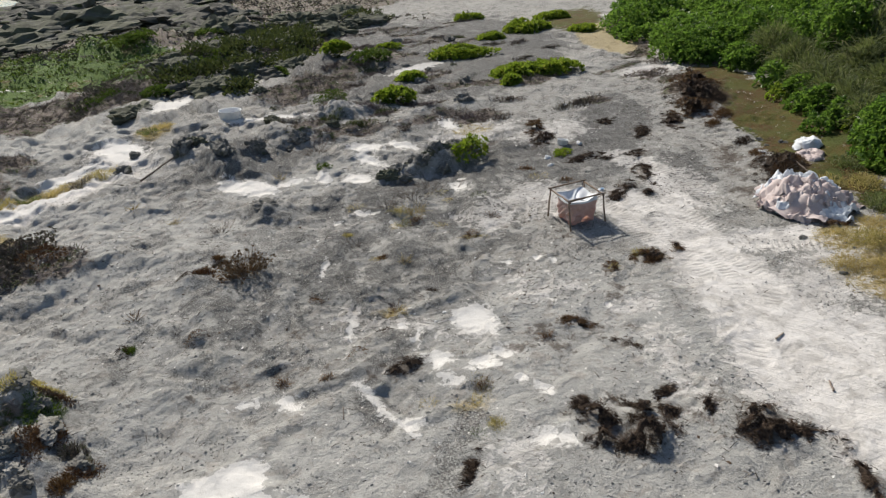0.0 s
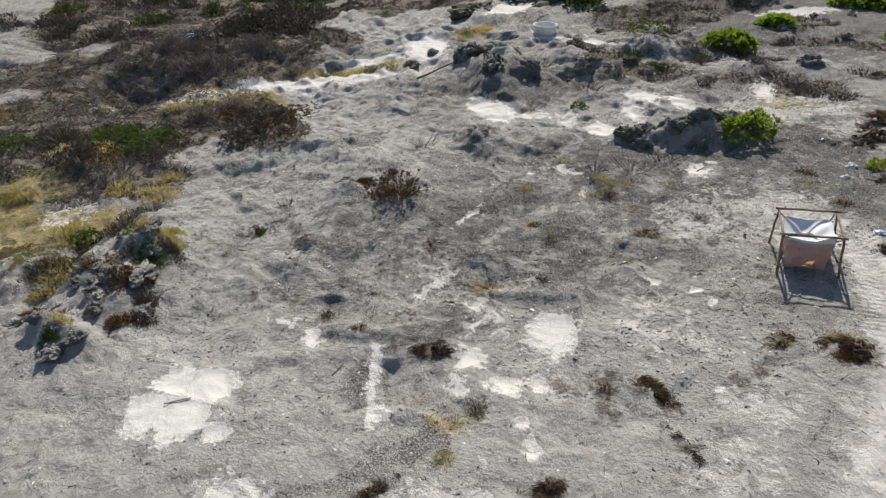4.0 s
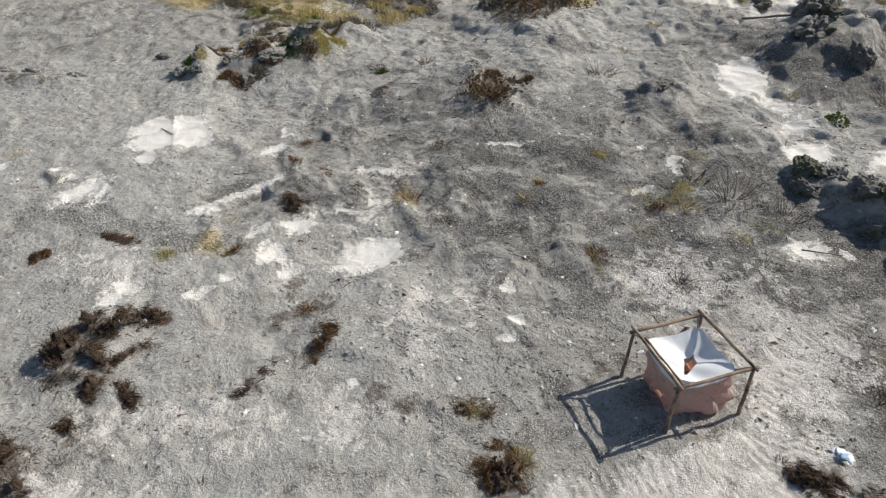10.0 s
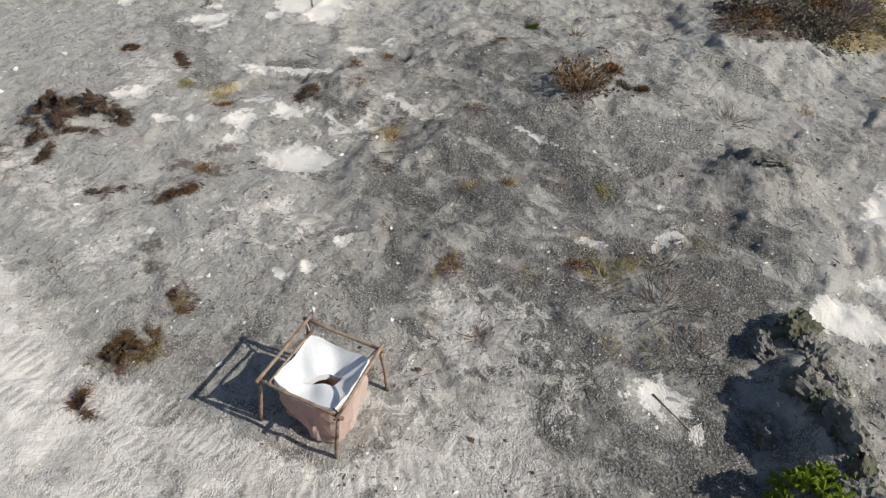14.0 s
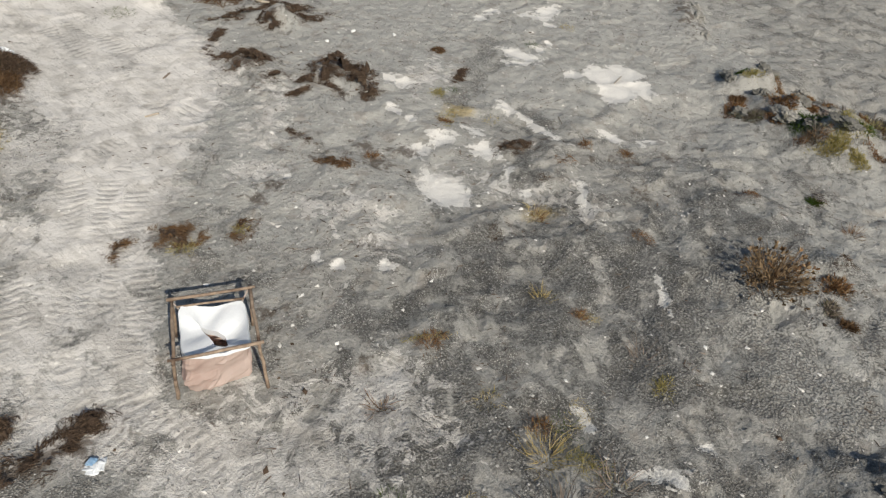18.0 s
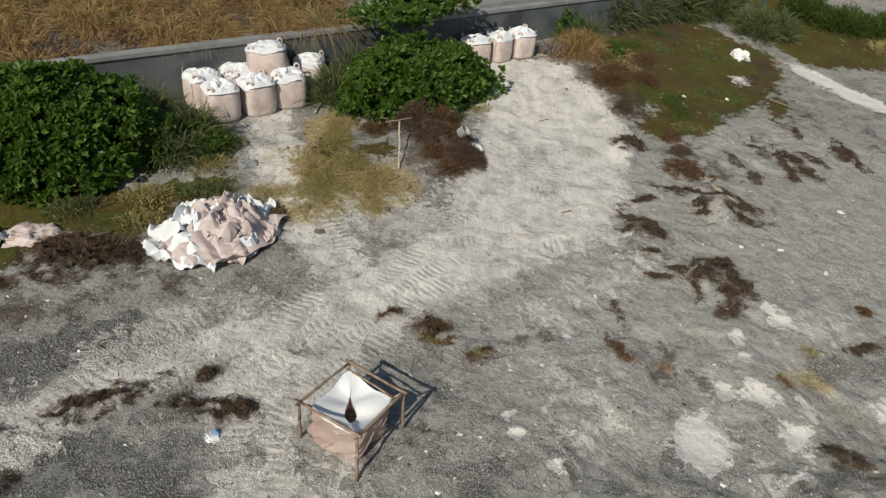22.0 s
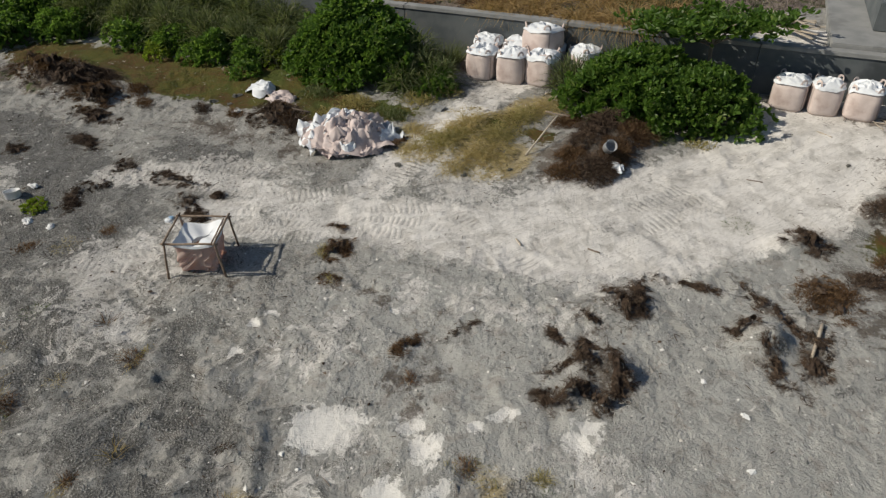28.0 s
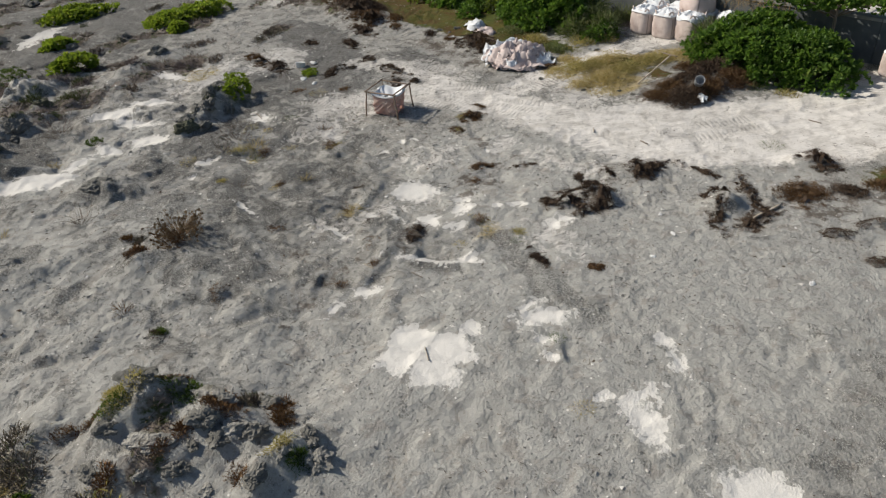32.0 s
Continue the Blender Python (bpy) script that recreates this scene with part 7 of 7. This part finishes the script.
straw_tuft(3.5, 10.57, 0.42, 0.27, 80)
straw_tuft(2.85, 16.95, 0.3, 0.18, 160)
straw_tuft(4.36, 19.16, 0.48, 0.26, 58)
straw_tuft(4, 19.78, 0.3, 0.3, 78)
straw_tuft(5.68, 20.38, 0.36, 0.16, 21)
straw_tuft(3.85, 18.71, 0.26, 0.2, 89)
straw_tuft(5.87, 19.78, 0.19, 0.16, 68)
straw_tuft(3.31, 9.37, 0.26, 0.12, 99)
straw_tuft(5.55, 16.9, 0.4, 0.15, 176)
straw_tuft(5.9, 16.85, 0.3, 0.12, 176)
for i, (x, y, a, b, h) in enumerate(((16.1, 16.7, 0.8, 0.5, 0.2), (15.6, 16.2, 0.5, 0.4, 0.15), (16.9, 17.1, 0.6, 0.4, 0.15), (18.6, 24.6, 1.0, 0.6, 0.3), (19.3, 25.9, 0.9, 0.6, 0.3), (17.6, 23.2, 0.8, 0.5, 0.25), (18.1, 22.2, 0.6, 0.4, 0.2), (18.9, 23.6, 0.8, 0.4, 0.2), (17.2, 21.6, 0.5, 0.3, 0.15), (17.0, 19.6, 0.6, 0.3, 0.12), (16.6, 18.4, 0.5, 0.3, 0.12))):
    tussock("seaweed_mound", x, y, a, b, h, 34, int(5000 * a * b), 0.18, 0.012, (FUZZ, WRACK)[i % 2], "twiggy dark heap of dried seaweed at the edge of moss", 590 + i, 0.4, "", -0.2, "seaweed")
dead_stalks(16.0, 16.5, 0.7, 0.5, 60, 33, TWIG, "pale dead twigs on a seaweed heap")
WEED = "fuzzy mound of rusty brown dried seaweed beside the shrub"
for i, (x, y, a, b, turn, h) in enumerate(((13.0, 7.4, 0.9, 0.6, 130, 0.4), (12.9, 8.3, 0.6, 0.45, 100, 0.2), (13.7, 6.9, 0.8, 0.5, 150, 0.35), (15.3, 7.0, 0.9, 0.7, 120, 0.6), (14.8, 6.1, 0.8, 0.55, 130, 0.4), (15.9, 8.0, 0.6, 0.45, 130, 0.3), (14.3, 7.6, 0.7, 0.5, 130, 0.3), (13.6, 8.1, 0.6, 0.4, 90, 0.2))):
    tussock("seaweed_mound", x, y, a, b, h, turn, int(9000 * a * b), 0.17, 0.012, FUZZ if i % 3 else WRACK, WEED, 560 + i, 0.4, "", -0.3, "seaweed")
for i, (x, y, a, b, turn, h) in enumerate(((8.1, 3.3, 0.9, 0.6, 104, 0.12), (11.2, 0.9, 0.5, 0.4, 108, 0.3), (12.5, -0.9, 1.3, 0.8, 108, 0.5), (12.5, -3.8, 1.0, 0.5, 100, 0.25), (8.7, 2.2, 0.6, 0.4, 90, 0.15), (11.6, -2.0, 0.9, 0.6, 100, 0.3), (9.3, 1.4, 0.6, 0.4, 110, 0.2))):
    tussock("seaweed_mound", x, y, a, b, h, turn, int(6500 * a * b), 0.15, 0.012, FUZZ if i % 3 != 1 else WRACK, "fuzzy rust-brown mound of dried seaweed at the edge of moss", 570 + i, 0.4, "", -0.3, "seaweed")
for i, (x, y) in enumerate(((-2.15, 17.1), (-2.0, 14.6), (-3.6, 14.9), (0.9, 15.3), (2.2, 13.2), (1.4, 12.6), (3.7, 14.6))):
    seaweed(x, y, 0.3, 0.18, 40 * i, 0.12, 160, 580 + i, RUST if i % 2 else None, "small brown tuft of dead plants in the gravel", "dead_tuft", "dead plant")



# loose shreds of seaweed and twigs, thickest round the clumps
def shreds(n, seed, x0, x1, y0, y1, cut, material, label, length=0.13, anywhere=False):
    rng = np.random.RandomState(seed)
    x, y = x0 + (x1 - x0) * rng.rand(n), y0 + (y1 - y0) * rng.rand(n)
    keep = (fbm(x + 3 * seed, y - seed, 0.9, 4, 0.6) > cut) & (wall_x(y) - x > 0.5)
    if not anywhere:
        keep &= clean(x, y)
    x, y = x[keep], y[keep]
    m = len(x)
    root = np.stack([x, y, ground_z(x, y) + 0.003 + 0.008 * rng.rand(m)], -1)
    way = unit(np.stack([rng.randn(m), rng.randn(m), rng.randn(m) * 0.25 + 0.1], -1))
    v, f = ribbons(rng, root, way, 0.05 + length * rng.rand(m), 0.006 + 0.014 * rng.rand(m), 0.3)
    tagged(link("seaweed_shreds", v, f, material), label, "seaweed", kind="stuff")


shreds(18000, 1, 3.5, 19, -4, 27, 0.6, WRACK, "loose dark seaweed shreds strewn over the yard")
shreds(7000, 2, -8, 8, 5, 30, 0.63, WRACK, "loose dark seaweed shreds strewn over the gravel")
shreds(5000, 4, 14.6, 16.6, -2.8, 0.4, 0.42, TWIG, "heaped grey twigs and flotsam beside the wall")
shreds(2600, 5, -6, 16, 3, 27, 0.55, WRACK, "thin dark weed stems strewn over the gravel", 0.22)
shreds(900, 6, 8.6, 16.5, -0.5, 12.5, 0.5, WRACK, "dark scraps of weed trodden into the pale track", 0.12, True)
shreds(4000, 3, -6, 16, 3, 27, 0.62, TWIG, "dead grey twigs strewn over the gravel")

# rocks
rng = np.random.RandomState(91)
for i in range(34):
    y = 27.5 + 20 * rng.rand()
    x, r = -6 + 18 * rng.rand() + 0.3 * (y - 27), 0.2 + 0.35 * rng.rand() ** 2
    rock("rock", x, y, r, r * 0.7, r * 0.6, 360 * rng.rand(), 900 + i, None if i % 3 else HUMMOCK, "rough grey coral rock lying on gravel", "loose rocks", -0.03)
CAPPED = "low weathered coral rock half buried in gravel"
for i, (x, y, a, b, h, turn) in enumerate(((-5.4, 14.2, 0.5, 0.25, 0.16, 110), (-4.9, 13.0, 0.6, 0.3, 0.2, 105), (-4.3, 12.2, 0.4, 0.25, 0.2, 100), (-5.0, 10.6, 0.5, 0.28, 0.24, 75), (-5.5, 12.3, 0.35, 0.2, 0.12, 60), (-6.2, 13.2, 0.6, 0.25, 0.14, 110), (-6.6, 9.95, 0.3, 0.22, 0.2, 4), (-7.0, 11.3, 0.4, 0.3, 0.24, 160), (-6.6, 5.6, 0.5, 0.2, 0.16, 66), (-6.15, 6.7, 0.4, 0.18, 0.14, 66), (-7.0, 4.8, 0.4, 0.18, 0.14, 60), (-7.6, 12.6, 0.4, 0.3, 0.2, 30))):
    rock("rock", x + 0.2, y - (0.9 if x < -3.9 and y > 9 else 0.0), a * 0.8, b * 1.0, h * 0.8, turn, 1 + i, LEDGE if i % 2 or i > 7 else ROCK, CAPPED)
for i, (x, y, r) in enumerate(((-5.2, 14.4, 0.35), (-5.0, 13.5, 0.45), (-4.8, 12.9, 0.4), (-4.4, 12.5, 0.35), (-4.2, 12.0, 0.35), (-4.5, 11.7, 0.3), (-5.5, 14.9, 0.3), (-5.2, 10.7, 0.3), (-5.7, 12.9, 0.25), (-4.9, 14.0, 0.3), (-7.0, 11.6, 0.35), (-7.9, 13.3, 0.5), (-7.5, 12.4, 0.4), (-3.68, 14.9, 0.2), (-1.95, 17.5, 0.35), (-1.5, 17.9, 0.25), (-7.0, 13.4, 0.3), (-1.54, 18.3, 0.2))):
    tussock("rock_plant", x + 0.2, y - (0.9 if x < -3.9 else 0.0), r * 1.0, r * 0.8, r * 0.5, 50 * i, int(2600 * r), 0.11, 0.016, (OLIVE, LAWN, RUST, HEATH, RUST, FUZZ)[i % 6], "low mat of olive and rust-brown plants on a rock", 940 + i, 0.3, "plants on the rocks", 0.2, "plant")
for i, (x, y, a, b, h, turn) in enumerate(((-8.2, 22.0, 1.2, 0.6, 0.35, 150), (-9.4, 22.3, 1.0, 0.6, 0.4, 150), (-10.2, 21.4, 0.8, 0.6, 0.35, 140), (-7.2, 21.2, 0.9, 0.5, 0.3, 150), (-10.4, 18.6, 1.1, 0.8, 0.4, 140), (-9.4, 17.8, 0.9, 0.6, 0.35, 150), (-11.6, 19.2, 1.1, 0.7, 0.4, 150), (-11.0, 17.0, 0.9, 0.6, 0.35, 150), (-12.9, 18.0, 1.2, 0.8, 0.45, 150), (-13.4, 25.9, 1.6, 0.9, 0.5, 10), (-15.4, 27.4, 1.6, 1.0, 0.5, 20), (-12.0, 28.0, 1.4, 0.8, 0.45, 0))):
    tussock("brush_mat", x, y, a, b, h, turn, int(1500 * a * b), 0.3, 0.016, BRUSHWOOD if i % 4 else HEATH, "tangled mat of grey-violet dead brush", 970 + i, 0.2, "dead brush mats", -0.1, "brush")
rng = np.random.RandomState(151)
for i, (cx, cy, a, turn) in enumerate(((-5.5, 13.1, 0.8, 165), (-5.05, 11.45, 0.6, 112), (-5.15, 10.15, 0.7, 172), (-6.4, 12.3, 0.8, 118), (-5.9, 11.2, 0.8, 70))):
    for k in range(3):
        u, r = a * (k - 1) / 1.2, 0.13 + 0.1 * rng.rand()
        x, y = cx + u * math.cos(radians(turn)) + 0.1 * rng.randn(), cy + u * math.sin(radians(turn)) + 0.1 * rng.randn() - 0.08
        rock("rock", x, y, r * 1.35, r, r * 0.8, turn + 30 * rng.randn(), 150 + 5 * i + k, LEDGE if k % 2 else ROCK, "pale jagged coral block in a gravel ledge", "coral ledge", -0.06)
for i, (x, y, a, b, h, turn, m) in enumerate(((-5.4, 13.25, 0.85, 0.32, 0.26, 165, OLIVE), (-5.75, 13.35, 0.5, 0.25, 0.22, 165, LAWN), (-4.6, 13.1, 0.5, 0.2, 0.16, 150, RUST), (-4.85, 11.6, 0.5, 0.3, 0.24, 112, RUST), (-4.75, 11.9, 0.4, 0.22, 0.2, 112, FUZZ), (-5.0, 10.2, 0.4, 0.16, 0.2, 172, OLIVE), (-6.2, 13.95, 0.8, 0.16, 0.12, 150, RUST), (-6.0, 12.0, 0.3, 0.2, 0.14, 0, RUST), (-5.7, 10.6, 0.4, 0.2, 0.14, 70, RUST), (-4.9, 13.5, 0.6, 0.16, 0.2, 160, OLIVE))):
    tussock("rock_plant", x, y, a, b, h, turn, int(4200 * a * b + 160), 0.1, 0.014, m, "low mat of olive and rust-brown plants on a rock", 955 + i, 0.3, "plants on the rocks", 0.2, "plant")
rng = np.random.RandomState(152)
for k in range(13):
    x, r = 4.5 + 0.27 * k, 0.16 + 0.2 * rng.rand()
    rock("rock", x, 22.35 + 0.27 * (x - 4.5) + 0.14 * rng.randn(), r * 1.3, r * 0.9, r * 0.8, 20 + 40 * rng.randn(), 180 + k, ROCK if k % 3 else HUMMOCK, "dark weathered coral rock on a gravel ridge", "rocks on the gravel ridge", -0.05)
rock("rock", 5.0, 21.8, 0.34, 0.2, 0.2, 20, 9, None, "dark weathered coral rock on a gravel ridge")
rock("rock", 6.5, 22.1, 0.3, 0.2, 0.2, 40, 10, None, "dark weathered coral rock on a gravel ridge")
rock("rock", 0.2, 21.3, 0.5, 0.3, 0.16, 120, 11, None, "low rough grey coral rock on a gravel mound", "loose rocks", -0.08)
rock("rock", -0.8, 26.4, 0.7, 0.4, 0.45, 110, 12)
rock("rock", -2.2, 27.6, 0.7, 0.5, 0.5, 90, 13)
rock("rock", 0.4, 27.0, 0.5, 0.35, 0.4, 150, 14)
rock("rock", 2.2, 28.0, 0.5, 0.35, 0.35, 150, 15)
rock("rock", 15.4, -3.6, 0.3, 0.24, 0.22, 0, 16, FOAM, "pale block of stone on moss")
rock("rock", 10.0, -8.2, 0.42, 0.34, 0.4, 0, 17, FOAM, "pale block of stone on moss")
rock("rock", 16.9, 11.9, 0.32, 0.26, 0.12, 30, 18, COPING, "flat pale stone slab half buried")
rng = np.random.RandomState(31)
for i in range(26):
    x, y = ((12.4 + 3.5 * rng.rand(), 9.0 + 4 * rng.rand()), (12.5 + 2.5 * rng.rand(), -2 + 3 * rng.rand()), (17 + 1.2 * rng.rand(), 18 + 3 * rng.rand()))[i % 3]
    r = 0.06 + 0.08 * rng.rand()
    rock("stone", x, y, r, r * 0.7, r * 0.6, 360 * rng.rand(), 70 + i, None, "small loose grey stone", "small loose stones")

rng = np.random.RandomState(41)
for i in range(16):
    x, y, turn, ln = 15.2 + 1.0 * rng.rand(), -3.2 + 3.4 * rng.rand(), 180 * rng.rand(), 0.3 + 0.6 * rng.rand()
    cc, ss = math.cos(radians(turn)) * ln / 2, math.sin(radians(turn)) * ln / 2
    tagged(pole("stick", (x - cc, y - ss, gz(x - cc, y - ss) + 0.02), (x + cc, y + ss, gz(x + cc, y + ss) + 0.05), 0.014, DRIFT if i % 3 else TWIG, None, 300 + i), "thin dry stick in a heap of flotsam by the wall", "stick", "flotsam sticks by the wall")
# sticks, tin, litter
pole_ob = pole("stick", (13.95, 9.3, gz(13.95, 9.3) + 0.02), (14.7, 8.4, 1.05), 0.028, DRIFT, None, 3)
tagged(pole_ob, "long pale wooden pole leaning on a seaweed heap", "pole")
tagged(pole("stick", (14.9, 8.75, 1.02), (14.45, 8.15, 1.1), 0.02, TWIG, None, 4), "short dark stick tied across a leaning pole", "stick")
for i, (x, y, ln, turn, r) in enumerate(((17.8, 17.6, 1.7, 32, 0.03), (16.6, 16.4, 0.9, 80, 0.025), (18.0, 8.2, 0.8, 120, 0.04), (-3.2, 26.9, 1.6, 30, 0.035), (6.75, 4.0, 1.1, 150, 0.035), (7.1, -4.4, 1.3, 175, 0.025),
                                         (-1.6, 9.3, 0.45, 40, 0.012), (0.75, 10.9, 0.35, 80, 0.01), (0.5, 12.1, 0.4, 70, 0.01), (6.7, 20.9, 0.7, 60, 0.012), (9.9, 9.6, 0.3, 20, 0.02), (9.6, 7.9, 0.3, 60, 0.02), (15.0, 0.9, 0.5, 30, 0.015), (12.8, 3.4, 0.4, 70, 0.015), (19.4, 27.0, 1.0, 20, 0.02))):
    c, s = math.cos(radians(turn)) * ln / 2, math.sin(radians(turn)) * ln / 2
    ob = pole("stick", (x - c, y - s, gz(x - c, y - s) + r), (x + c, y + s, gz(x + c, y + s) + r), r, DRIFT if i % 2 == 0 else TWIG, None, 60 + i)
    tagged(ob, "bleached driftwood stick lying on the ground" if i % 2 == 0 else "dark dead stick lying on the ground", "stick", "sticks on the ground")


def open_tin(name, x, y, z, r, h, material, tilt, label, category):
    """Open round container with wall, floor and rolled rim."""
    n, prof = 24, [(0.0, 0.0), (0.92, 0.0), (0.97, 0.04), (1.0, h / r * 0.97), (1.05, h / r), (1.0, h / r * 1.01), (0.94, h / r * 0.96), (0.9, 0.08), (0.0, 0.07)]
    v, f = [], []
    for q, zz in prof:
        v += [(q * r * math.cos(i / n * 6.28319), q * r * math.sin(i / n * 6.28319), zz * r) for i in range(n)]
    for k in range(len(prof) - 1):
        f += [(k * n + i, k * n + (i + 1) % n, (k + 1) * n + (i + 1) % n, (k + 1) * n + i) for i in range(n)]
    ob = link(name, v, f, material, None, True)
    ob.matrix_basis = pose(x, y, z, 0, tilt, 20)
    return tagged(ob, label, category)


open_tin("tin", 13.5, 7.15, gz(13.5, 7.15) + 0.3, 0.16, 0.24, TIN, -45, "dull metal tin lying open on seaweed", "tin")
open_tin("tub", -0.3, 32.4, gz(-0.3, 32.4), 0.5, 0.4, FOAM, 4, "pale round plastic tub standing on sand", "tub")
open_tin("tub", 11.4, 22.7, gz(11.4, 22.7) - 0.02, 0.2, 0.2, FOAM, 12, "small white and blue plastic tub on gravel", "tub")
empty_bag(10.45, 18.15, gz(10.45, 18.15), 0.26, 0.16, 0.04, 30, 21, LINER, 0, "flat scrap of white plastic on a wheel track", "plastic_scrap")
empty_bag(10.5, 18.1, gz(10.5, 18.1) + 0.05, 0.06, 0.04, 0.02, 60, 22, BLUE, 0, "small blue plastic scrap on gravel", "plastic_scrap")
empty_bag(13.15, 6.95, gz(13.15, 6.95) + 0.05, 0.5, 0.3, 0.15, 50, 23, LINER, 0, "white plastic scrap under seaweed", "plastic_scrap")
for i, (x, y, r) in enumerate(((10.1, 21.0, 0.14), (10.3, 21.7, 0.2), (12.0, 22.5, 0.16), (-5.5, 34.5, 0.3), (4.0, 2.7, 0.1), (13.6, 26.8, 0.15), (13.0, 31.5, 0.18), (9.0, -3.4, 0.1), (10.2, -2.2, 0.1), (5.6, 6.4, 0.07), (4.8, 5.9, 0.09), (3.7, 6.1, 0.08), (16.8, 18.4, 0.16))):
    rock("foam_piece", x, y, r, r * 0.7, r * 0.55, 40 * i, 90 + i, FOAM, "white piece of weathered foam on gravel", "foam pieces")


def rope_tangle(x, y, material, label, seed, spread=0.8, turns=7):
    rng = np.random.RandomState(seed)
    c = bpy.data.curves.new("rope", "CURVE")
    c.dimensions, c.bevel_depth = "3D", 0.02
    sp = c.splines.new("BEZIER")
    sp.bezier_points.add(turns * 3)
    z0 = gz(x, y)
    for bp in sp.bezier_points:
        px, py = x + rng.randn() * spread * 0.5, y + rng.randn() * spread * 0.35
        bp.co = (px, py, gz(px, py) + 0.04 + 0.25 * rng.rand())
        bp.handle_left_type = bp.handle_right_type = "AUTO"
    c.materials.append(material)
    return tagged(new("rope", c), label, "rope")


rope_tangle(-17.0, 30.6, BLUE, "tangle of faded blue rope and net", 3)


# ---- loose stones, bits and crumbs over the whole yard ----
def scatter(name, n, material, size, seed, label, x0, x1, y0, y1, flat=0.6, clump=0.0, category="gravel"):
    rng = np.random.RandomState(seed)
    x, y = x0 + (x1 - x0) * rng.rand(n), y0 + (y1 - y0) * rng.rand(n)
    keep = ((wall_x(y) - x) > 0.4) & (fbm(x + seed, y, 0.8, 3) > clump) & clean(x, y)
    x, y = x[keep], y[keep]
    m = len(x)
    r = size * (0.35 + rng.rand(m) ** 3 * 1.6)
    z = ground_z(x, y)
    octa = np.array([[1, 0, 0], [0, 1, 0], [-1, 0, 0], [0, -1, 0], [0, 0, 1], [0, 0, -0.6]])
    jit = octa[None] + rng.randn(m, 6, 3) * 0.28
    a = rng.rand(m) * 6.28
    ca, sa = np.cos(a)[:, None], np.sin(a)[:, None]
    st = 1 + rng.rand(m)[:, None] * 0.8
    lx, ly = jit[..., 0] * st, jit[..., 1]
    v = np.stack([x[:, None] + (lx * ca - ly * sa) * r[:, None], y[:, None] + (lx * sa + ly * ca) * r[:, None], z[:, None] + jit[..., 2] * r[:, None] * flat + r[:, None] * flat * 0.3], -1).reshape(-1, 3)
    tri = np.array([[0, 1, 4], [1, 2, 4], [2, 3, 4], [3, 0, 4], [1, 0, 5], [2, 1, 5], [3, 2, 5], [0, 3, 5]])
    f = ((np.arange(m) * 6)[:, None, None] + tri[None]).reshape(-1, 3)
    tagged(link(name, v, f, material), label, category, kind="stuff")


scatter("gravel_stones", 20000, STONE, 0.013, 1, "loose grey gravel stones", -8, 18, 0, 28, 0.7, 0.3)
scatter("gravel_stones", 26000, STONE, 0.015, 2, "coarser loose grey gravel stones", -7, 13, 5, 26, 0.7, 0.5)
scatter("white_bits", 2000, SHELL, 0.022, 3, "small white shells, coral and plastic bits", -8, 18, -3, 30, 0.5, 0.42)
scatter("brown_crumbs", 1500, WRACK, 0.024, 4, "loose brown seaweed crumbs and twigs", -6, 18, -3, 28, 0.5, 0.56)
